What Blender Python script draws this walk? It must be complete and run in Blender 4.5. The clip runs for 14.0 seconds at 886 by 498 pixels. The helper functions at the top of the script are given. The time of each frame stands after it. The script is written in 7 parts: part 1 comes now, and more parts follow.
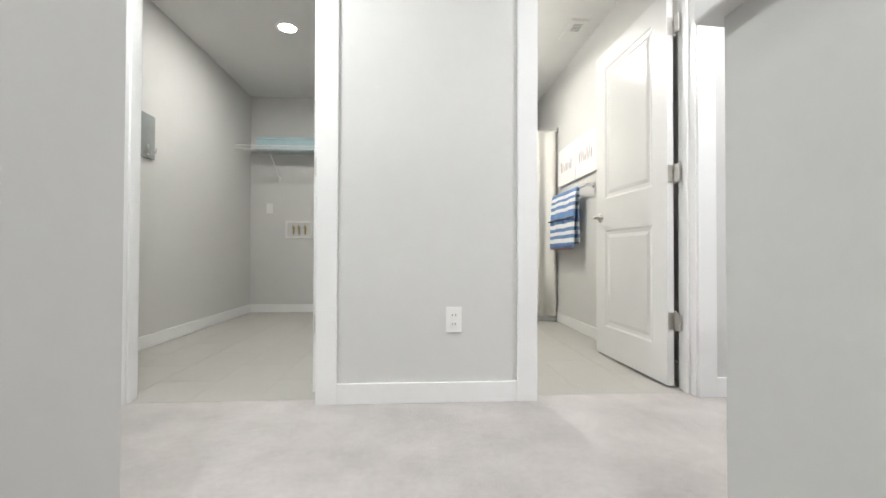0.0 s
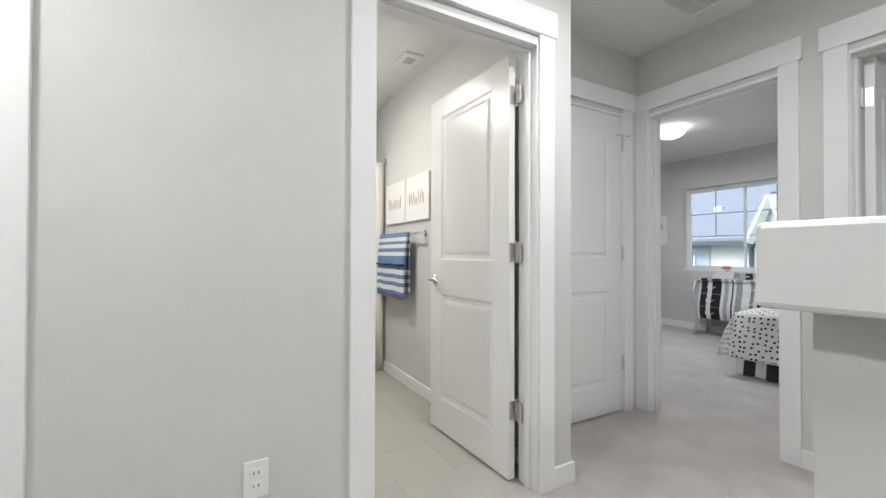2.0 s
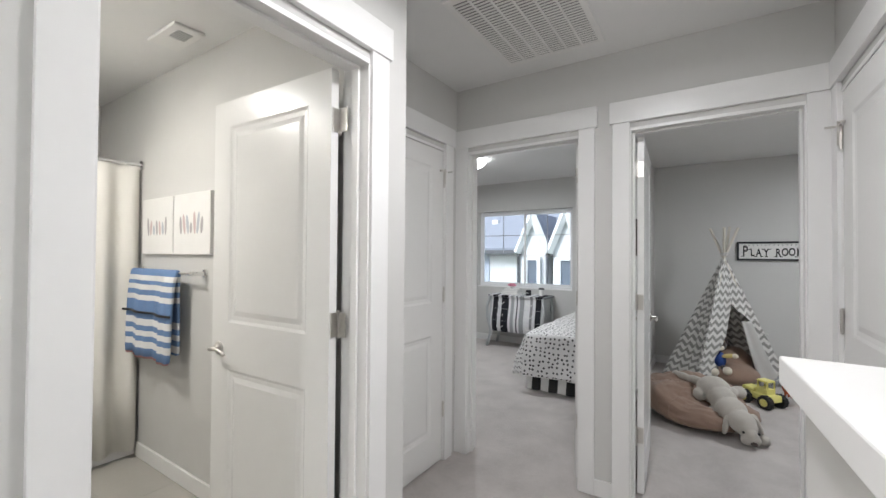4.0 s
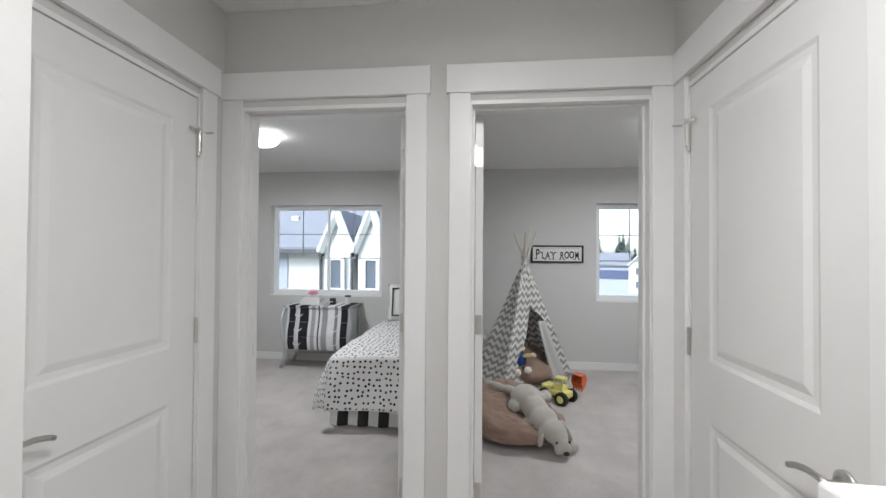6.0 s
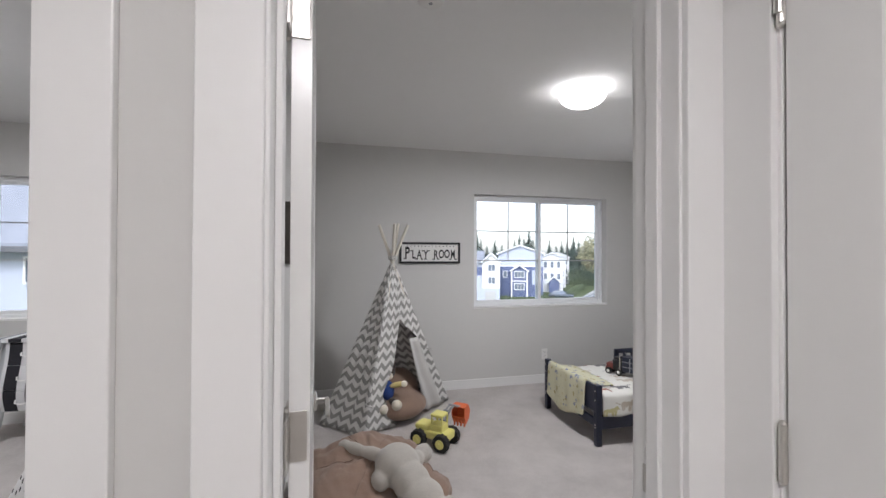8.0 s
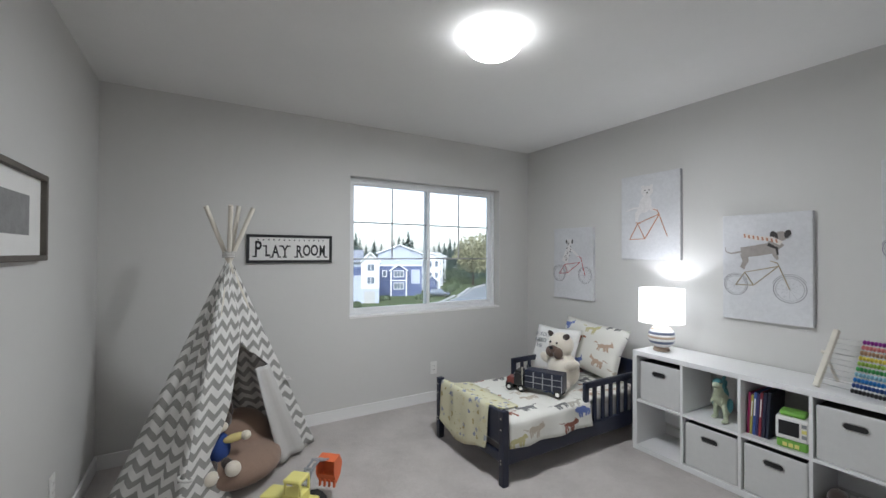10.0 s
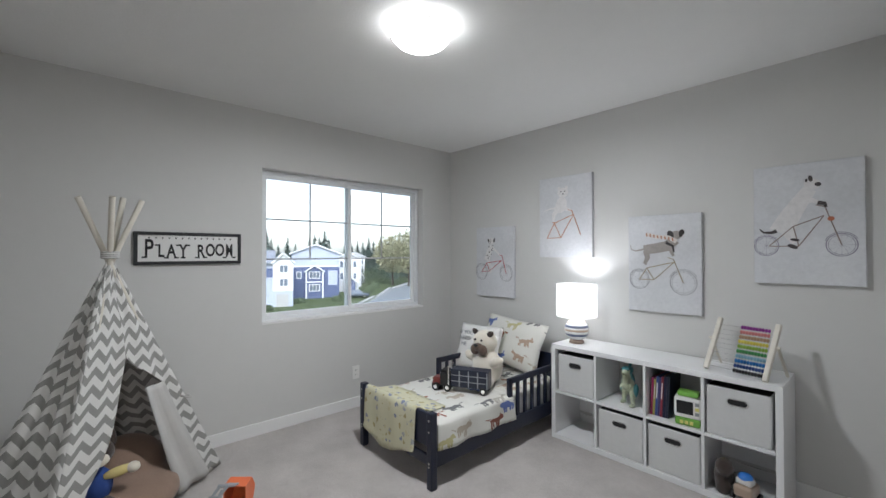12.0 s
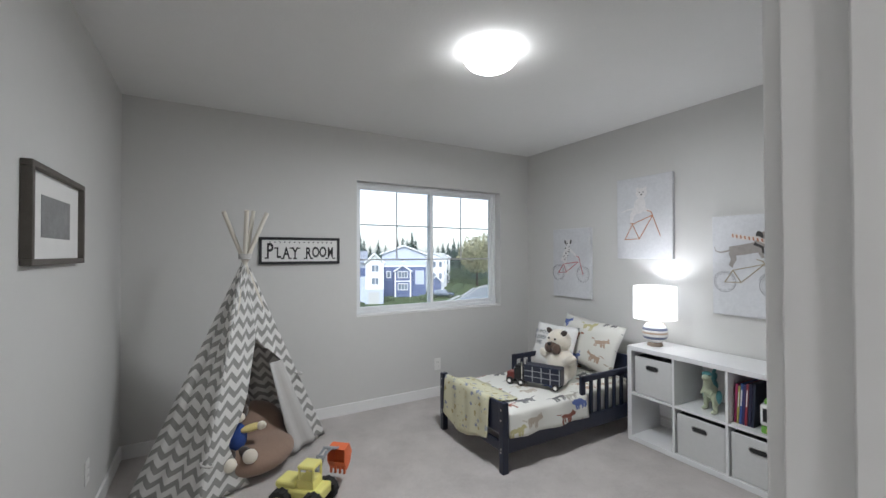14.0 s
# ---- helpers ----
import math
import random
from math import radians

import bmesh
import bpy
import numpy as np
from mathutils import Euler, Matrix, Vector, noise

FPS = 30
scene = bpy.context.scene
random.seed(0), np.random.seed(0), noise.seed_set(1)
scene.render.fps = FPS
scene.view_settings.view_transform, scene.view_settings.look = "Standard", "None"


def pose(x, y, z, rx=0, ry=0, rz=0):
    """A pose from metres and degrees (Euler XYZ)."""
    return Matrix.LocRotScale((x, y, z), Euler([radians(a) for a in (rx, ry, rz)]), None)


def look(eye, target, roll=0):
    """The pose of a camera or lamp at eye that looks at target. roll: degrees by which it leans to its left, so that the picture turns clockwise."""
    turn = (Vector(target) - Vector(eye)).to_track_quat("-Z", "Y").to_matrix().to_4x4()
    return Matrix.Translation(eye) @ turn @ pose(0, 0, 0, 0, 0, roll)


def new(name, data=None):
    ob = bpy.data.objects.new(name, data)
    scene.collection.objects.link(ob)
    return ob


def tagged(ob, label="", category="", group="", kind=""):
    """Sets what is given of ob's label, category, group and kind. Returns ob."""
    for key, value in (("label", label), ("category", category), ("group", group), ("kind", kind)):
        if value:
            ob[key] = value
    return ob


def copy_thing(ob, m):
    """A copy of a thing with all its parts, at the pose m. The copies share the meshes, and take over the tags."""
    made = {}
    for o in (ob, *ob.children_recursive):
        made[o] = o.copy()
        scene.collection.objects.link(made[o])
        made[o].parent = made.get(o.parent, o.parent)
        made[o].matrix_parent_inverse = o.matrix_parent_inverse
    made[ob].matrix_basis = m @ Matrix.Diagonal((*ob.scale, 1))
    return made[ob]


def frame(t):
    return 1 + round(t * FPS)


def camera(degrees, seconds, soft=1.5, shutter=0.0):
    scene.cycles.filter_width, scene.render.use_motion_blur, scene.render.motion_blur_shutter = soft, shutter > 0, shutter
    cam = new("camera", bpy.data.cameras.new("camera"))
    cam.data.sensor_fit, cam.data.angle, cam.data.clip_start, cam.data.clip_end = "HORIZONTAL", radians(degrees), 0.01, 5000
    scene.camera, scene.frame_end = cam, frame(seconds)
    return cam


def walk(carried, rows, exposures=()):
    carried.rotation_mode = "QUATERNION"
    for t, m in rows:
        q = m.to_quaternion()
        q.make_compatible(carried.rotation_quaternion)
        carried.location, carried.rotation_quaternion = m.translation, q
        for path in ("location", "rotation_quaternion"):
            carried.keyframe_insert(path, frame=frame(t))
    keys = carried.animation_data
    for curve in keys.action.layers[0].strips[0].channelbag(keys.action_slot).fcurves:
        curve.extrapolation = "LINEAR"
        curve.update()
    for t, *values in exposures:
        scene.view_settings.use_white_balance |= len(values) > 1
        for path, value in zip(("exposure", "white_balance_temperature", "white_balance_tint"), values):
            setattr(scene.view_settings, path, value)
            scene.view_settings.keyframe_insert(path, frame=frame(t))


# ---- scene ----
cam = camera(95.23, 14.0)
ROWS = [
    (0, (-0.03, -0.026, 0.668), (0.099, 1.97, 0.694), 0.2),
    (0.5, (-0.001, 0.123, 0.769), (0.263, 2.106, 0.796), 0.2),
    (1, (0.028, 0.224, 0.875), (0.466, 2.175, 0.904), 0.1),
    (1.5, (0.021, 0.348, 0.969), (0.722, 2.221, 0.985), 0.3),
    (2, (0.029, 0.42, 1.072), (1.002, 2.167, 1.096), 0.2),
    (2.5, (0.064, 0.532, 1.15), (1.266, 2.13, 1.172), 0.2),
    (3, (0.103, 0.622, 1.273), (1.492, 2.061, 1.293), 0.2),
    (3.2, (0.12, 0.656, 1.289), (1.569, 2.035, 1.312), 0.3),
    (5.5, (0.693, 1.038, 1.4), (2.646, 1.467, 1.426), 0.3),
    (6, (0.93, 1.086, 1.391), (2.919, 1.291, 1.419), 0.4),
    (6.5, (1.19, 1.086, 1.38), (3.19, 1.091, 1.407), 0.3),
    (7, (1.463, 1.066, 1.387), (3.456, 0.901, 1.414), 0.3),
    (7.5, (1.744, 1.05, 1.396), (3.718, 0.734, 1.421), 0.3),
    (8, (1.992, 1.032, 1.403), (3.937, 0.566, 1.425), 0.2),
    (10.3, (2.781, 0.759, 1.377), (4.45, -0.343, 1.4), 0.0),
    (10.5, (2.809, 0.757, 1.381), (4.438, -0.403, 1.404), -0.2),
    (11, (2.823, 0.747, 1.381), (4.381, -0.507, 1.403), -0.1),
    (11.5, (2.824, 0.75, 1.372), (4.335, -0.56, 1.396), -0.1),
    (12, (2.811, 0.762, 1.371), (4.301, -0.573, 1.393), -0.1),
    (12.5, (2.768, 0.773, 1.374), (4.254, -0.565, 1.393), -0.1),
    (13, (2.71, 0.784, 1.381), (4.211, -0.537, 1.4), -0.1),
    (13.5, (2.643, 0.811, 1.381), (4.242, -0.39, 1.403), -0.1),
    (14, (2.588, 0.839, 1.379), (4.322, -0.158, 1.404), -0.1),
]
walk(cam, [(t, look(eye, aim, roll)) for t, eye, aim, roll in ROWS], ((0.0, 2.20, 6450, 9), (1.0, 2.04, 6500, 9.5), (2.0, 1.86, 6450, 9), (3.0, 1.80, 6500, 10), (7.0, 1.88, 6500, 11), (8.0, 1.86, 6600, 15), (10.3, 1.82, 6450, 10), (14.0, 1.82, 6450, 10.5)))

# ---- world and lamps ----
world = bpy.data.worlds.new("overcast_sky")
scene.world = world
world.use_nodes = True
wn, wl = world.node_tree.nodes, world.node_tree.links
sky = wn.new("ShaderNodeTexSky")
sky.sky_type = "NISHITA"
sky.sun_disc = False
sky.sun_elevation, sky.sun_rotation = radians(40), radians(298)
sky.air_density, sky.dust_density, sky.ozone_density = 1.0, 1.5, 1.5
pale = wn.new("ShaderNodeHueSaturation")
pale.inputs["Saturation"].default_value = 0.42
wl.new(sky.outputs["Color"], pale.inputs["Color"])
wl.new(pale.outputs["Color"], wn["Background"].inputs["Color"])
wn["Background"].inputs["Strength"].default_value = 0.115

sun = new("sun", bpy.data.lights.new("sun", "SUN"))
sun.data.energy, sun.data.angle, sun.data.color = 0.9, radians(20), (1.0, 0.98, 0.96)
sun.matrix_world = look((0, 0, 0), (0.74, -0.40, -0.62))
scene.view_settings.exposure = 1.6

# ---- materials ----
MATS = {}


def node(nt, kind, x=0, **sets):
    n = nt.nodes.new(kind)
    for k, v in sets.items():
        n.inputs[k].default_value = v
    return n


def material(name, colour, rough=0.5, metal=0.0, vary=0.06, scale=6.0, bump=0.0, bump_scale=200.0, coat=0.0, spec=0.5, sheen=0.0, random_piece=0.0, fine=0.45):
    """Principled surface with broad stains and fine grain, in object space metres."""
    m = bpy.data.materials.new(name)
    m.use_nodes = True
    nt = m.node_tree
    b = nt.nodes["Principled BSDF"]
    b.inputs["Roughness"].default_value = rough
    b.inputs["Metallic"].default_value = metal
    b.inputs["Coat Weight"].default_value = coat
    b.inputs["Specular IOR Level"].default_value = spec
    if sheen:
        b.inputs["Sheen Weight"].default_value = sheen
    tc = nt.nodes.new("ShaderNodeTexCoord")
    n1 = node(nt, "ShaderNodeTexNoise", Scale=scale, Detail=3.0, Roughness=0.6)
    n2 = node(nt, "ShaderNodeTexNoise", Scale=scale * 14, Detail=4.0, Roughness=0.65)
    nt.links.new(tc.outputs["Object"], n1.inputs["Vector"])
    nt.links.new(tc.outputs["Object"], n2.inputs["Vector"])
    mx = nt.nodes.new("ShaderNodeMix")
    mx.data_type = "FLOAT"
    mx.inputs[0].default_value = fine
    nt.links.new(n1.outputs["Fac"], mx.inputs[2])
    nt.links.new(n2.outputs["Fac"], mx.inputs[3])
    mr = node(nt, "ShaderNodeMapRange")
    mr.inputs["From Min"].default_value, mr.inputs["From Max"].default_value = 0.25, 0.75
    mr.inputs["To Min"].default_value, mr.inputs["To Max"].default_value = 1 - vary, 1 + vary
    nt.links.new(mx.outputs[0], mr.inputs["Value"])
    last = mr.outputs["Result"]
    if random_piece:
        oi = nt.nodes.new("ShaderNodeObjectInfo")
        r2 = node(nt, "ShaderNodeMapRange")
        r2.inputs["To Min"].default_value, r2.inputs["To Max"].default_value = 1 - random_piece, 1 + random_piece
        nt.links.new(oi.outputs["Random"], r2.inputs["Value"])
        mu = nt.nodes.new("ShaderNodeMath")
        mu.operation = "MULTIPLY"
        nt.links.new(last, mu.inputs[0])
        nt.links.new(r2.outputs["Result"], mu.inputs[1])
        last = mu.outputs[0]
    vm = nt.nodes.new("ShaderNodeVectorMath")
    vm.operation = "SCALE"
    vm.inputs[0].default_value = colour
    nt.links.new(last, vm.inputs["Scale"])
    nt.links.new(vm.outputs["Vector"], b.inputs["Base Color"])
    if bump:
        nb = node(nt, "ShaderNodeTexNoise", Scale=bump_scale, Detail=3.0)
        nt.links.new(tc.outputs["Object"], nb.inputs["Vector"])
        bp = node(nt, "ShaderNodeBump", Strength=bump, Distance=0.004)
        nt.links.new(nb.outputs["Fac"], bp.inputs["Height"])
        nt.links.new(bp.outputs["Normal"], b.inputs["Normal"])
    MATS[name] = m
    return m


def glow(name, colour, strength):
    m = bpy.data.materials.new(name)
    m.use_nodes = True
    b = m.node_tree.nodes["Principled BSDF"]
    b.inputs["Base Color"].default_value = (0.9, 0.88, 0.85, 1)
    b.inputs["Roughness"].default_value = 0.3
    b.inputs["Emission Color"].default_value = (*colour, 1)
    b.inputs["Emission Strength"].default_value = strength
    MATS[name] = m
    return m


def glass(name, rough=0.0):
    m = bpy.data.materials.new(name)
    m.use_nodes = True
    nt = m.node_tree
    nt.nodes.remove(nt.nodes["Principled BSDF"])
    tr = nt.nodes.new("ShaderNodeBsdfTransparent")
    tr.inputs["Color"].default_value = (0.86, 0.895, 0.92, 1)
    gl = nt.nodes.new("ShaderNodeBsdfGlossy")
    gl.inputs["Roughness"].default_value = rough
    mix = nt.nodes.new("ShaderNodeMixShader")
    fr = nt.nodes.new("ShaderNodeFresnel")
    fr.inputs["IOR"].default_value = 1.45
    nt.links.new(fr.outputs[0], mix.inputs[0])
    nt.links.new(tr.outputs[0], mix.inputs[1])
    nt.links.new(gl.outputs[0], mix.inputs[2])
    nt.links.new(mix.outputs[0], nt.nodes["Material Output"].inputs["Surface"])
    MATS[name] = m
    return m


PAINT = material("wall_paint", (0.62, 0.613, 0.596), 0.62, vary=0.02, scale=1.3, bump=0.035, bump_scale=160, spec=0.35)
CEIL = material("ceiling_paint", (0.80, 0.795, 0.785), 0.9, vary=0.02, scale=1.0, bump=0.25, bump_scale=90, spec=0.2)
TRIM = material("white_trim_paint", (0.80, 0.795, 0.785), 0.30, vary=0.012, scale=2.5, bump=0.02, bump_scale=60)
DOORM = material("white_door_paint", (0.79, 0.785, 0.77), 0.26, vary=0.015, scale=2.0, bump=0.05, bump_scale=45)
CARPET = material("cream_carpet", (0.50, 0.463, 0.442), 1.0, vary=0.25, fine=0.30, scale=3.4, bump=0.9, bump_scale=420, spec=0.1, sheen=0.3)
TILE = material("beige_floor_tile", (0.43, 0.415, 0.38), 0.42, vary=0.05, scale=3.0, bump=0.04, random_piece=0.02)
GROUT = material("pale_grout", (0.54, 0.525, 0.50), 0.9, vary=0.05, scale=20, bump=0.3)
STEEL = material("satin_nickel", (0.62, 0.60, 0.57), 0.32, metal=1.0, vary=0.03)
CHROME = material("chrome", (0.8, 0.8, 0.8), 0.12, metal=1.0, vary=0.02)
PLASTIC = material("white_plastic", (0.80, 0.79, 0.77), 0.35, vary=0.01)
VINYL = material("white_vinyl", (0.82, 0.83, 0.84), 0.3, vary=0.01)
BLACK = material("black_plastic", (0.012, 0.012, 0.014), 0.45, vary=0.2)
# Near-black paint for the shade in bin tops, handle holes and outlet slots.
DARK = material("painted_void_shade", (0.02, 0.02, 0.02), 0.9, vary=0.1)
PANE = glass("window_glass")
DOME = glow("lit_frosted_glass", (0.95, 0.98, 1.0), 3.0)
# The bars are light grey; this darker tone holds their backlit shade.
MUNTIN = material("backlit_muntin_bar", (0.34, 0.35, 0.37), 0.4, vary=0.02)
DOWN = glow("lit_downlight", (1.0, 0.97, 0.92), 8.0)
SHADE = glow("lit_lamp_shade", (0.88, 0.93, 1.0), 0.42)

# ---- building helpers ----
I4 = Matrix.Identity(4)


def mesh_of(name, bm, mat, smooth=False):
    me = bpy.data.meshes.new(name)
    bmesh.ops.recalc_face_normals(bm, faces=bm.faces)
    bm.to_mesh(me)
    bm.free()
    if smooth:
        for p in me.polygons:
            p.use_smooth = True
    for m in mat if isinstance(mat, (list, tuple)) else [mat]:
        me.materials.append(m)
    return me


def solid(name, bm, mat, label="", category="", kind="", group="", smooth=False, m=None):
    ob = new(name, mesh_of(name, bm, mat, smooth))
    if m is not None:
        ob.matrix_world = m
    return tagged(ob, label, category, group, kind)


def thing(name, label, category, m=I4, group="", kind=""):
    ob = new(name)
    ob.empty_display_size = 0.1
    ob.matrix_basis = m
    return tagged(ob, label, category, group, kind)


def part(name, bm, mat, parent, label="", smooth=False, m=None):
    ob = new(name, mesh_of(name, bm, mat, smooth))
    ob.parent = parent
    if m is not None:
        ob.matrix_basis = m
    return tagged(ob, label)


def box(bm, x0, y0, z0, x1, y1, z1, bev=0.0, seg=2, m=None):
    x0, x1, y0, y1, z0, z1 = min(x0, x1), max(x0, x1), min(y0, y1), max(y0, y1), min(z0, z1), max(z0, z1)
    r = bmesh.ops.create_cube(bm, size=1.0, matrix=Matrix.Translation(((x0 + x1) / 2, (y0 + y1) / 2, (z0 + z1) / 2)) @ Matrix.Diagonal((x1 - x0, y1 - y0, z1 - z0, 1)))
    vs = r["verts"]
    if bev > 0:
        es = list({e for v in vs for e in v.link_edges})
        res = bmesh.ops.bevel(bm, geom=es, offset=bev, segments=seg, affect="EDGES", profile=0.5)
        vs = list({v for v in vs if v.is_valid} | set(res["verts"]))
    if m is not None:
        bmesh.ops.transform(bm, matrix=m, verts=vs)
    return vs


def B(*a, **k):
    bm = bmesh.new()
    box(bm, *a, **k)
    return bm


def rod(bm, p, q, r0, r1=None, seg=14, caps=True):
    """A round bar from p to q."""
    p, q = Vector(p), Vector(q)
    d = q - p
    mt = Matrix.Translation((p + q) / 2) @ d.to_track_quat("Z", "Y").to_matrix().to_4x4()
    return bmesh.ops.create_cone(bm, cap_ends=caps, segments=seg, radius1=r0, radius2=r0 if r1 is None else r1, depth=d.length, matrix=mt)["verts"]


def ball(bm, c, rx, ry=None, rz=None, u=20, v=14, m=None):
    ry, rz = rx if ry is None else ry, rx if rz is None else rz
    mt = Matrix.Translation(c) @ (m if m is not None else I4) @ Matrix.Diagonal((rx, ry, rz, 1))
    return bmesh.ops.create_uvsphere(bm, u_segments=u, v_segments=v, radius=1.0, matrix=mt)["verts"]


def lathe(bm, profile, seg=32, m=None):
    """Turn a profile of (radius, height) about z."""
    rings = []
    for r, z in profile:
        rings.append([bm.verts.new((r * math.cos(2 * math.pi * i / seg), r * math.sin(2 * math.pi * i / seg), z)) for i in range(seg)])
    for a, b in zip(rings, rings[1:]):
        for i in range(seg):
            j = (i + 1) % seg
            bm.faces.new((a[i], a[j], b[j], b[i]))
    if profile[0][0] > 1e-4:
        bm.faces.new(list(reversed(rings[0])))
    if profile[-1][0] > 1e-4:
        bm.faces.new(rings[-1])
    vs = [v for r in rings for v in r]
    if m is not None:
        bmesh.ops.transform(bm, matrix=m, verts=vs)
    return vs


def tube(bm, pts, r, seg=10, closed=False):
    """A round tube along a list of points."""
    pts = [Vector(p) for p in pts]
    n = len(pts)
    rings = []
    for i, p in enumerate(pts):
        d = (pts[(i + 1) % n] - pts[i - 1]) if closed or 0 < i < n - 1 else (pts[1] - pts[0] if i == 0 else pts[-1] - pts[-2])
        q = d.to_track_quat("Z", "Y")
        rings.append([bm.verts.new(p + q @ Vector((r * math.cos(2 * math.pi * k / seg), r * math.sin(2 * math.pi * k / seg), 0))) for k in range(seg)])
    for a, b in zip(rings, rings[1:] + ([rings[0]] if closed else [])):
        k0 = min(range(seg), key=lambda k: (b[k].co - a[0].co).length)
        for k in range(seg):
            bm.faces.new((a[k], a[(k + 1) % seg], b[(k + 1 + k0) % seg], b[(k + k0) % seg]))
    if not closed:
        bm.faces.new(list(reversed(rings[0])))
        bm.faces.new(rings[-1])


def grid_solid(axis, lo, hi, a0, a1, b0, b1, holes):
    """A slab across `axis` between lo and hi, spanning a and b, with rectangular holes right through."""
    A = sorted({a0, a1, *[min(max(h[k], a0), a1) for h in holes for k in (0, 1)]})
    Bs = sorted({b0, b1, *[min(max(h[k], b0), b1) for h in holes for k in (2, 3)]})

    def full(i, j):
        if not (0 <= i < len(A) - 1 and 0 <= j < len(Bs) - 1):
            return False
        ca, cb = (A[i] + A[i + 1]) / 2, (Bs[j] + Bs[j + 1]) / 2
        return not any(h[0] < ca < h[1] and h[2] < cb < h[3] for h in holes)

    place = {"x": lambda n, a, b: (n, a, b), "y": lambda n, a, b: (a, n, b), "z": lambda n, a, b: (a, b, n)}[axis]
    bm = bmesh.new()
    seen = {}

    def vert(n, a, b):
        k = (n, a, b)
        if k not in seen:
            seen[k] = bm.verts.new(place(n, a, b))
        return seen[k]

    for i in range(len(A) - 1):
        for j in range(len(Bs) - 1):
            if not full(i, j):
                continue
            p, q, r, s = A[i], A[i + 1], Bs[j], Bs[j + 1]
            for n in (lo, hi):
                bm.faces.new([vert(n, p, r), vert(n, q, r), vert(n, q, s), vert(n, p, s)])
            for di, dj, e in ((-1, 0, ((p, r), (p, s))), (1, 0, ((q, r), (q, s))), (0, -1, ((p, r), (q, r))), (0, 1, ((p, s), (q, s)))):
                if not full(i + di, j + dj):
                    (c, d), (f, g) = e
                    bm.faces.new([vert(lo, c, d), vert(lo, f, g), vert(hi, f, g), vert(hi, c, d)])
    return bm


H = 2.47        # ceiling height
EW0, EW1 = 2.62, 2.735   # wall with the two bedroom doors
NY0, NY1 = 1.808, 1.923  # wall with laundry and bath doors
XE = 6.04       # inner face of the outer wall
YS = -2.245     # south face of the play room
YP0, YP1 = 1.365, 1.45   # partition between the two rooms
YB = 5.05       # north face of the bedroom
DH = 2.02       # clear door height

# ---- walls, floors, ceiling ----
def wall(name, axis, lo, hi, a0, a1, holes=(), z0=0.0, z1=H, mat=PAINT):
    return solid(name, grid_solid(axis, lo, hi, a0, a1, z0, z1, list(holes)), mat, "greige painted plasterboard wall", "wall", "structure")


def hole(a0, a1):
    return (a0 - 0.018, a1 + 0.018, -1, DH + 0.018)


LAU, BATH, LIN, BED, PLAY, CLO = (-1.31, -0.478), (0.525, 1.285), (1.72, 2.455), (1.425, 2.152), (0.432, 1.140), (1.80, 2.51)
W1, W2 = (2.405, 3.915, 0.85, 2.03), (-1.855, -0.272, 0.838, 2.03)
LY = 2.248
wall("wall_north", "y", NY0, NY1, -2.0, 1.50, [hole(*LAU), hole(*BATH)])
wall("wall_alcove_side", "x", 1.385, 1.50, NY1, 4.80)
wall("wall_linen", "y", LY, LY + 0.115, 1.50, EW0, [hole(*LIN)])
wall("wall_east_hall", "x", EW0, EW1, -2.36, YB + 0.1, [hole(*BED), hole(*PLAY)])
wall("wall_closet", "y", 0.215, 0.33, 1.385, EW0, [hole(*CLO)])
wall("wall_closet_back", "y", -0.55, -0.45, 1.385, EW0)
wall("wall_stair_east", "x", 1.385, 1.48, -3.0, -0.55, z0=-2.9)
wall("wall_closet_west", "x", 1.385, 1.48, -0.45, 0.215, z0=-2.9)
wall("wall_linen_back", "y", 2.95, 3.05, 1.50, EW0)
wall("wall_stair_west", "x", -0.70, -0.585, -3.0, 0.777, z0=-2.9)
wall("wall_hall_southwest", "y", 0.662, 0.777, -2.0, -0.70)
wall("wall_hall_west", "x", -2.1, -2.0, 0.662, NY1)
wall("wall_stair_south", "y", -3.1, -3.0, -0.70, 1.48, z0=-2.9)
wall("wall_laundry_west", "x", -2.05, -1.93, NY1, 4.80)
wall("wall_back", "y", 4.72, 4.84, -1.93, 1.385)
wall("wall_laundry_bath", "x", 0.02, 0.135, NY1, 4.72)
wall("wall_outer_east", "x", XE, XE + 0.17, -2.36, YB + 0.1, [W1, W2])
wall("wall_play_south", "y", YS - 0.115, YS, EW1, XE)
wall("wall_partition", "y", YP0, YP1, EW1, XE)
wall("wall_bedroom_north", "y", YB, YB + 0.1, EW1, XE)

stairwell = (-0.585, 1.385, -3.0, 0.60)
solid("floor_hall", grid_solid("z", -0.22, 0.0, -2.0, EW1, -0.45, 2.95, [(-2.0, 1.385, -1, 0.60), (-2.0, 1.50, NY0 + 0.06, 9)]), CARPET, "cream cut-pile carpet on the landing", "carpet", "structure")
solid("floor_bedrooms", grid_solid("z", -0.22, 0.0, EW1, XE, YS, YB, []), CARPET, "cream cut-pile carpet in the bedrooms", "carpet", "structure")
solid("floor_wet_rooms", grid_solid("z", -0.22, -0.0022, -1.93, 1.385, NY0 + 0.06, 4.72, []), GROUT, "pale grout bed under floor tiles", "floor", "structure")
solid("ceiling", grid_solid("z", H, H + 0.12, -2.1, XE + 0.17, -3.1, YB + 0.1, []), CEIL, "matt off-white plasterboard ceiling", "ceiling", "structure")

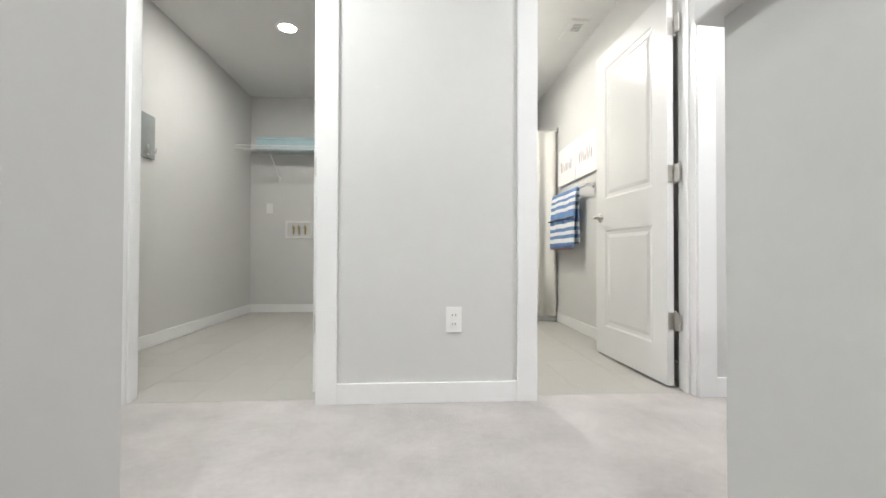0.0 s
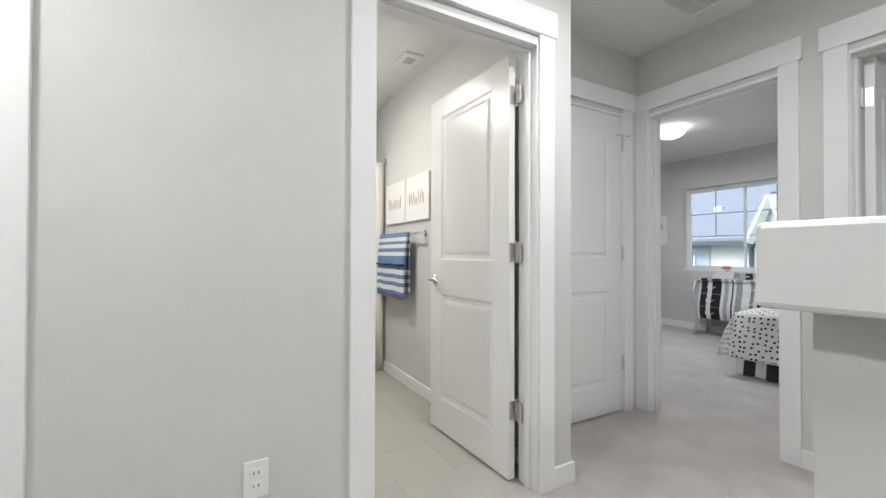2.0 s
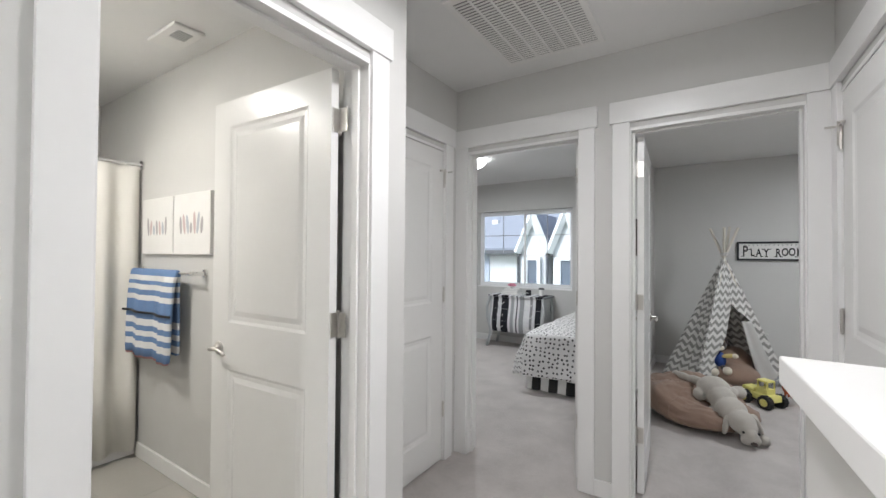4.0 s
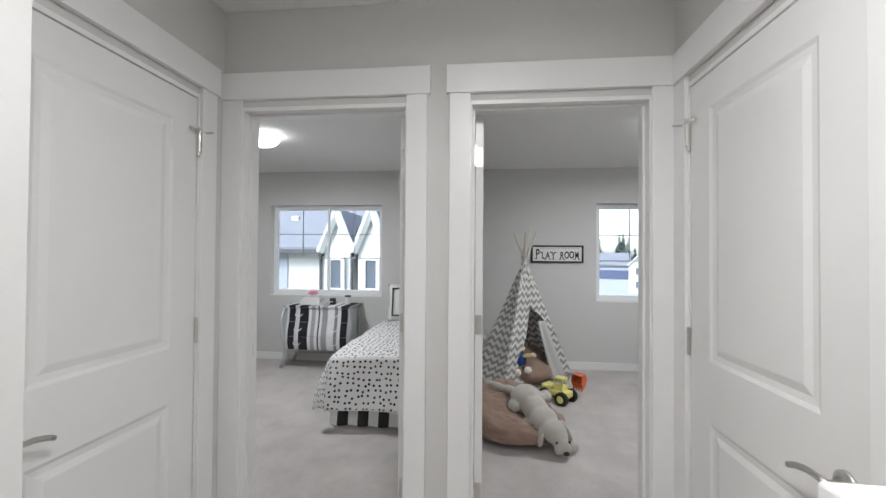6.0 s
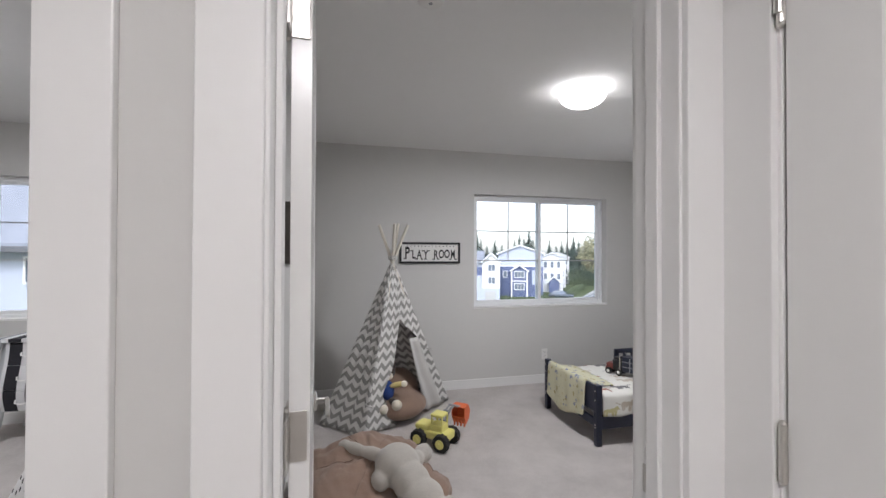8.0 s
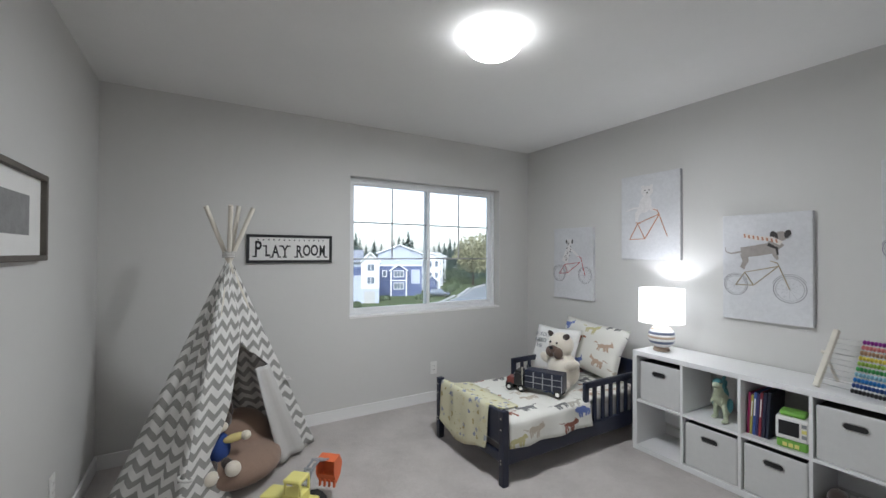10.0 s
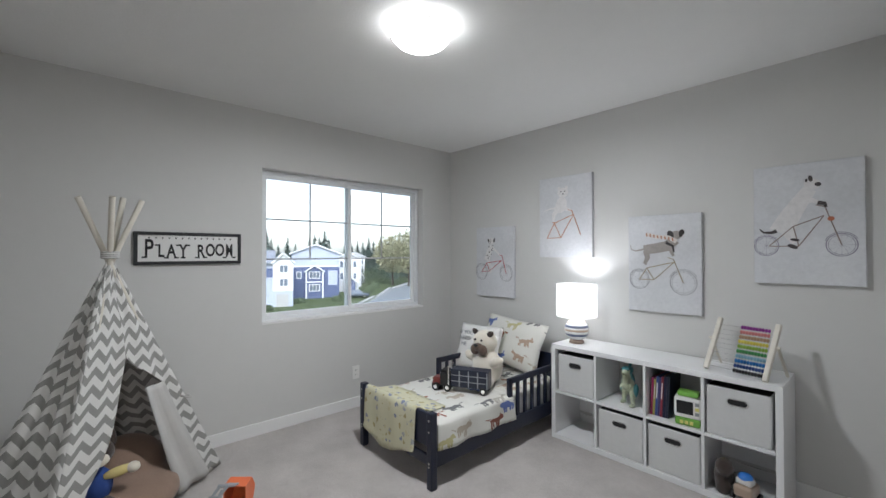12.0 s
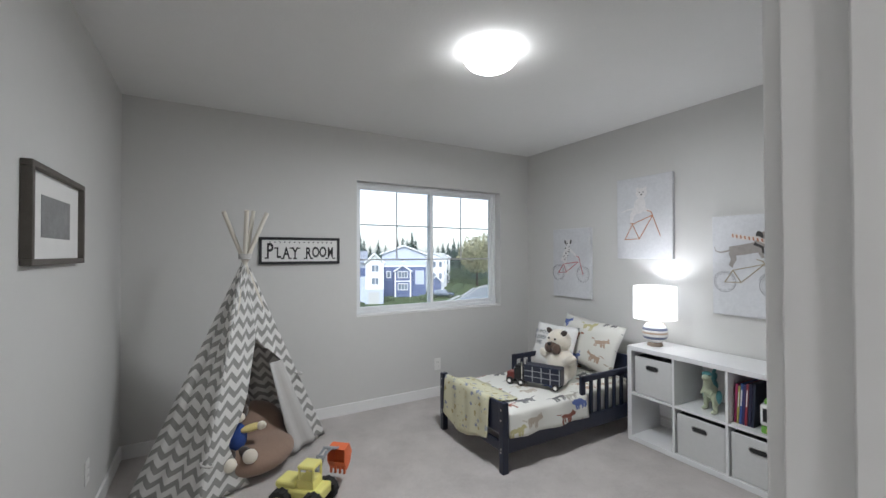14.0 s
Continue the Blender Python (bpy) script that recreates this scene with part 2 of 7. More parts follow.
# carpeted stairs rising to the landing
for k in range(1, 9):
    y1 = 0.60 - 0.254 * (k - 1)
    solid("stair_step", B(-0.585, y1 - 0.254 - 0.02, -0.187 * k - 0.10, 0.45, y1, -0.187 * k, bev=0.012), CARPET, "carpeted stair tread", "stair", "structure")
    solid("stair_riser", B(-0.585, y1 - 0.02, -0.187 * k, 0.45, y1 - 0.001, -0.187 * (k - 1) - 0.003), CARPET, "carpeted stair riser", "stair", "structure")
solid("stair_landing", B(-0.585, -3.0, -1.70, 1.385, -1.45, -1.5), CARPET, "carpeted half landing", "floor", "structure")
solid("floor_below", B(-0.585, -3.0, -2.95, 1.385, 0.6, -2.85), CARPET, "carpeted floor below the stairs", "floor", "structure")
solid("wall_below_landing", B(-0.585, 0.56, -2.85, 1.385, 0.598, -0.225), PAINT, "greige painted wall below the landing", "wall", "structure")

# half wall round the stairwell with a white cap
pony = thing("half_wall", "greige half wall with a white wooden cap beside the stairs", "half wall", kind="structure")
def plan_solid(pts, z0, z1, bev=0.0):
    """A solid that fills an outline of the plan from z0 to z1."""
    bm = bmesh.new()
    lo = [bm.verts.new((x, y, z0)) for x, y in pts]
    hi = [bm.verts.new((x, y, z1)) for x, y in pts]
    bm.faces.new(lo[::-1])
    bm.faces.new(hi)
    for i in range(len(pts)):
        j = (i + 1) % len(pts)
        bm.faces.new((lo[i], lo[j], hi[j], hi[i]))
    if bev:
        bmesh.ops.bevel(bm, geom=list(bm.edges), offset=bev, segments=2, affect="EDGES", profile=0.5)
    return bm


part("wall_core", plan_solid([(0.436, -3.0), (0.565, -3.0), (0.565, 0.49), (1.385, 0.49), (1.385, 0.33), (1.48, 0.33), (1.48, 0.605), (0.436, 0.556)], -2.85, 1.03), PAINT, pony)
bm = plan_solid([(0.404, -3.0), (0.597, -3.0), (0.597, 0.467), (1.355, 0.467), (1.355, 0.33), (1.508, 0.33), (1.515, 0.650), (0.404, 0.582)], 1.03, 1.098, 0.005)
part("cap", bm, TRIM, pony, "white painted wooden cap")


def baseboard(axis, face, side, a0, a1, h=0.092, z=0.0, t=0.014):
    """A run of white baseboard on a wall face; side is the direction it stands proud."""
    lo, hi = sorted((face, face + side * t))
    bm = bmesh.new()
    if axis == "y":
        box(bm, a0, lo, z, a1, hi, z + h, bev=0.0025)
    else:
        box(bm, lo, a0, z, hi, a1, z + h, bev=0.0025)
    return solid("baseboard", bm, TRIM, "white painted wooden baseboard", "baseboard", "structure")


CW = 0.095
baseboard("y", NY0, -1, LAU[1] + CW, BATH[0] - CW)
baseboard("y", NY0, -1, BATH[1] + CW, 1.514)
baseboard("x", 1.50, 1, NY0, LY)
baseboard("y", LY, -1, 1.514, LIN[0] - CW)
baseboard("x", EW0, -1, PLAY[1] + CW, BED[0] - CW)
baseboard("y", 0.33, 1, 1.48, CLO[0] - CW)
baseboard("x", -1.93, 1, NY1, 4.706)
baseboard("y", 4.72, -1, -1.93, 0.02)
baseboard("x", 1.385, -1, NY1, 3.95)
baseboard("x", XE, -1, YS + 0.014, YP0 - 0.014)
baseboard("x", XE, -1, YP1 + 0.014, YB - 0.014)
baseboard("y", YS, 1, EW1, XE)
baseboard("y", YP0, -1, EW1, XE)
baseboard("y", YP1, 1, EW1, XE)
baseboard("y", YB, -1, EW1, XE)
baseboard("x", EW1, 1, YS + 0.014, PLAY[0] - CW)


# ---- doors ----
def panel_leaf(w, h, t=0.035):
    """Two-panel moulded door leaf: hinge edge at x=0, front face at y=0, back at y=t."""
    bm = bmesh.new()
    s = 0.125
    zs = [0.012, 0.20, 0.83, 1.035, h - 0.115, h]
    xs = [0.003, s, w - s, w - 0.003]
    for y, sg in ((0.0, 1), (t, -1)):
        for i in range(3):
            for j in range(5):
                x0, x1, z0, z1 = xs[i], xs[i + 1], zs[j], zs[j + 1]
                if i == 1 and j in (1, 3):
                    prev = None
                    for ins, dep in ((0.0, 0.0), (0.012, 0.005), (0.03, 0.0065), (0.052, 0.0015)):
                        yy = y + sg * dep
                        ring = [bm.verts.new(c) for c in ((x0 + ins, yy, z0 + ins), (x1 - ins, yy, z0 + ins), (x1 - ins, yy, z1 - ins), (x0 + ins, yy, z1 - ins))]
                        if prev:
                            for k in range(4):
                                bm.faces.new((prev[k], prev[(k + 1) % 4], ring[(k + 1) % 4], ring[k]))
                        prev = ring
                    bm.faces.new(prev)
                else:
                    bm.faces.new([bm.verts.new(c) for c in ((x0, y, z0), (x1, y, z0), (x1, y, z1), (x0, y, z1))])
    for a, b in (((xs[0], zs[0]), (xs[-1], zs[0])), ((xs[-1], zs[0]), (xs[-1], zs[-1])), ((xs[-1], zs[-1]), (xs[0], zs[-1])), ((xs[0], zs[-1]), (xs[0], zs[0]))):
        bm.faces.new([bm.verts.new(c) for c in ((a[0], 0, a[1]), (b[0], 0, b[1]), (b[0], t, b[1]), (a[0], t, a[1]))])
    bmesh.ops.remove_doubles(bm, verts=bm.verts, dist=0.0005)
    return bm


def hinge(y_out=-1):
    bm = bmesh.new()
    rod(bm, (0, 0, -0.045), (0, 0, 0.045), 0.0065, seg=12)
    for z in (-0.047, 0.047):
        ball(bm, (0, 0, z), 0.006, u=10, v=6)
    return bm


def door_set(name, axis, f0, f1, a0, a1, label, pivot, turn, hinge_face, flip, knob=True, stop_pin=False, leaves=True, leaf_label=""):
    """Jambs, stops and flat casings round an opening, with its leaf hung at pivot (x, y) and turned by `turn` degrees."""
    d = thing(name, label, "door", kind="structure")

    def bx(u0, v0, z0, u1, v1, z1, bev=0.002):
        return B(u0, v0, z0, u1, v1, z1, bev=bev) if axis == "y" else B(v0, u0, z0, v1, u1, z1, bev=bev)

    e = 0.003
    part("jamb", bx(a0 - 0.018, f0 - e, 0, a0, f1 + e, DH), TRIM, d)
    part("jamb", bx(a1, f0 - e, 0, a1 + 0.018, f1 + e, DH), TRIM, d)
    part("jamb", bx(a0 - 0.018, f0 - e, DH, a1 + 0.018, f1 + e, DH + 0.018), TRIM, d)
    c0, c1 = (f0 + 0.042, f0 + 0.075) if hinge_face == 0 else (f1 - 0.075, f1 - 0.042)
    part("stop", bx(a0, c0, 0, a0 + 0.011, c1, DH - 0.011), TRIM, d)
    part("stop", bx(a1 - 0.011, c0, 0, a1, c1, DH - 0.011), TRIM, d)
    part("stop", bx(a0, c0, DH - 0.011, a1, c1, DH), TRIM, d)
    for f, s in ((f0, -1), (f1, 1)):
        v0, v1 = f, f + s * 0.017
        part("casing", bx(a0 - CW, v0, 0, a0 - 0.006, v1, DH + 0.046), TRIM, d)
        part("casing", bx(a1 + 0.006, v0, 0, a1 + CW, v1, DH + 0.046), TRIM, d)
        part("head_casing", bx(a0 - CW - 0.014, v0, DH + 0.046, a1 + CW + 0.014, f + s * 0.024, DH + 0.164), TRIM, d)
    if not leaves:
        return d
    w = a1 - a0 - 0.006
    m = pose(pivot[0], pivot[1], 0, 0, 0, turn) @ Matrix.Diagonal((1, flip, 1, 1))
    bm = panel_leaf(w, DH - 0.004)
    bmesh.ops.transform(bm, matrix=m, verts=bm.verts)
    leaf = part("leaf", bm, DOORM, d, leaf_label or "white moulded two-panel leaf")
    for z in (0.335, 1.08, 1.83):
        bm = hinge()
        bmesh.ops.transform(bm, matrix=m @ Matrix.Translation((0, -0.007, z)), verts=bm.verts)
        hg = part("hinge", bm, STEEL, d, "satin nickel butt hinge")
        bm = bmesh.new()
        box(bm, -0.0015, 0.0, z - 0.044, 0.0015, 0.031, z + 0.044, bev=0.0006, m=m)
        part("hinge_leaf", bm, STEEL, hg)
        if abs(turn_of(axis, flip, turn)) > 20:
            bm = bmesh.new()
            q = pivot
            if axis == "y":
                box(bm, q[0] - 0.0025 if q[0] > (a0 + a1) / 2 else q[0] - 0.001, (f0 if hinge_face == 0 else f1 - 0.034), z - 0.044, q[0] + 0.001 if q[0] > (a0 + a1) / 2 else q[0] + 0.0025, (f0 + 0.034 if hinge_face == 0 else f1), z + 0.044)
            else:
                s = 1 if q[1] < (a0 + a1) / 2 else -1
                box(bm, (f0 if hinge_face == 0 else f1 - 0.034), q[1] - 0.001 * s, z - 0.044, (f0 + 0.034 if hinge_face == 0 else f1), q[1] + 0.0025 * s, z + 0.044)
            part("jamb_plate", bm, STEEL, hg)
    if stop_pin:
        bm = bmesh.new()
        rod(bm, (-0.03, -0.014, 1.885), (0.045, -0.014, 1.885), 0.004, seg=10)
        rod(bm, (-0.03, -0.014, 1.885), (-0.03, -0.05, 1.885), 0.005, seg=10)
        rod(bm, (0.045, -0.014, 1.885), (0.045, -0.004, 1.885), 0.007, seg=10)
        rod(bm, (0, -0.012, 1.80), (0, -0.012, 1.90), 0.007, seg=10)
        bmesh.ops.transform(bm, matrix=m, verts=bm.verts)
        part("door_stop", bm, STEEL, d, "satin nickel hinge-pin door stop")
    if knob:
        for s in (-1, 1):
            bm = bmesh.new()
            y0 = 0.0 if s < 0 else 0.035
            lathe(bm, [(0.0, 0.0), (0.030, 0.0), (0.030, 0.006), (0.025, 0.009), (0.010, 0.012), (0.009, 0.042), (0.0, 0.044)], 24,
                  m @ Matrix.Translation((w - 0.06, y0, 0.915)) @ Matrix.Rotation(radians(90 if s < 0 else -90), 4, "X"))
            rose = part("rose", bm, STEEL, d, "satin nickel round rose", smooth=True)
            yb = y0 + s * 0.042
            bm = bmesh.new()
            tube(bm, [m @ Vector(p) for p in ((w - 0.052, yb, 0.916), (w - 0.08, yb, 0.920), (w - 0.115, yb, 0.919), (w - 0.145, yb, 0.912), (w - 0.165, yb, 0.903))], 0.0075, 10)
            part("lever", bm, STEEL, rose, "satin nickel curved lever", smooth=True)
        bm = bmesh.new()
        box(bm, w - 0.0045, 0.006, 0.91, w - 0.0015, 0.029, 0.97, m=m)
        part("latch_plate", bm, STEEL, d)
    return d


def turn_of(axis, flip, turn):
    closed = (0, 180) if axis == "y" else (90, -90)
    return min(abs((turn - c + 180) % 360 - 180) for c in closed)


door_set("door_1", "y", NY0, NY1, *LAU, "white laundry door standing open into the room", (LAU[1] - 0.008, NY1 + 0.008), 86, 1, 1)
door_set("door_2", "y", NY0, NY1, *BATH, "white two-panel bathroom door standing open", (BATH[1] - 0.020, NY1 + 0.012), 92, 1, 1)
door_set("door_3", "y", LY, LY + 0.115, *LIN, "closed white two-panel linen closet door", (LIN[1] - 0.003, LY), 180, 0, -1, stop_pin=True)
door_set("door_4", "x", EW0, EW1, *BED, "white bedroom door folded open along the partition", (EW1 + 0.012, BED[0] + 0.012), 1.5, 1, 1)
door_set("door_5", "x", EW0, EW1, *PLAY, "white play room door standing open", (EW1 + 0.012, PLAY[1] - 0.012), 3.5, 1, -1)
door_set("door_6", "y", 0.215, 0.33, *CLO, "closed white two-panel closet door", (CLO[1] - 0.003, 0.33), 180, 1, 1, stop_pin=True)


# ---- windows ----
def window(name, y0, y1, z0, z1, label):
    w = thing(name, label, "window", kind="structure")
    x0, x1 = XE + 0.085, XE + 0.15
    f = 0.032
    for nm, a in (("frame", (x0, y0, z0, x1, y0 + f, z1)), ("frame", (x0, y1 - f, z0, x1, y1, z1)), ("frame", (x0, y0 + f, z1 - f, x1, y1 - f, z1)), ("frame", (x0, y0 + f, z0, x1, y1 - f, z0 + f))):
        part(nm, B(*a, bev=0.004), VINYL, w)
    part("sill", B(XE - 0.004, y0 + 0.001, z0 - 0.012, x0, y1 - 0.001, z0 + 0.004, bev=0.002), TRIM, w, "white painted sill board")
    ym = (y0 + y1) / 2
    for k, (a, b, xs) in enumerate(((y0 + f, ym + 0.022, x0 + 0.034), (ym - 0.022, y1 - f, x0 + 0.006))):
        st = part("sash", bmesh_sash(xs, a, b, z0 + f, z1 - f), VINYL, w)
        s = 0.030
        part("pane", B(xs + 0.010, a + s - 0.005, z0 + f + s - 0.005, xs + 0.014, b - s + 0.005, z1 - f - s + 0.005), PANE, st).visible_shadow = False
        zb, zt = z0 + f + s, z1 - f - s
        hh = zt - zb
        zc, zd = zb + hh * 0.40, zb + hh * 0.70
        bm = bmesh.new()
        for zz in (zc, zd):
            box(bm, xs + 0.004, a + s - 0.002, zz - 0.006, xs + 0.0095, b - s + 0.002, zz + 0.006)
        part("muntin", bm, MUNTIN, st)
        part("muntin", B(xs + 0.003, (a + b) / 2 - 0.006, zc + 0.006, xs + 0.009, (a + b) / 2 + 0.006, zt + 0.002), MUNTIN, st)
    part("latch", B(x0 - 0.004, ym - 0.012, (z0 + z1) / 2 - 0.03, x0 + 0.008, ym + 0.012, (z0 + z1) / 2 + 0.03, bev=0.003), VINYL, w)
    return w


def bmesh_sash(x, a, b, z0, z1):
    bm = bmesh.new()
    s = 0.030
    for q in ((x, a, z0, x + 0.026, a + s, z1), (x, b - s, z0, x + 0.026, b, z1), (x, a + s, z0, x + 0.026, b - s, z0 + s), (x, a + s, z1 - s, x + 0.026, b - s, z1)):
        box(bm, *q, bev=0.003)
    return bm


window("window_1", *W1, "white vinyl sliding window with muntin bars in the bedroom")
window("window_2", *W2, "white vinyl sliding window with muntin bars in the play room")


# ---- ceiling fixtures ----
def dome_light(x, y, label, watts=8.6, tint=(0.92, 0.96, 1.0)):
    d = thing("ceiling_light", label, "ceiling light", pose(x, y, H), group="ceiling dome lights")
    bm = bmesh.new()
    lathe(bm, [(0.0, 0.0), (0.116, 0.0), (0.118, -0.006), (0.102, -0.018), (0.0, -0.018)], 40)
    part("base", bm, STEEL, d, "satin metal ceiling pan", smooth=True)
    bm = bmesh.new()
    lathe(bm, [(0.144, -0.020), (0.148, -0.027), (0.141, -0.054), (0.121, -0.078), (0.088, -0.097), (0.045, -0.108), (0.0, -0.112)], 48)
    part("shade", bm, DOME, d, "lit frosted glass dome", smooth=True)
    lamp = new("dome_bulbs", bpy.data.lights.new("dome_bulbs", "AREA"))
    lamp.data.shape, lamp.data.size, lamp.data.energy, lamp.data.color = "DISK", 0.20, watts, tint
    lamp.matrix_world = pose(x, y, H - 0.120)
    for k in range(3):
        a = 0.6 + k * 2 * math.pi / 3
        bm = bmesh.new()
        c, s = math.cos(a), math.sin(a)
        rod(bm, (c * 0.10, s * 0.10, -0.012), (c * 0.153, s * 0.153, -0.014), 0.003, seg=8)
        rod(bm, (c * 0.153, s * 0.153, -0.010), (c * 0.152, s * 0.152, -0.036), 0.0045, seg=8)
        ball(bm, (c * 0.153, s * 0.153, -0.038), 0.007, u=10, v=8)
        part("clip", bm, STEEL, d)
    return d


dome_light(4.33, -0.46, "frosted glass dome light glowing on the play room ceiling")
dome_light(4.40, 3.10, "frosted glass dome light glowing on the bedroom ceiling")


def downlight(x, y, label, r=0.062, watts=5, tint=(0.97, 0.98, 1.0)):
    d = thing("downlight", label, "downlight", pose(x, y, H), group="recessed lights")
    bm = bmesh.new()
    lathe(bm, [(r + 0.022, 0.0), (r + 0.022, -0.003), (r + 0.004, -0.005), (r, -0.002), (r, 0.0)], 32)
    part("trim_ring", bm, PLASTIC, d, smooth=True)
    bm = bmesh.new()
    lathe(bm, [(0.0, -0.003), (r, -0.003)], 32)
    part("lens", bm, DOWN, d, "glowing lens")
    lamp = new("downlight_beam", bpy.data.lights.new("downlight_beam", "AREA"))
    lamp.data.shape, lamp.data.size, lamp.data.energy, lamp.data.color = "DISK", 2 * r, watts, tint
    lamp.matrix_world = pose(x, y, H - 0.012)
    return d


downlight(-1.07, 3.25, "round recessed light glowing in the laundry ceiling", watts=3.9, tint=(1.0, 0.98, 0.94))
# Unseen dome, added to light the bathroom; its actual fixture is unknown.
dome_light(0.36, 3.25, "frosted glass dome light added out of view to light the bathroom", 5.2, (1.0, 0.965, 0.90))
dome_light(1.30, 1.04, "frosted glass dome light glowing on the landing ceiling", 4.4, (0.98, 0.97, 0.99))
# Added fill lamp, out of view, to brighten the landing's west end.
downlight(-0.9, 1.2, "round recessed light added unseen to brighten the landing", 0.075, 4.8, (0.96, 0.985, 1.0))
# Another added lamp that is never seen; it brightens the stairwell.
downlight(-0.10, -1.5, "round recessed light added unseen to brighten the stairs", 0.075, 9.5, (0.96, 0.985, 1.0))

# ---- things of the play room ----
NAVY = material("navy_painted_wood", (0.012, 0.016, 0.035), 0.35, vary=0.15, scale=8, bump=0.05)
WHITEWOOD = material("white_laminate", (0.78, 0.78, 0.78), 0.35, vary=0.012, scale=5)
POLE = material("pale_pine_pole", (0.66, 0.62, 0.54), 0.55, vary=0.1, scale=18, bump=0.1, bump_scale=80)
LINEN = material("grey_white_bin_fabric", (0.62, 0.62, 0.61), 0.95, vary=0.05, scale=30, bump=0.4, bump_scale=500)
TAN = material("tan_microsuede", (0.265, 0.178, 0.133), 0.95, vary=0.14, scale=7, bump=0.3, bump_scale=120, sheen=0.2)
PLUSH = material("cream_plush", (0.47, 0.44, 0.395), 1.0, vary=0.12, scale=18, bump=1.0, bump_scale=150, sheen=0.3)
IVORY = material("ivory_plush", (0.74, 0.68, 0.58), 1.0, vary=0.08, scale=18, bump=0.8, bump_scale=300, sheen=0.5)
BROWNP = material("dark_brown_plush", (0.05, 0.035, 0.03), 1.0, vary=0.2, scale=30, bump=0.6, bump_scale=300, sheen=0.3)
YELLOW = material("yellow_plastic", (0.78, 0.72, 0.24), 0.38, vary=0.04)
ORANGE = material("orange_plastic", (0.72, 0.15, 0.05), 0.4, vary=0.05)
GREYP = material("grey_plastic", (0.30, 0.31, 0.33), 0.42, vary=0.06)
RUBBER = material("black_rubber", (0.018, 0.018, 0.018), 0.7, vary=0.15)
BLUEP = material("blue_plush", (0.03, 0.07, 0.26), 0.95, vary=0.1, bump=0.5)
YPLUSH = material("yellow_plush", (0.70, 0.58, 0.25), 0.95, vary=0.1, bump=0.5)
TEAL = material("teal_rubber", (0.10, 0.33, 0.36), 0.45, vary=0.35, scale=22)
LIME = material("lime_plastic", (0.18, 0.42, 0.07), 0.4, vary=0.05)
CANVAS = material("pale_grey_canvas", (0.63, 0.635, 0.655), 0.9, vary=0.16, scale=2.6, bump=0.15, bump_scale=600)
PAPER = material("white_paper", (0.78, 0.77, 0.75), 0.8, vary=0.03, scale=10)
INK = material("black_ink", (0.015, 0.015, 0.015), 0.7, vary=0.1)
TVS = material("glossy_black_screen", (0.006, 0.006, 0.007), 0.06, vary=0.1, spec=0.9)
PHOTO = material("grey_photo_print", (0.24, 0.24, 0.24), 0.5, vary=0.35, scale=14)
FRAMEW = material("weathered_grey_wood", (0.10, 0.088, 0.075), 0.6, vary=0.25, scale=20, bump=0.2)
CERAMIC = material("white_glazed_ceramic", (0.72, 0.72, 0.71), 0.25, vary=0.03)
STRIPEB = material("slate_blue_glaze", (0.10, 0.12, 0.19), 0.3, vary=0.1)
STRIPET = material("sand_glaze", (0.42, 0.32, 0.25), 0.3, vary=0.1)


def nodes_of(name, rough=0.9):
    m = bpy.data.materials.new(name)
    m.use_nodes = True
    m.node_tree.nodes["Principled BSDF"].inputs["Roughness"].default_value = rough
    return m, m.node_tree, m.node_tree.nodes["Principled BSDF"]


def calc(nt, op, a, b=None):
    n = nt.nodes.new("ShaderNodeMath")
    n.operation = op
    for i, v in enumerate((a, b)):
        if v is None:
            continue
        if isinstance(v, (int, float)):
            n.inputs[i].default_value = v
        else:
            nt.links.new(v, n.inputs[i])
    return n.outputs[0]


def chevron_cloth(name, light, dark, period=0.078, wave=0.104, amp=0.42):
    m, nt, b = nodes_of(name, 0.95)
    uv = nt.nodes.new("ShaderNodeUVMap")
    sep = nt.nodes.new("ShaderNodeSeparateXYZ")
    nt.links.new(uv.outputs[0], sep.inputs[0])
    zig = calc(nt, "PINGPONG", sep.outputs[0], wave / 2)
    v = calc(nt, "ADD", sep.outputs[1], calc(nt, "MULTIPLY", zig, amp * 2))
    band = calc(nt, "GREATER_THAN", calc(nt, "FRACT", calc(nt, "DIVIDE", v, period)), 0.52)
    mix = nt.nodes.new("ShaderNodeMix")
    mix.data_type = "RGBA"
    nt.links.new(band, mix.inputs[0])
    mix.inputs[6].default_value, mix.inputs[7].default_value = (*light, 1), (*dark, 1)
    nz = node(nt, "ShaderNodeTexNoise", Scale=700.0, Detail=2.0)
    bp = node(nt, "ShaderNodeBump", Strength=0.35, Distance=0.002)
    nt.links.new(nz.outputs["Fac"], bp.inputs["Height"])
    nt.links.new(bp.outputs["Normal"], b.inputs["Normal"])
    nt.links.new(mix.outputs[2], b.inputs["Base Color"])
    return m


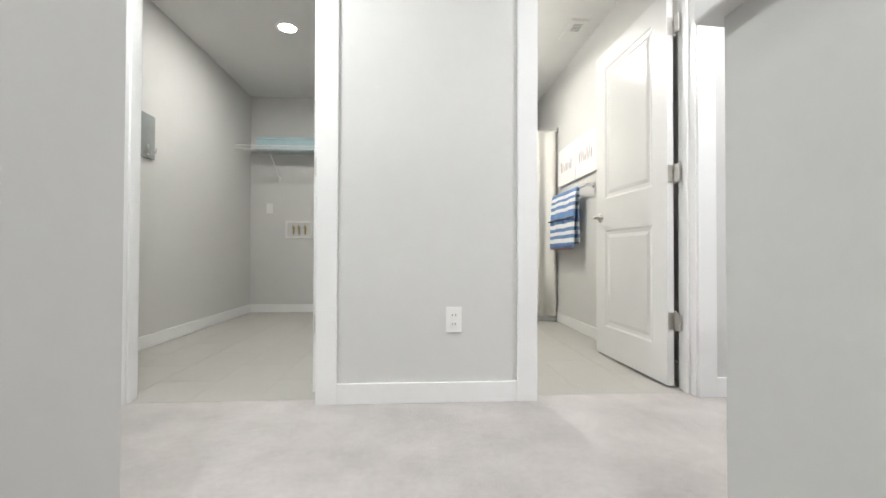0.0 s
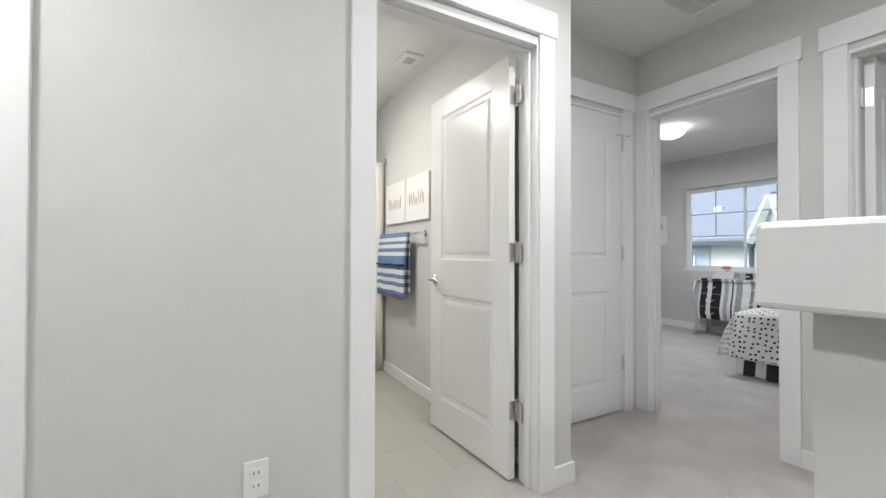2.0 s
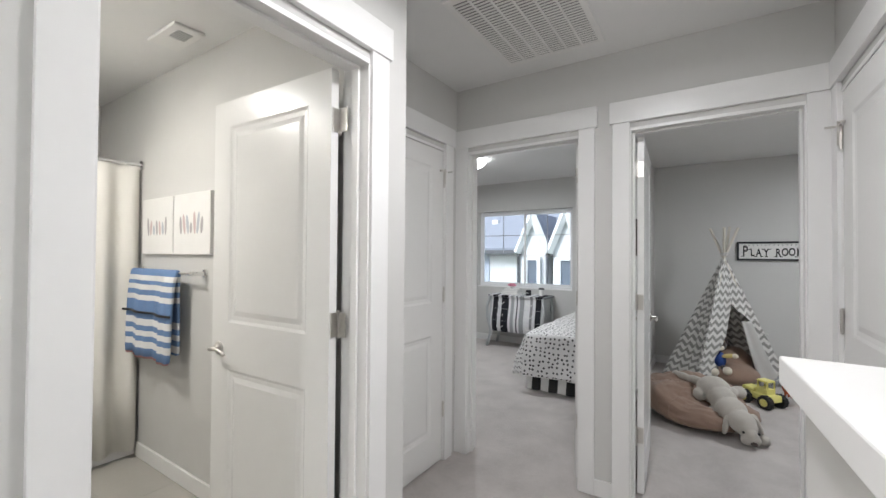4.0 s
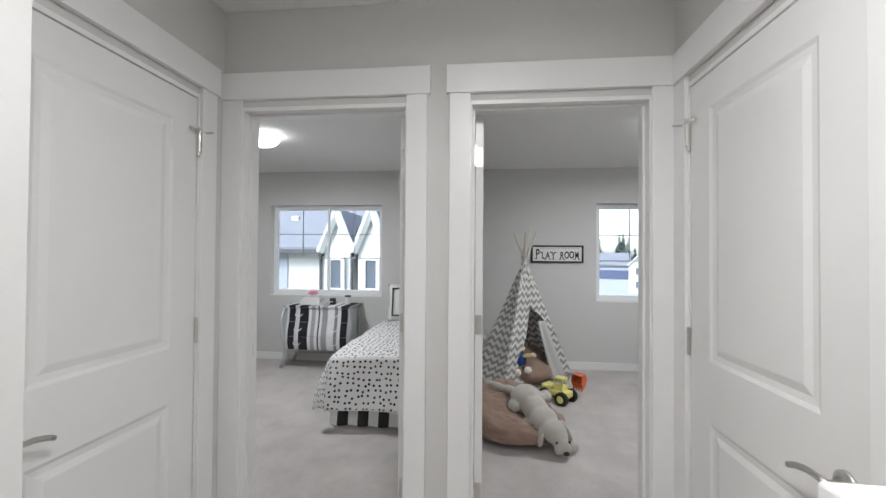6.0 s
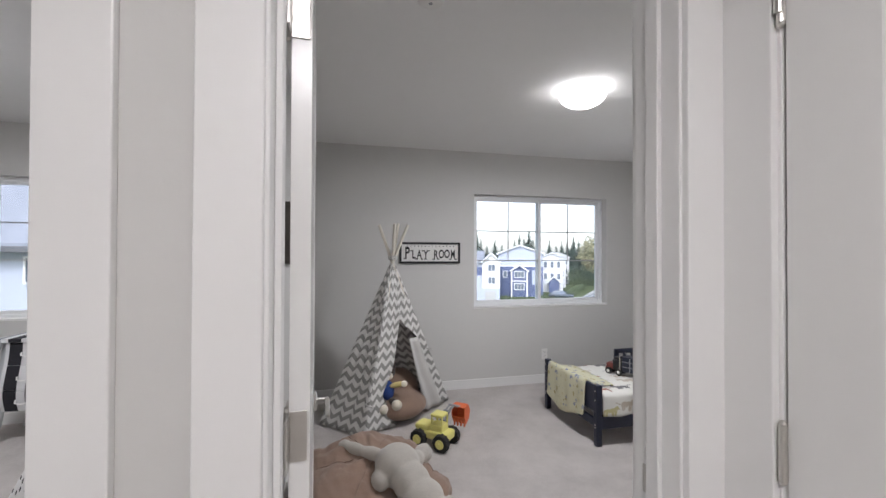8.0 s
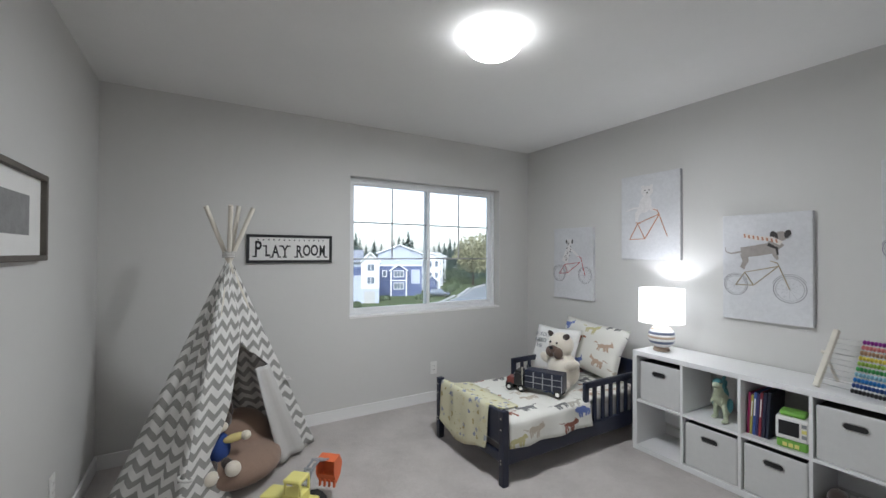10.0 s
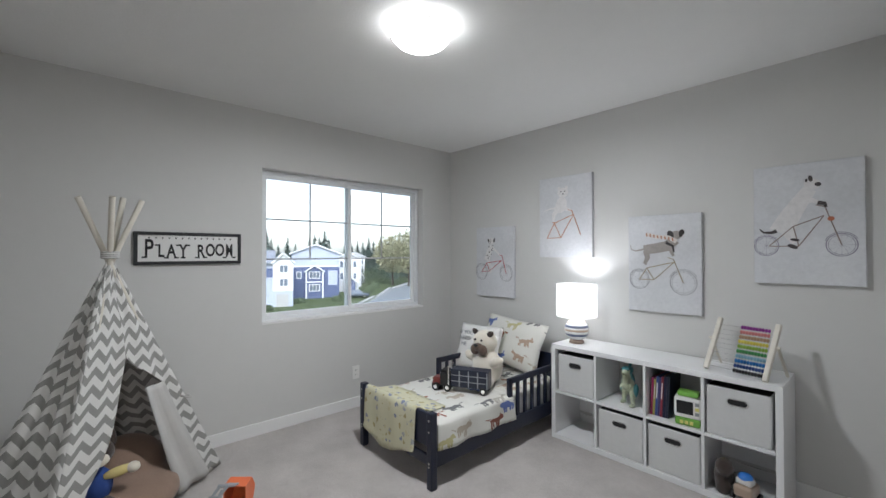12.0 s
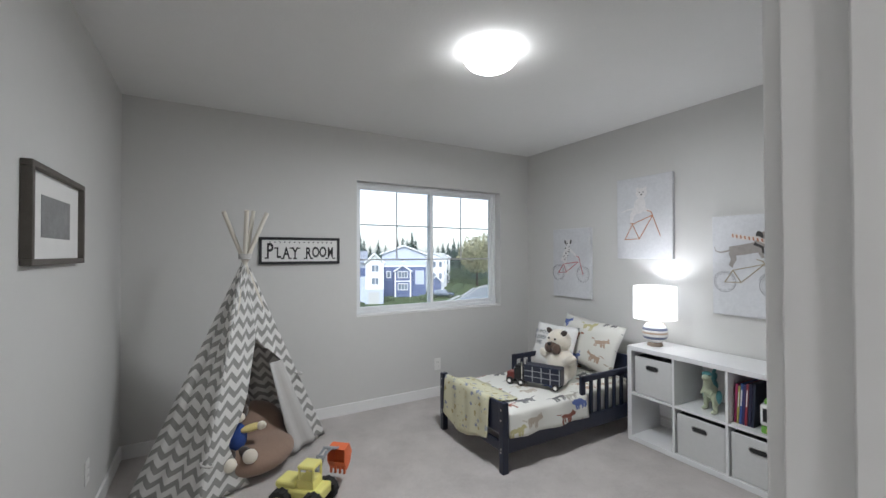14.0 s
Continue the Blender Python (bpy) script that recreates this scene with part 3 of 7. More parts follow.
def spot_cloth(name, base, spots, scale, size, rough=0.95, stretch=(1, 1, 1)):
    """Printed cloth: scattered motifs of several colours on a plain ground."""
    m, nt, b = nodes_of(name, rough)
    tc = nt.nodes.new("ShaderNodeTexCoord")
    mp = nt.nodes.new("ShaderNodeMapping")
    mp.inputs["Scale"].default_value = stretch
    nt.links.new(tc.outputs["Object"], mp.inputs["Vector"])
    wob = node(nt, "ShaderNodeTexNoise", Scale=scale * 2.2, Detail=3.0)
    nt.links.new(mp.outputs[0], wob.inputs["Vector"])
    add = nt.nodes.new("ShaderNodeVectorMath")
    add.operation = "MULTIPLY_ADD"
    add.inputs[1].default_value = (0.9 / scale,) * 3
    nt.links.new(wob.outputs["Color"], add.inputs[0])
    nt.links.new(mp.outputs[0], add.inputs[2])
    vo = node(nt, "ShaderNodeTexVoronoi", Scale=scale, Randomness=0.8)
    nt.links.new(add.outputs[0], vo.inputs["Vector"])
    inside = calc(nt, "LESS_THAN", vo.outputs["Distance"], size)
    ramp = nt.nodes.new("ShaderNodeValToRGB")
    ramp.color_ramp.interpolation = "CONSTANT"
    els = ramp.color_ramp.elements
    while len(els) < len(spots):
        els.new(0.5)
    for i, c in enumerate(spots):
        els[i].position, els[i].color = i / len(spots), (*c, 1)
    sx = nt.nodes.new("ShaderNodeSeparateColor")
    nt.links.new(vo.outputs["Color"], sx.inputs[0])
    nt.links.new(sx.outputs[0], ramp.inputs[0])
    mix = nt.nodes.new("ShaderNodeMix")
    mix.data_type = "RGBA"
    nt.links.new(inside, mix.inputs[0])
    mix.inputs[6].default_value = (*base, 1)
    nt.links.new(ramp.outputs[0], mix.inputs[7])
    nt.links.new(mix.outputs[2], b.inputs["Base Color"])
    nz = node(nt, "ShaderNodeTexNoise", Scale=90.0, Detail=4.0)
    bp = node(nt, "ShaderNodeBump", Strength=0.25, Distance=0.004)
    nt.links.new(nz.outputs["Fac"], bp.inputs["Height"])
    nt.links.new(bp.outputs["Normal"], b.inputs["Normal"])
    return m


CHEV = chevron_cloth("grey_white_chevron_cotton", (0.70, 0.69, 0.67), (0.30, 0.295, 0.28))
LINING = material("pale_cotton_lining", (0.52, 0.51, 0.49), 0.95, vary=0.06, scale=9, bump=0.3)


def animal_cloth(name, across, up, scale=4.7):
    """White cotton printed with small four-legged animals; across and up name the cloth's axes."""
    m, nt, b = nodes_of(name, 0.95)
    tc = nt.nodes.new("ShaderNodeTexCoord")
    nz = node(nt, "ShaderNodeTexNoise", Scale=16.0, Detail=2.0)
    nt.links.new(tc.outputs["Object"], nz.inputs["Vector"])
    wob = nt.nodes.new("ShaderNodeVectorMath")
    wob.operation = "MULTIPLY_ADD"
    wob.inputs[1].default_value = (0.05, 0.05, 0.05)
    nt.links.new(nz.outputs["Color"], wob.inputs[0])
    nt.links.new(tc.outputs["Object"], wob.inputs[2])
    sep = nt.nodes.new("ShaderNodeSeparateXYZ")
    nt.links.new(wob.outputs[0], sep.inputs[0])
    o = {"x": sep.outputs[0], "y": sep.outputs[1], "z": sep.outputs[2]}
    u = calc(nt, "MULTIPLY", o[across], scale)
    v = o[up[0]] if len(up) == 1 else calc(nt, "ADD", o[up[0]], o[up[1]])
    v = calc(nt, "MULTIPLY", v, scale * 1.35)
    com = nt.nodes.new("ShaderNodeCombineXYZ")
    nt.links.new(u, com.inputs[0])
    nt.links.new(v, com.inputs[1])
    vo = node(nt, "ShaderNodeTexVoronoi", Scale=1.0, Randomness=0.72)
    vo.voronoi_dimensions = "2D"
    nt.links.new(com.outputs[0], vo.inputs["Vector"])
    ps = nt.nodes.new("ShaderNodeSeparateXYZ")
    nt.links.new(vo.outputs["Position"], ps.inputs[0])
    col = nt.nodes.new("ShaderNodeSeparateColor")
    nt.links.new(vo.outputs["Color"], col.inputs[0])
    du = calc(nt, "SUBTRACT", u, ps.outputs[0])
    dv = calc(nt, "SUBTRACT", v, ps.outputs[1])
    flip = calc(nt, "SUBTRACT", calc(nt, "MULTIPLY", calc(nt, "GREATER_THAN", col.outputs[1], 0.5), 2.0), 1.0)
    du = calc(nt, "MULTIPLY", du, flip)
    best = None
    for cx, cy, rx, ry in ((0, 0.02, 0.26, 0.11), (0.30, 0.14, 0.10, 0.09), (0.22, 0.10, 0.08, 0.10), (-0.19, -0.14, 0.045, 0.16), (-0.09, -0.13, 0.04, 0.14), (0.12, -0.14, 0.045, 0.16), (0.21, -0.13, 0.04, 0.13), (-0.34, 0.12, 0.10, 0.03), (0.33, 0.26, 0.03, 0.07)):
        a = calc(nt, "POWER", calc(nt, "ABSOLUTE", calc(nt, "DIVIDE", calc(nt, "SUBTRACT", du, cx), rx)), 2.0)
        c = calc(nt, "POWER", calc(nt, "ABSOLUTE", calc(nt, "DIVIDE", calc(nt, "SUBTRACT", dv, cy), ry)), 2.0)
        e = calc(nt, "ADD", a, c)
        best = e if best is None else calc(nt, "MINIMUM", best, e)
    inside = calc(nt, "LESS_THAN", best, 1.0)
    spots = [(0.27, 0.10, 0.07), (0.50, 0.46, 0.25), (0.16, 0.16, 0.16), (0.45, 0.33, 0.25), (0.12, 0.17, 0.40), (0.48, 0.42, 0.34), (0.34, 0.16, 0.10), (0.40, 0.38, 0.33)]
    ramp = nt.nodes.new("ShaderNodeValToRGB")
    ramp.color_ramp.interpolation = "CONSTANT"
    els = ramp.color_ramp.elements
    while len(els) < len(spots):
        els.new(0.5)
    for i, c in enumerate(spots):
        els[i].position, els[i].color = i / len(spots), (*c, 1)
    nt.links.new(col.outputs[0], ramp.inputs[0])
    mix = nt.nodes.new("ShaderNodeMix")
    mix.data_type = "RGBA"
    nt.links.new(inside, mix.inputs[0])
    mix.inputs[6].default_value = (0.70, 0.69, 0.64, 1)
    nt.links.new(ramp.outputs[0], mix.inputs[7])
    nt.links.new(mix.outputs[2], b.inputs["Base Color"])
    fine = node(nt, "ShaderNodeTexNoise", Scale=90.0, Detail=4.0)
    bp = node(nt, "ShaderNodeBump", Strength=0.25, Distance=0.004)
    nt.links.new(fine.outputs["Fac"], bp.inputs["Height"])
    nt.links.new(bp.outputs["Normal"], b.inputs["Normal"])
    return m


QUILT = animal_cloth("animal_print_quilt_cotton", "y", "xz")
CASE = animal_cloth("animal_print_pillow_cotton", "x", "z", 5.0)
PAWS = spot_cloth("yellow_paw_print_fleece", (0.62, 0.60, 0.43), [(0.24, 0.27, 0.36), (0.42, 0.36, 0.18), (0.36, 0.38, 0.40), (0.58, 0.54, 0.34)], 20.0, 0.32)


def soft(ob, cut=2):
    md = ob.modifiers.new("round", "SUBSURF")
    md.levels = md.render_levels = cut
    return ob


def thick(ob, t=0.004):
    md = ob.modifiers.new("thickness", "SOLIDIFY")
    md.thickness, md.offset = t, 0.0
    return ob


def lumps(name, balls, mat, label, category, voxel=0.012, m=None, parent=None):
    """A stuffed shape: overlapping balls and bars fused into one skin. balls: centre, radii, Euler degrees."""
    bm = bmesh.new()
    for c, r, e in balls:
        ball(bm, c, *r, u=20, v=14, m=Euler([radians(a) for a in e]).to_matrix().to_4x4())
    ob = part(name, bm, mat, parent, label, smooth=True) if parent else solid(name, bm, mat, label, category, smooth=True, m=m)
    md = ob.modifiers.new("fuse", "REMESH")
    md.mode, md.voxel_size, md.use_smooth_shade = "VOXEL", voxel, True
    sm = ob.modifiers.new("soften", "SMOOTH")
    sm.factor, sm.iterations = 0.5, 6
    return ob


# teepee
FC, RC, LC, BC, APEX = Vector((5.07, 0.895, 0)), Vector((5.73, 0.07, 0)), Vector((5.44, 1.24, 0)), Vector((5.97, 0.66, 0)), Vector((5.36, 0.655, 1.365))
tee = thing("teepee", "child's grey and white chevron cotton play teepee standing on the carpet", "play tent")


def cloth_panel(p, q, cols, rows, s_of, sag, seed, v0=0.012):
    """A cloth panel from base corners p, q up to the apex; s_of(h) gives its start and end across the base."""
    bm = bmesh.new()
    uvl = bm.loops.layers.uv.new("UVMap")
    n = (q - p).cross(APEX - p).normalized()
    w = (q - p).length
    hl = (APEX - (p + q) / 2).length
    g = []
    for j in range(rows + 1):
        h = v0 + (0.985 - v0) * j / rows
        s0, s1 = s_of(h)
        row = []
        for i in range(cols + 1):
            s = s0 + (s1 - s0) * i / cols
            base = p.lerp(q, s)
            c = base.lerp(APEX, h)
            off = sag * math.sin(math.pi * s) * (1 - h) * (0.35 + 0.65 * h) + min(1.0, 9 * s * (1 - s)) * (0.010 * math.sin(s * 23 + seed + 2.5 * h) * (1 - 0.5 * h) + 0.014 * noise.noise((s * 5 + seed, h * 6, seed)))
            vtx = bm.verts.new(c - n * off)
            row.append((vtx, (s * w * (0.30 + 0.70 * (1 - h)) + seed * 0.37, h * hl)))
        g.append(row)
    for a, b in zip(g, g[1:]):
        for i in range(cols):
            f = bm.faces.new((a[i][0], a[i + 1][0], b[i + 1][0], b[i][0]))
            for lp, src in zip(f.loops, (a[i], a[i + 1], b[i + 1], b[i])):
                lp[uvl].uv = src[1]
    return bm


def edge_left(h):
    return 0.0, 0.17 + 0.33 * min(1, max(0, h - 0.22) / 0.41) ** 0.9 + 0.15 * max(0, 0.20 - h) / 0.20


def edge_right(h):
    return 0.5 + 0.36 * min(1, max(0, 0.63 - h) / 0.14) + 0.03 * max(0, 0.49 - h), 1.0


for nm, p, q, f, sag, sd in (("left_panel", LC, FC, lambda h: (0, 1), 0.05, 1), ("back_panel", BC, LC, lambda h: (0, 1), 0.03, 2), ("right_panel", RC, BC, lambda h: (0, 1), 0.04, 3), ("front_left_flap", FC, RC, edge_left, 0.02, 4), ("front_right_flap", FC, RC, edge_right, 0.02, 5)):
    thick(part(nm, cloth_panel(p, q, 22, 40, f, sag, sd), CHEV, tee, smooth=True), 0.003)
for c in (FC, RC, LC, BC):
    bm = bmesh.new()
    d = (APEX - c).normalized()
    side = Vector((5.54 - c.x, 0.70 - c.y, 0)).normalized() * 0.050
    rod(bm, c + side * 1.6, APEX + d * 0.30 + side * 0.10, 0.0125, seg=14)
    part("pole", bm, POLE, tee, "round pale pine pole")
bm = bmesh.new()
for k in range(4):
    tube(bm, [APEX + Vector((0.033 * math.cos(a), 0.033 * math.sin(a), -0.012 + 0.009 * k)) for a in [i * math.pi / 8 for i in range(16)]], 0.005, 6, closed=True)
part("rope_tie", bm, LINING, tee, "white cord round the poles")
# folded-back lining of the right flap
bm = bmesh.new()
nf = (RC - FC).cross(APEX - FC).normalized()
rows = []
for j in range(19):
    h = 0.02 + 0.475 * j / 18
    s0, s1 = 0.66 - 0.05 * (h / 0.5), 0.90 - 0.06 * (h / 0.5)
    row = []
    for i in range(9):
        s = s0 + (s1 - s0) * i / 8
        row.append(bm.verts.new(FC.lerp(RC, s).lerp(APEX, h) - nf * -1 * (0.016 + 0.014 * math.sin(i * 1.3 + h * 3) * (1 - h)) ))
    rows.append(row)
for a, b in zip(rows, rows[1:]):
    for i in range(8):
        bm.faces.new((a[i], a[i + 1], b[i + 1], b[i]))
thick(part("folded_flap", bm, LINING, tee, "pale lining of the flap folded back", smooth=True), 0.004)
for c, q in ((FC, 0.18), (RC, 0.40)):
    bm = bmesh.new()
    b0 = c.lerp(APEX, q)
    tube(bm, [b0 + Vector((0.03 * math.cos(a), 0.03 * math.sin(a), 0.012 * math.sin(a))) for a in [i * math.pi / 6 for i in range(12)]], 0.006, 6, closed=True)
    part("tie", bm, LINING, tee, "white cotton tie")

# soft toys and cushion inside the teepee
lumps("floor_cushion", [((5.50, 0.62, 0.12), (0.30, 0.28, 0.12), (0, 0, 20)), ((5.64, 0.58, 0.20), (0.18, 0.20, 0.17), (0, -25, 20))], TAN, "slumped tan suede cushion inside the teepee", "cushion", 0.02)
YFUR, NOIR = YPLUSH, BROWNP
doll = thing("plush_doll", "plush toy with a blue vest and yellow arms in the teepee", "soft toy", pose(5.36, 0.70, 0.205, 0, 0, -8) @ Matrix.Scale(1.15, 4))
for nm, mt, lb, balls in (
        ("torso", BLUEP, "blue cloth vest", [((0, 0, 0.055), (0.055, 0.055, 0.075), (0, 0, 0))]),
        ("head", NOIR, "dark plush head with upright ears", [((0, 0, 0.19), (0.055, 0.060, 0.058), (0, 0, 0)), ((0.01, 0.045, 0.245), (0.012, 0.018, 0.045), (12, 0, 0)), ((0.01, -0.045, 0.245), (0.012, 0.018, 0.045), (-12, 0, 0))]),
        ("muzzle", IVORY, "cream plush muzzle", [((-0.045, -0.012, 0.172), (0.032, 0.036, 0.026), (0, 0, 0))]),
        ("cap", YFUR, "yellow cap", [((-0.012, 0, 0.228), (0.045, 0.045, 0.020), (0, 0, 0))]),
        ("arm", YFUR, "yellow plush arm", [((-0.03, -0.075, 0.105), (0.020, 0.055, 0.020), (-12, 0, 0))]),
        ("arm", YFUR, "yellow plush arm", [((-0.03, 0.07, 0.095), (0.020, 0.045, 0.020), (20, 0, 0))]),
        ("hand", IVORY, "cream plush hand", [((-0.035, -0.125, 0.112), (0.022, 0.024, 0.022), (0, 0, 0))]),
        ("leg", NOIR, "dark plush leg", [((-0.06, -0.05, -0.01), (0.055, 0.026, 0.026), (0, -10, 30))]),
        ("leg", NOIR, "dark plush leg", [((-0.06, 0.02, -0.015), (0.055, 0.026, 0.026), (0, -10, 0))]),
        ("foot", IVORY, "cream plush foot", [((-0.105, -0.075, -0.012), (0.034, 0.036, 0.036), (0, 0, 0))]),
        ("foot", IVORY, "cream plush foot", [((-0.115, 0.02, -0.035), (0.034, 0.036, 0.036), (0, 0, 0))])):
    bm = bmesh.new()
    for c, r, e in balls:
        ball(bm, c, *r, u=18, v=12, m=Euler([radians(a) for a in e]).to_matrix().to_4x4())
    part(nm, bm, mt, doll, lb, smooth=True)

# bean bag with a plush dog
bag = thing("bean_bag", "slumped tan suede bean bag chair on the carpet", "bean bag", pose(4.27, 0.88, 0, 0, 0, 10))


def bag_skin(x, y, z, lift=0.0):
    """The slumped bag: a flattened ball with folds that gather towards the crown."""
    a = math.atan2(y, x)
    n1 = noise.noise((x * 1.7, y * 1.7, z * 1.7))
    fold = 1 - abs(noise.noise((x * 2.6 + 3, y * 2.6, z * 3.2 + 1))) * 2
    fold2 = 1 - abs(noise.noise((x * 5.5 - 2, y * 5.5, z * 6.5))) * 2
    k = 1 + 0.07 * n1 - 0.055 * max(0, fold - 0.45) - 0.030 * max(0, fold2 - 0.55) + 0.02 * math.sin(6 * a + 3 * z) + lift
    zz = z if z > 0 else z * 0.40
    dent = 0.10 * math.exp(-((x + 0.35) ** 2 + (y + 0.25) ** 2) / 0.16) * (z > 0)
    return Vector((x * 0.47 * k, y * 0.41 * k, max(0.0, ((zz + 0.40) * 0.215 * (1 + 0.10 * x) * (1 + 0.30 * max(0.0, y)) + 0.03 * n1 * (z > 0)) * k - dent - 0.018 * max(0, fold2 - 0.5) * (z > -0.2))))


bm = bmesh.new()
bmesh.ops.create_uvsphere(bm, u_segments=96, v_segments=60, radius=1.0)
for v in bm.verts:
    v.co = bag_skin(*v.co)
part("cover", bm, TAN, bag, smooth=True)
for s in range(6):
    a = s * math.pi / 3 + 0.4
    bm = bmesh.new()
    tube(bm, [bag_skin(math.cos(a) * math.cos(e), math.sin(a) * math.cos(e), math.sin(e), 0.004) for e in [-0.2 + 1.7 * i / 30 for i in range(31)]], 0.0035, 6)
    part("seam", bm, TAN, bag, smooth=True)
DX = [((4.165, 0.757, 0.270), (0.125, 0.120, 0.108), (0, 0, 30)), ((4.06, 0.702, 0.236), (0.125, 0.098, 0.088), (0, -22, 30)), ((3.965, 0.650, 0.192), (0.100, 0.104, 0.090), (0, -24, 30)),
      ((3.865, 0.592, 0.152), (0.088, 0.090, 0.076), (0, -30, 32)), ((3.835, 0.570, 0.128), (0.060, 0.078, 0.056), (0, -30, 32)), ((3.795, 0.547, 0.078), (0.050, 0.048, 0.058), (0, -20, 32)),
      ((3.782, 0.575, 0.062), (0.034, 0.032, 0.036), (0, 0, 0)), ((3.797, 0.516, 0.062), (0.034, 0.032, 0.036), (0, 0, 0)),
      ((4.25, 0.885, 0.305), (0.095, 0.034, 0.036), (0, 4, 46)), ((4.335, 0.975, 0.300), (0.090, 0.032, 0.034), (0, 0, 46)), ((4.40, 1.03, 0.290), (0.046, 0.036, 0.036), (0, 0, 46)),
      ((4.24, 0.655, 0.245), (0.080, 0.050, 0.050), (0, 6, -38)), ((4.33, 0.590, 0.232), (0.070, 0.052, 0.054), (0, 0, -38)), ((4.10, 0.855, 0.235), (0.060, 0.045, 0.050), (0, 0, 20)),
      ((3.935, 0.520, 0.110), (0.050, 0.042, 0.090), (0, 25, 0)), ((3.895, 0.470, 0.046), (0.062, 0.042, 0.040), (0, 0, 30)), ((3.96, 0.745, 0.150), (0.070, 0.042, 0.042), (0, -20, 40))]
dog = lumps("plush_dog", DX, PLUSH, "cream plush dog sprawled head down over the bean bag", "soft toy", 0.007)
for c, tilt in (((3.845, 0.690, 0.118), (16, 14, 25)), ((3.890, 0.500, 0.140), (-18, 14, 25))):
    bm = bmesh.new()
    ball(bm, (0, 0, 0), 0.040, 0.015, 0.068, u=20, v=14)
    for v in bm.verts:
        v.co.x *= 0.72 + 0.5 * (0.068 - v.co.z) / 0.136
    part("ear", bm, PLUSH, dog, "floppy plush ear", smooth=True, m=pose(*c, *tilt))
for c in ((3.775, 0.588, 0.112), (3.796, 0.500, 0.110)):
    bm = bmesh.new()
    ball(bm, c, 0.010, 0.010, 0.010, u=12, v=8)
    part("eye", bm, BLACK, dog, "black bead eye", smooth=True)
bm = bmesh.new()
ball(bm, (3.752, 0.528, 0.050), 0.016, 0.022, 0.015)
part("nose", bm, BROWNP, dog, "dark brown stitched nose", smooth=True)

# toy excavator
ex = thing("toy_excavator", "yellow plastic toy excavator with an orange bucket on the carpet", "toy", pose(4.915, 0.385, 0, 0, 0, -132) @ Matrix.Scale(1.10, 4))
bm = bmesh.new()
box(bm, -0.12, -0.06, 0.05, 0.12, 0.06, 0.105, bev=0.012)
box(bm, -0.13, -0.055, 0.10, -0.02, 0.055, 0.135, bev=0.012)
part("chassis", bm, YELLOW, ex)
bm = bmesh.new()
box(bm, -0.015, -0.045, 0.10, 0.075, 0.045, 0.115, bev=0.004)
box(bm, -0.015, -0.045, 0.195, 0.075, 0.045, 0.215, bev=0.008)
for x in (-0.01, 0.066):
    for y in (-0.041, 0.033):
        box(bm, x, y, 0.11, x + 0.009, y + 0.008, 0.20)
box(bm, -0.015, -0.045, 0.11, 0.075, 0.045, 0.145, bev=0.004)
part("cab", bm, YELLOW, ex)
for x in (-0.085, 0.085):
    for y in (-0.075, 0.075):
        bm = bmesh.new()
        rod(bm, (x, y - 0.022, 0.052), (x, y + 0.022, 0.052), 0.052, seg=24)
        for k in range(12):
            a = k * math.pi / 6
            box(bm, x + 0.050 * math.cos(a) - 0.006, y - 0.02, 0.052 + 0.050 * math.sin(a) - 0.006, x + 0.050 * math.cos(a) + 0.006, y + 0.02, 0.052 + 0.050 * math.sin(a) + 0.006)
        wh = part("wheel", bm, RUBBER, ex, "black ridged wheel")
        bm = bmesh.new()
        s = 1 if y > 0 else -1
        rod(bm, (x, y + s * 0.020, 0.052), (x, y + s * 0.026, 0.052), 0.030, seg=20)
        rod(bm, (x, y + s * 0.024, 0.052), (x, y + s * 0.031, 0.052), 0.010, seg=12)
        part("hub", bm, YELLOW, wh)
bm = bmesh.new()
for y in (-0.016, 0.016):
    tube(bm, [(0.03 + y, 0.06, 0.11), (0.035 + y, 0.095, 0.19), (0.055 + y, 0.135, 0.225), (0.075 + y, 0.185, 0.205)], 0.008, 8)
for a in ((0.03, 0.065, 0.13), (0.036, 0.10, 0.195), (0.055, 0.135, 0.225), (0.075, 0.18, 0.207)):
    rod(bm, (a[0] - 0.024, a[1], a[2]), (a[0] + 0.024, a[1], a[2]), 0.007, seg=8)
rod(bm, (0.03, 0.07, 0.13), (0.055, 0.125, 0.215), 0.006, seg=8)
box(bm, 0.0, 0.055, 0.10, 0.04, 0.095, 0.15, bev=0.006)
part("boom", bm, GREYP, ex, "grey plastic digger arm")
bm = bmesh.new()
pr = [(0.165, 0.205), (0.225, 0.215), (0.255, 0.165), (0.235, 0.115), (0.195, 0.09), (0.165, 0.14)]
for x in (0.04, 0.135):
    bm.faces.new([bm.verts.new((x, a, b)) for a, b in pr])
bm.verts.ensure_lookup_table()
for i in range(5):
    bm.faces.new((bm.verts[i], bm.verts[i + 1], bm.verts[i + 7], bm.verts[i + 6]))
bucket = thick(part("bucket", bm, ORANGE, ex, "orange toothed bucket"), 0.006)
for k in range(4):
    part("tooth", B(0.046 + 0.026 * k, 0.176, 0.072, 0.056 + 0.026 * k, 0.190, 0.108, bev=0.002), ORANGE, bucket)

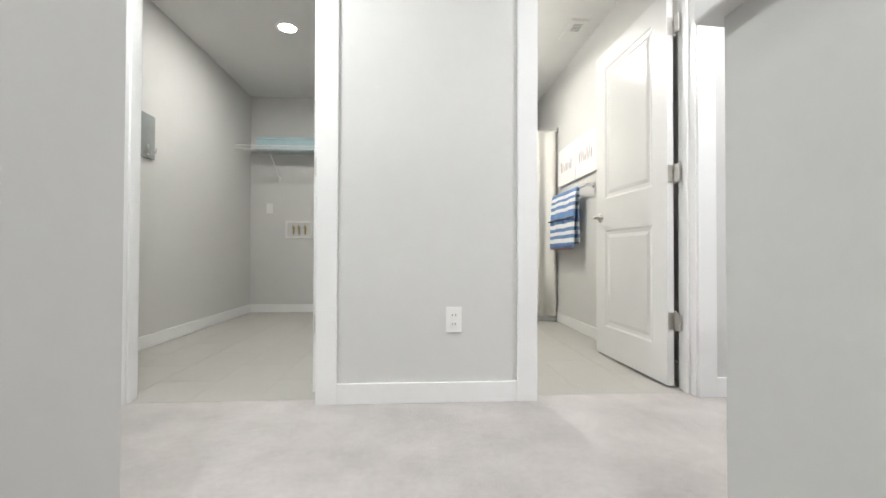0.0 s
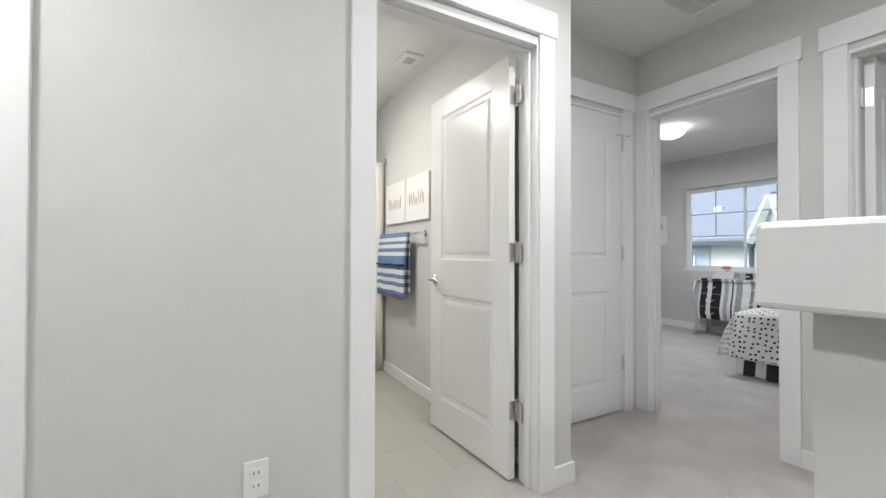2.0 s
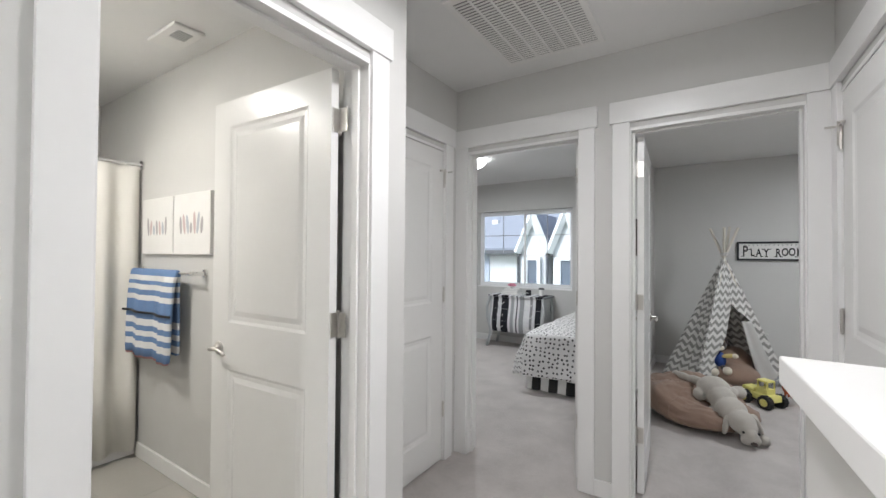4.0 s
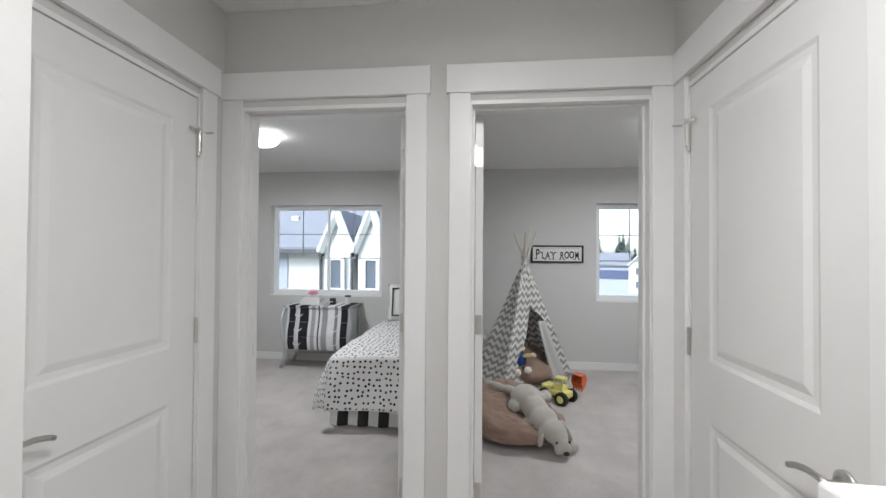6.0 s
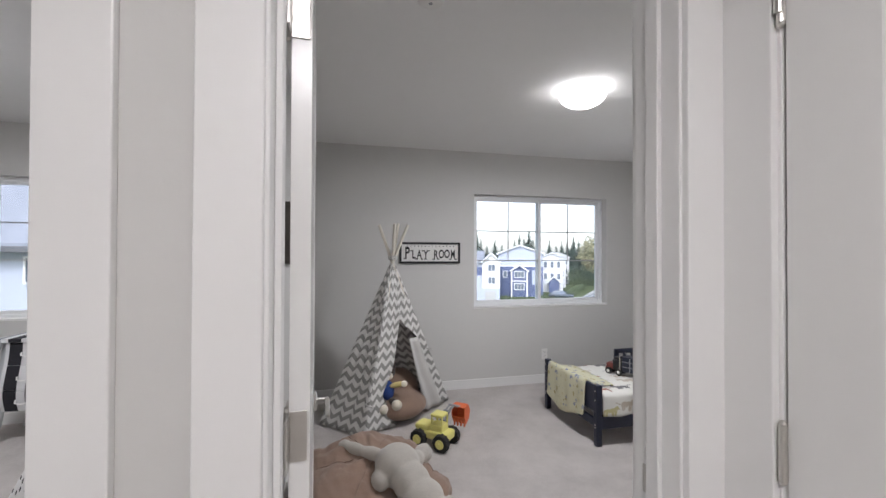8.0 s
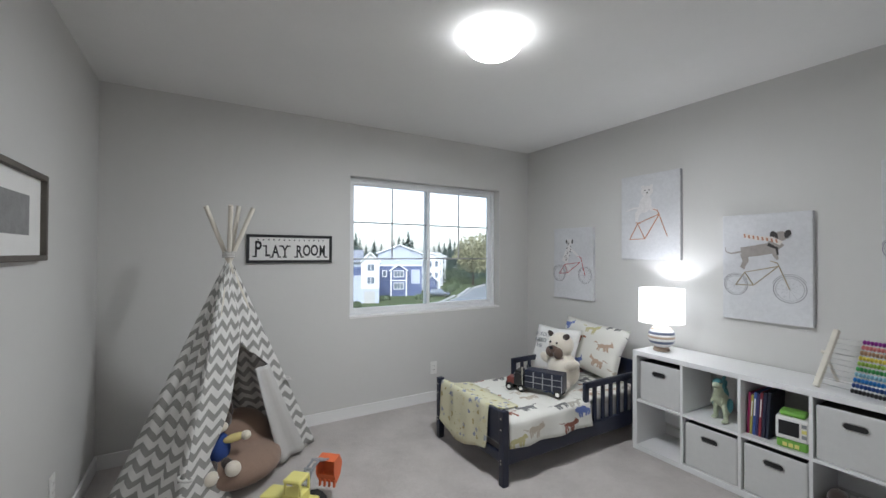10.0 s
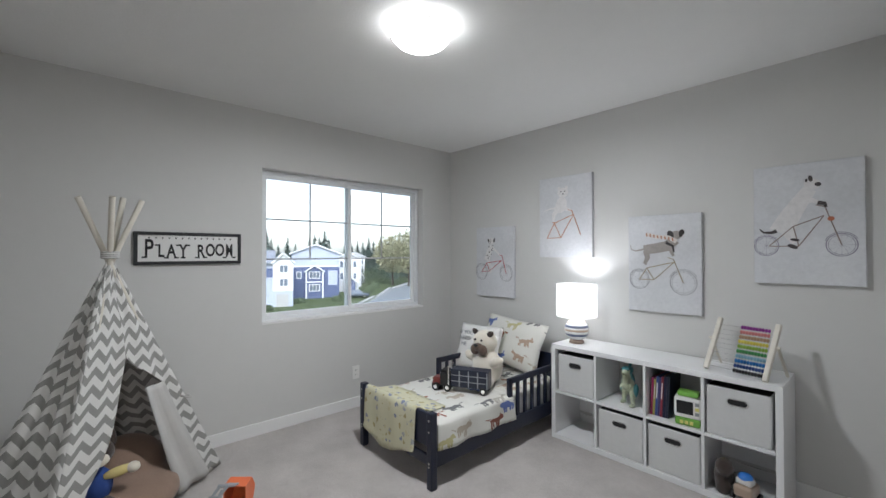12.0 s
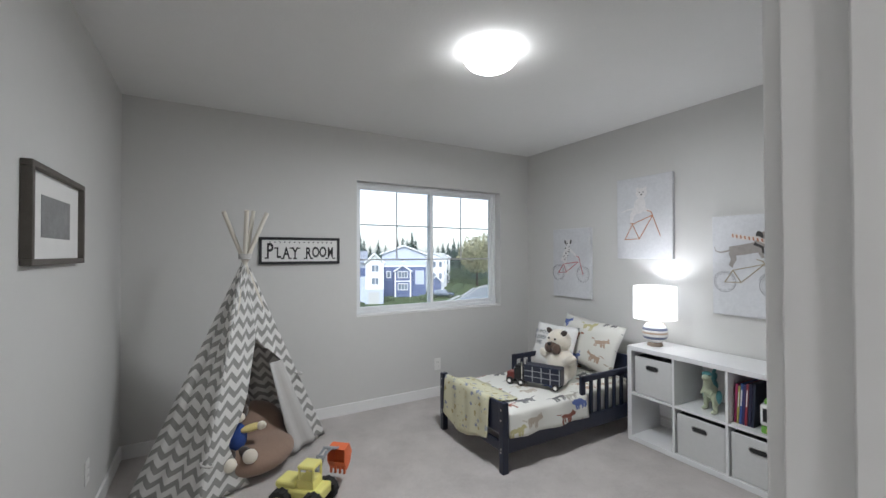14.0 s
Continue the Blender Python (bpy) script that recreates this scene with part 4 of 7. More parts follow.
# toddler bed
bed = thing("toddler_bed", "navy wooden toddler bed with animal bedding against the wall", "bed")
BX0, BX1, BY0, BY1 = 4.615, 5.365, -0.765, -2.13
for x in (BX0, BX1):
    part("leg", B(x - 0.023, BY0 - 0.023, 0, x + 0.023, BY0 + 0.023, 0.445, bev=0.006), NAVY, bed)
    part("leg", B(x - 0.023, BY1 - 0.023, 0, x + 0.023, BY1 + 0.023, 0.56, bev=0.006), NAVY, bed)
    for z in (0.40, 0.335, 0.155, 0.135):
        bm = bmesh.new()
        rod(bm, (x, BY0 + 0.022, z), (x, BY0 + 0.025, z), 0.006, seg=10)
        part("bolt_cover", bm, STEEL, bed)
part("footboard", B(BX0 + 0.02, BY0 - 0.012, 0.24, BX1 - 0.02, BY0 + 0.012, 0.435, bev=0.006), NAVY, bed)
part("foot_rail", B(BX0 + 0.02, BY0 - 0.012, 0.13, BX1 - 0.02, BY0 + 0.012, 0.19, bev=0.005), NAVY, bed)
part("headboard", B(BX0 + 0.02, BY1 - 0.012, 0.20, BX1 - 0.02, BY1 + 0.012, 0.55, bev=0.008), NAVY, bed)
for x, s in ((BX0, -1), (BX1, 1)):
    part("side_rail", B(x - 0.013, BY0 - 0.02, 0.12, x + 0.013, BY1 + 0.02, 0.22, bev=0.005), NAVY, bed)
    gd = part("guard_rail", B(x - 0.012, -1.46, 0.455, x + 0.012, BY1 + 0.02, 0.50, bev=0.007), NAVY, bed)
    part("guard_post", B(x - 0.012, -1.50, 0.20, x + 0.012, -1.455, 0.50, bev=0.006), NAVY, bed)
    for k in range(6):
        part("slat", B(x - 0.008, -1.555 - 0.085 * k, 0.22, x + 0.008, -1.580 - 0.085 * k, 0.457), NAVY, gd)
part("mattress", B(BX0 + 0.02, BY0 - 0.03, 0.19, BX1 - 0.02, BY1 + 0.02, 0.345, bev=0.03, seg=3), LINEN, bed)


def drape(x0, x1, y0, y1, z, drop0, drop1, t, nx=40, ny=40, wr=0.008, seed=0):
    """A cover lying at height z from x0 to x1, hanging down by drop0 at x0 and drop1 at x1."""
    bm = bmesh.new()
    tot = drop0 + (x1 - x0) + drop1
    g = []
    for j in range(ny + 1):
        y = y0 + (y1 - y0) * j / ny
        row = []
        for i in range(nx + 1):
            a = tot * i / nx
            if a < drop0:
                x, zz = x0, z - (drop0 - a)
            elif a > drop0 + x1 - x0:
                x, zz = x1, z - (a - drop0 - (x1 - x0))
            else:
                x, zz = x0 + a - drop0, z
                e = min(x - x0, x1 - x)
                zz -= max(0, 0.03 - e) ** 2 * 15
            k = wr * noise.noise((x * 6 + seed, y * 6, zz * 5)) + wr * 0.5 * noise.noise((x * 17, y * 17 + seed, zz * 9))
            hang = max(0.0, z - zz)
            out = 0.012 * math.sin(y * 22 + seed) * min(1, hang * 6)
            row.append(bm.verts.new((x + (-1 if a < drop0 else 1) * (out + hang * 0.08) * (hang > 0.001), y, zz + k + wr)))
        g.append(row)
    for p, q in zip(g, g[1:]):
        for i in range(nx):
            bm.faces.new((p[i], p[i + 1], q[i + 1], q[i]))
    return bm


thick(solid("quilt", drape(BX0 - 0.012, BX1 - 0.03, BY0 - 0.035, -1.50, 0.365, 0.16, 0.03, 0.01, seed=3), QUILT, "white cotton quilt printed with animals on the bed", "quilt", smooth=True), 0.012)
thick(solid("bed_sheet", drape(BX0 + 0.03, BX1 - 0.03, -1.49, BY1 + 0.02, 0.350, 0.05, 0.03, 0.01, seed=8), QUILT, "animal print cotton sheet over the mattress head", "sheet", smooth=True), 0.008)
# fleece hung over the footboard
bm = bmesh.new()
prof = [(-1.00, 0.385), (-0.90, 0.39), (-0.82, 0.405), (-0.775, 0.445), (-0.748, 0.442), (-0.742, 0.40), (-0.738, 0.33), (-0.736, 0.25), (-0.735, 0.19), (-0.728, 0.14)]
g = []
for i in range(31):
    x = 4.745 + (5.315 - 4.745) * i / 30
    g.append([bm.verts.new((x + 0.02 * noise.noise((k, x * 5, 1)), y + 0.010 * math.sin(x * 38 + k * 0.3) * (k > 4) * 0.5, z + 0.006 * noise.noise((x * 14, k * 0.7, 2)) - (0.04 * math.sin(x * 9) if k == 9 else 0))) for k, (y, z) in enumerate(prof)])
for p, q in zip(g, g[1:]):
    for k in range(len(prof) - 1):
        bm.faces.new((p[k], p[k + 1], q[k + 1], q[k]))
thick(soft(solid("fleece_blanket", bm, PAWS, "pale yellow paw print fleece hung over the footboard", "blanket", smooth=True), 1), 0.008)


def cushion(name, w, h, d, mat, label, m, puff=0.75, parent=None):
    bm = bmesh.new()
    n = 16
    for s in (-1, 1):
        g = []
        for j in range(n + 1):
            v = 2 * j / n - 1
            row = []
            for i in range(n + 1):
                u = 2 * i / n - 1
                k = max(0.0, (1 - u ** 4) * (1 - v ** 4)) ** puff
                pin = 1 - 0.07 * (1 - abs(u)) * abs(v) ** 3
                pin2 = 1 - 0.07 * (1 - abs(v)) * abs(u) ** 3
                row.append(bm.verts.new((u * w / 2 * pin2, s * d / 2 * k + 0.006 * noise.noise((u * 3, v * 3, s)), v * h / 2 * pin)))
            g.append(row)
        for a, b in zip(g, g[1:]):
            for i in range(n):
                bm.faces.new((a[i], a[i + 1], b[i + 1], b[i]))
    bmesh.ops.remove_doubles(bm, verts=bm.verts, dist=0.003)
    return solid(name, bm, mat, label, "pillow", smooth=True, m=m)


cushion("pillow", 0.64, 0.42, 0.14, CASE, "white pillow printed with animals leaning on the headboard", pose(5.04, -2.03, 0.60, 22, -4, 0))
slogan = cushion("pillow", 0.43, 0.40, 0.11, PAPER, "white cushion with printed black slogan", pose(5.235, -1.82, 0.555, 22, 0, 10))


def lettering(text, size, mat, parent, m, depth=0.0015, spacing=1.0, name="lettering"):
    cu = bpy.data.curves.new(name, "FONT")
    cu.body, cu.size, cu.extrude, cu.space_character = text, size, depth, spacing
    cu.align_x, cu.align_y = "CENTER", "CENTER"
    cu.materials.append(mat)
    ob = new(name, cu)
    ob.parent = parent
    ob.matrix_basis = m
    return ob


for k, tx in enumerate(("IF YOU", "NEED", "ME")):
    lettering(tx, 0.045, GREYP, slogan, Matrix.Translation((0.115, 0.060 - 0.006 * (k == 0), 0.105 - 0.05 * k)) @ pose(0, 0, 0, 90, 0, 180))

# plush pug and toy truck on the bed
lumps("plush_pug", [((4.93, -1.60, 0.47), (0.105, 0.095, 0.11), (0, 0, 0)), ((4.95, -1.60, 0.63), (0.085, 0.075, 0.078), (0, 0, 0)), ((4.82, -1.56, 0.53), (0.055, 0.035, 0.03), (0, 25, 0)), ((5.05, -1.57, 0.53), (0.05, 0.035, 0.03), (0, -25, 0)), ((4.86, -1.50, 0.40), (0.045, 0.07, 0.04), (0, 0, 0)), ((5.01, -1.50, 0.40), (0.045, 0.07, 0.04), (0, 0, 0))], IVORY, "cream plush pug sitting on the bed", "soft toy", 0.009)
pug = bpy.data.objects["plush_pug"]
pug.matrix_basis = pose(4.93, -1.60, 0.375) @ Matrix.Scale(1.2, 4) @ pose(-4.93, 1.60, -0.375)
PUGB = material("brown_pug_plush", (0.13, 0.085, 0.065), 1.0, vary=0.2, scale=30, bump=0.6, bump_scale=300, sheen=0.3)
bm = bmesh.new()
for c, r in (((4.945, -1.535, 0.604), (0.040, 0.030, 0.030)), ((4.915, -1.535, 0.588), (0.034, 0.028, 0.036)), ((4.977, -1.535, 0.588), (0.034, 0.028, 0.036))):
    ball(bm, c, *r)
part("muzzle", bm, PUGB, pug, "brown plush muzzle with drooping cheeks", smooth=True)
bm = bmesh.new()
ball(bm, (4.945, -1.505, 0.622), 0.016, 0.010, 0.010)
part("nose", bm, BLACK, pug, "black stitched nose", smooth=True)
for x, t in ((4.885, 24), (5.012, -24)):
    bm = bmesh.new()
    ball(bm, (0, 0, 0), 0.030, 0.011, 0.019)
    part("ear", bm, BROWNP, pug, "dark folded ear", smooth=True, m=pose(x, -1.575, 0.690, 0, t, 0))
for x in (4.917, 4.972):
    bm = bmesh.new()
    ball(bm, (x, -1.527, 0.652), 0.007)
    part("eye", bm, BLACK, pug, "black bead eye", smooth=True)
tr = thing("toy_truck", "black plastic toy carrier truck lying on the quilt", "toy", pose(4.89, -1.30, 0.382, 0, 0, 28) @ Matrix.Scale(1.2, 4))
part("trailer", B(-0.16, -0.045, 0.03, 0.07, 0.045, 0.135, bev=0.006), NAVY, tr)
for k in range(4):
    part("side_bar", B(-0.157 + 0.056 * k, 0.0455, 0.035, -0.151 + 0.056 * k, 0.0475, 0.130), GREYP, tr)
for z in (0.065, 0.10):
    part("side_bar", B(-0.157, 0.0455, z, 0.067, 0.0470, z + 0.004), GREYP, tr)
bm = bmesh.new()
box(bm, 0.085, -0.04, 0.03, 0.14, 0.04, 0.105, bev=0.008)
box(bm, 0.092, -0.036, 0.105, 0.134, 0.036, 0.122, bev=0.006)
part("cab", bm, BLACK, tr)
part("bonnet", B(0.135, -0.035, 0.03, 0.19, 0.035, 0.075, bev=0.010), material("dark_red_plastic", (0.16, 0.035, 0.03), 0.35), tr, "dark red bonnet")
part("windscreen", B(0.1395, -0.033, 0.078, 0.1415, 0.033, 0.102), GREYP, tr)
part("grille", B(0.1895, -0.024, 0.034, 0.192, 0.024, 0.068), CHROME, tr)
for y in (-0.028, 0.028):
    part("headlight", B(0.189, y - 0.006, 0.046, 0.193, y + 0.006, 0.058, bev=0.002), PLASTIC, tr)
part("bumper", B(0.188, -0.036, 0.018, 0.196, 0.036, 0.045, bev=0.003), CHROME, tr)
for y in (-0.044, 0.044):
    bm = bmesh.new()
    rod(bm, (0.082, y, 0.03), (0.082, y, 0.15), 0.005, seg=8)
    part("exhaust", bm, CHROME, tr)
for x in (-0.13, 0.09, 0.165):
    for y in (-0.04, 0.04):
        bm = bmesh.new()
        rod(bm, (x, y - 0.01, 0.022), (x, y + 0.01, 0.022), 0.022, seg=16)
        wh = part("wheel", bm, RUBBER, tr)
        bm = bmesh.new()
        rod(bm, (x, y + 0.008 * (1 if y > 0 else -1), 0.022), (x, y + 0.012 * (1 if y > 0 else -1), 0.022), 0.012, seg=12)
        part("rim", bm, CHROME, wh)

# cube shelf with fabric bins
SX0, SX1, SY0, SY1, SH = 3.19, 4.535, -2.228, -1.872, 0.695
sh = thing("cube_shelf", "low white laminate cube shelf with eight compartments", "shelf")
part("top", B(SX0, SY0, SH - 0.032, SX1, SY1, SH, bev=0.002), WHITEWOOD, sh)
part("bottom", B(SX0, SY0, 0.0, SX1, SY1, 0.035, bev=0.002), WHITEWOOD, sh)
for x in (SX0, SX1 - 0.032):
    part("side", B(x, SY0, 0.035, x + 0.032, SY1, SH - 0.032, bev=0.0015), WHITEWOOD, sh)
CX = [SX1 - 0.032, 4.193, 3.866, 3.547, SX0 + 0.032]
for x in CX[1:4]:
    part("divider", B(x - 0.008, SY0, 0.035, x + 0.008, SY1 - 0.003, SH - 0.032, bev=0.001), WHITEWOOD, sh)
for k in range(4):
    part("middle_shelf", B(CX[k + 1] + 0.008 * (k < 3), SY0, 0.337, CX[k] - 0.008 * (k > 0), SY1 - 0.003, 0.353, bev=0.001), WHITEWOOD, sh)
part("back_rail", B(SX0 + 0.03, SY0 + 0.001, 0.12, SX1 - 0.03, SY0 + 0.012, 0.20), WHITEWOOD, sh)


def fabric_bin(k, z0, pull):
    x0, x1 = CX[k + 1] + 0.016, CX[k] - 0.016
    w, hgt = x1 - x0, 0.272
    b = thing("fabric_bin", "pale grey fabric storage bin with a metal grommet handle", "storage bin", pose((x0 + x1) / 2, SY1 - 0.018 + pull, z0), group="bins in the cube shelf")
    bm = bmesh.new()
    # bin: closed rounded box with soft bowed front; a dark sheet paints its inner shade
    box(bm, -w / 2, -0.31, 0.0, w / 2, 0.0, hgt, bev=0.008)
    for v in bm.verts:
        if v.co.y > -0.02:
            v.co.y += 0.008 * math.sin(math.pi * (v.co.x / w + 0.5)) * math.sin(math.pi * v.co.z / hgt)
    part("body", bm, LINEN, b)
    part("opening", B(-w / 2 + 0.008, -0.30, hgt - 0.003, w / 2 - 0.008, -0.008, hgt + 0.001), DARK, b, "dark sheet painted as the shaded inside of the bin")
    bm = bmesh.new()
    pts = [(0.038 * math.copysign(1, math.cos(a)) * (abs(math.cos(a)) ** 0.001) * 0 + 0.030 * math.copysign(1, math.cos(a)) + 0.017 * math.cos(a), 0.0035, 0.205 + 0.017 * math.sin(a)) for a in [0.01 + i * math.pi / 12 for i in range(24)]]
    tube(bm, pts, 0.0035, 8, closed=True)
    part("grommet", bm, CHROME, b, "chrome ring handle")
    bm = bmesh.new()
    bm.faces.new([bm.verts.new((p[0] * 0.97, 0.0015, p[2])) for p in pts])
    # Dark sheet where a hole would be cut; its shade is painted.
    thick(part("handle_hole", bm, DARK, b), 0.003)
    return b


fabric_bin(0, 0.354, 0.002)
fabric_bin(1, 0.036, 0.002)
fabric_bin(2, 0.036, 0.004)
fabric_bin(3, 0.354, 0.003)

# dinosaur
DZ = 0.354
DINO = material("pale_green_rubber", (0.46, 0.50, 0.36), 0.45, vary=0.3, scale=22)
dino = lumps("toy_dinosaur", [((4.02, -1.995, DZ + 0.135), (0.040, 0.058, 0.050), (28, 0, 0)), ((4.01, -1.955, DZ + 0.185), (0.026, 0.030, 0.052), (-16, 0, 0)), ((4.005, -1.930, DZ + 0.240), (0.026, 0.032, 0.025), (0, 0, 0)), ((4.00, -1.900, DZ + 0.236), (0.019, 0.030, 0.016), (-8, 0, 0)), ((4.055, -2.040, DZ + 0.085), (0.026, 0.034, 0.050), (18, 0, 0)), ((3.985, -2.000, DZ + 0.085), (0.026, 0.034, 0.050), (18, 0, 0)), ((4.055, -2.015, DZ + 0.038), (0.014, 0.018, 0.040), (-16, 0, 0)), ((3.980, -1.975, DZ + 0.038), (0.014, 0.018, 0.040), (-16, 0, 0)), ((4.055, -2.000, DZ + 0.009), (0.018, 0.034, 0.010), (0, 0, 0)), ((3.975, -1.955, DZ + 0.009), (0.018, 0.034, 0.010), (0, 0, 0)), ((4.042, -1.945, DZ + 0.130), (0.009, 0.028, 0.010), (-40, 0, 0)), ((3.980, -1.935, DZ + 0.130), (0.009, 0.028, 0.010), (-40, 0, 0))], DINO, "teal and cream rubber dinosaur standing in the cube shelf", "toy", 0.006)
bm = bmesh.new()
for c, r, e in (((4.035, -2.055, DZ + 0.150), (0.026, 0.050, 0.026), (-30, 0, 0)), ((4.055, -2.105, DZ + 0.180), (0.018, 0.050, 0.018), (-38, 0, 0)), ((4.07, -2.150, DZ + 0.222), (0.010, 0.036, 0.010), (-50, 0, 0)), ((4.022, -2.020, DZ + 0.160), (0.036, 0.044, 0.036), (28, 0, 0)), ((4.012, -1.972, DZ + 0.210), (0.024, 0.024, 0.045), (-16, 0, 0)), ((4.006, -1.934, DZ + 0.250), (0.026, 0.034, 0.018), (0, 0, 0)), ((4.068, -2.045, DZ + 0.095), (0.018, 0.030, 0.046), (18, 0, 0)), ((3.974, -2.004, DZ + 0.095), (0.018, 0.030, 0.046), (18, 0, 0))):
    ball(bm, c, *r, u=18, v=12, m=Euler([radians(a) for a in e]).to_matrix().to_4x4())
part("back", bm, TEAL, dino, "teal back, tail and thighs", smooth=True)
for x in (3.985, 4.027):
    bm = bmesh.new()
    ball(bm, (x, -1.915, DZ + 0.248), 0.005, u=10, v=8)
    part("eye", bm, BLACK, dino, "black eye", smooth=True)
# books
x = 3.852
for i, (t, h, c) in enumerate(((0.012, 0.235, (0.35, 0.03, 0.12)), (0.010, 0.225, (0.45, 0.40, 0.10)), (0.013, 0.245, (0.05, 0.10, 0.30)), (0.010, 0.24, (0.06, 0.05, 0.16)), (0.012, 0.25, (0.25, 0.03, 0.05)), (0.016, 0.255, (0.02, 0.02, 0.05)), (0.014, 0.26, (0.015, 0.02, 0.04)))):
    bk = thing("book", "hardback children's book standing in the cube shelf", "book", pose(x - t / 2, SY1 - 0.055, 0.354, 0, -3.0, 0), group="books in the shelf")
    cm = material("book_cover", c, 0.4, vary=0.1)
    part("cover", B(-t / 2, -0.19, 0, t / 2, 0, h, bev=0.001), cm, bk)
    part("pages", B(-t / 2 + 0.002, -0.192, 0.003, t / 2 - 0.002, -0.19, h - 0.003), PAPER, bk)
    if i in (1, 2, 4):
        part("spine_bar", B(-t / 2 + 0.003, 0.0, h * 0.45, t / 2 - 0.003, 0.0008, h * 0.85), PAPER, bk)
    x -= t + 0.003
# toy register
rg = thing("toy_register", "lime green and white toy microwave in the cube shelf", "toy", pose(3.635, -1.925, 0.354, 0, 0, 8))
part("base", B(-0.065, -0.07, 0.0, 0.065, 0.03, 0.045, bev=0.01), LIME, rg)
part("housing", B(-0.07, -0.075, 0.045, 0.07, 0.03, 0.165, bev=0.012), PLASTIC, rg)
part("roof", B(-0.055, -0.065, 0.165, 0.055, 0.02, 0.195, bev=0.012), LIME, rg)
part("screen", B(-0.03, 0.03, 0.07, 0.055, 0.033, 0.145, bev=0.001), BLACK, rg)
for k in range(3):
    part("button", B(-0.06, 0.03, 0.07 + 0.028 * k, -0.04, 0.034, 0.088 + 0.028 * k, bev=0.001), YELLOW if k == 1 else GREYP, rg)
    part("key", B(0.02 - 0.025 * k, 0.03, 0.012, 0.038 - 0.025 * k, 0.035, 0.032, bev=0.001), YELLOW, rg)
# toys on the bottom shelf
lumps("plush_animal", [((3.47, -1.97, 0.12), (0.045, 0.09, 0.07), (0, 0, 0)), ((3.45, -1.90, 0.19), (0.045, 0.05, 0.05), (0, 0, 0)), ((3.47, -2.04, 0.07), (0.04, 0.04, 0.05), (0, 0, 0)), ((3.46, -1.92, 0.07), (0.04, 0.04, 0.05), (0, 0, 0))], BROWNP, "black plush animal in the bottom compartment", "soft toy", 0.010)
tc = thing("toy_car", "beige plastic toy truck with a blue roof", "toy", pose(3.36, -1.925, 0.036, 0, 0, -10))
part("body", B(-0.045, -0.07, 0.02, 0.045, 0.045, 0.085, bev=0.015), STRIPET, tc)
part("cab", B(-0.038, -0.03, 0.085, 0.038, 0.03, 0.12, bev=0.01), PLASTIC, tc)
bm = bmesh.new()
ball(bm, (0, 0, 0.122), 0.036, 0.034, 0.022)
part("roof", bm, material("bright_blue_plastic", (0.04, 0.20, 0.62), 0.35), tc, smooth=True)
for x in (-0.048, 0.048):
    for y in (-0.045, 0.03):
        bm = bmesh.new()
        rod(bm, (x - 0.008, y, 0.02), (x + 0.008, y, 0.02), 0.02, seg=16)
        part("wheel", bm, RUBBER, tc)

# table lamp
lp = thing("table_lamp", "lit table lamp with striped ceramic base and white drum shade", "lamp", pose(4.42, -2.035, SH))
bm = bmesh.new()
lathe(bm, [(0.05, 0.0), (0.055, 0.006), (0.05, 0.02), (0.045, 0.03)], 32)
part("foot", bm, STRIPET, lp, smooth=True)
zb = [0.03, 0.055, 0.075, 0.092, 0.108, 0.12, 0.137, 0.152, 0.17]
for i in range(8):
    bm = bmesh.new()
    pr = []
    for k in range(5):
        z = zb[i] + (zb[i + 1] - zb[i]) * k / 4
        u = (z - 0.10) / 0.072
        pr.append((0.022 + 0.066 * math.sqrt(max(0.0, 1 - u * u * 0.9)), z))
    lathe(bm, pr, 40)
    part("base_band", bm, (CERAMIC, STRIPEB, CERAMIC, STRIPET, CERAMIC, STRIPEB, CERAMIC, STRIPET)[i], lp, smooth=True)
bm = bmesh.new()
lathe(bm, [(0.03, 0.17), (0.026, 0.18), (0.012, 0.185), (0.012, 0.20)], 24)
part("neck", bm, CHROME, lp, smooth=True)
bm = bmesh.new()
lathe(bm, [(0.148, 0.20), (0.146, 0.44), (0.144, 0.44), (0.146, 0.20)], 48)
part("shade", bm, SHADE, lp, "lit white fabric drum shade", smooth=True)
for z in (0.20, 0.44):
    bm = bmesh.new()
    tube(bm, [(0.147 * math.cos(a), 0.147 * math.sin(a), z) for a in [i * math.pi / 24 for i in range(48)]], 0.002, 6, closed=True)
    part("shade_ring", bm, PLASTIC, lp)
bulb = new("lamp_bulb", bpy.data.lights.new("lamp_bulb", "POINT"))
bulb.data.energy, bulb.data.shadow_soft_size, bulb.data.color = 1.8, 0.03, (0.88, 0.92, 1.0)
bulb.location = (4.42, -2.035, SH + 0.31)

# abacus
ab = thing("abacus", "wooden bead abacus with coloured rows on the cube shelf", "toy", pose(3.41, -1.925, SH, 32, 0, -12))
for x in (-0.145, 0.145):
    part("upright", B(x - 0.013, -0.012, 0.005, x + 0.013, 0.012, 0.335, bev=0.005), POLE, ab)
for x in (-0.165, 0.165):
    bm = bmesh.new()
    rod(bm, (x, 0.0, 0.20), (x, -0.182, 0.118), 0.008, seg=10)
    part("prop", bm, POLE, ab)
    bm = bmesh.new()
    rod(bm, (x * 0.88, 0.0, 0.20), (x * 1.06, 0.0, 0.20), 0.008, seg=12)
    part("pivot_peg", bm, POLE, ab)
CS = [(0.02, 0.02, 0.02), (0.02, 0.06, 0.22), (0.02, 0.18, 0.48), (0.25, 0.45, 0.55), (0.05, 0.28, 0.08), (0.28, 0.45, 0.06), (0.65, 0.55, 0.08), (0.42, 0.26, 0.16), (0.60, 0.20, 0.20), (0.25, 0.02, 0.26)]
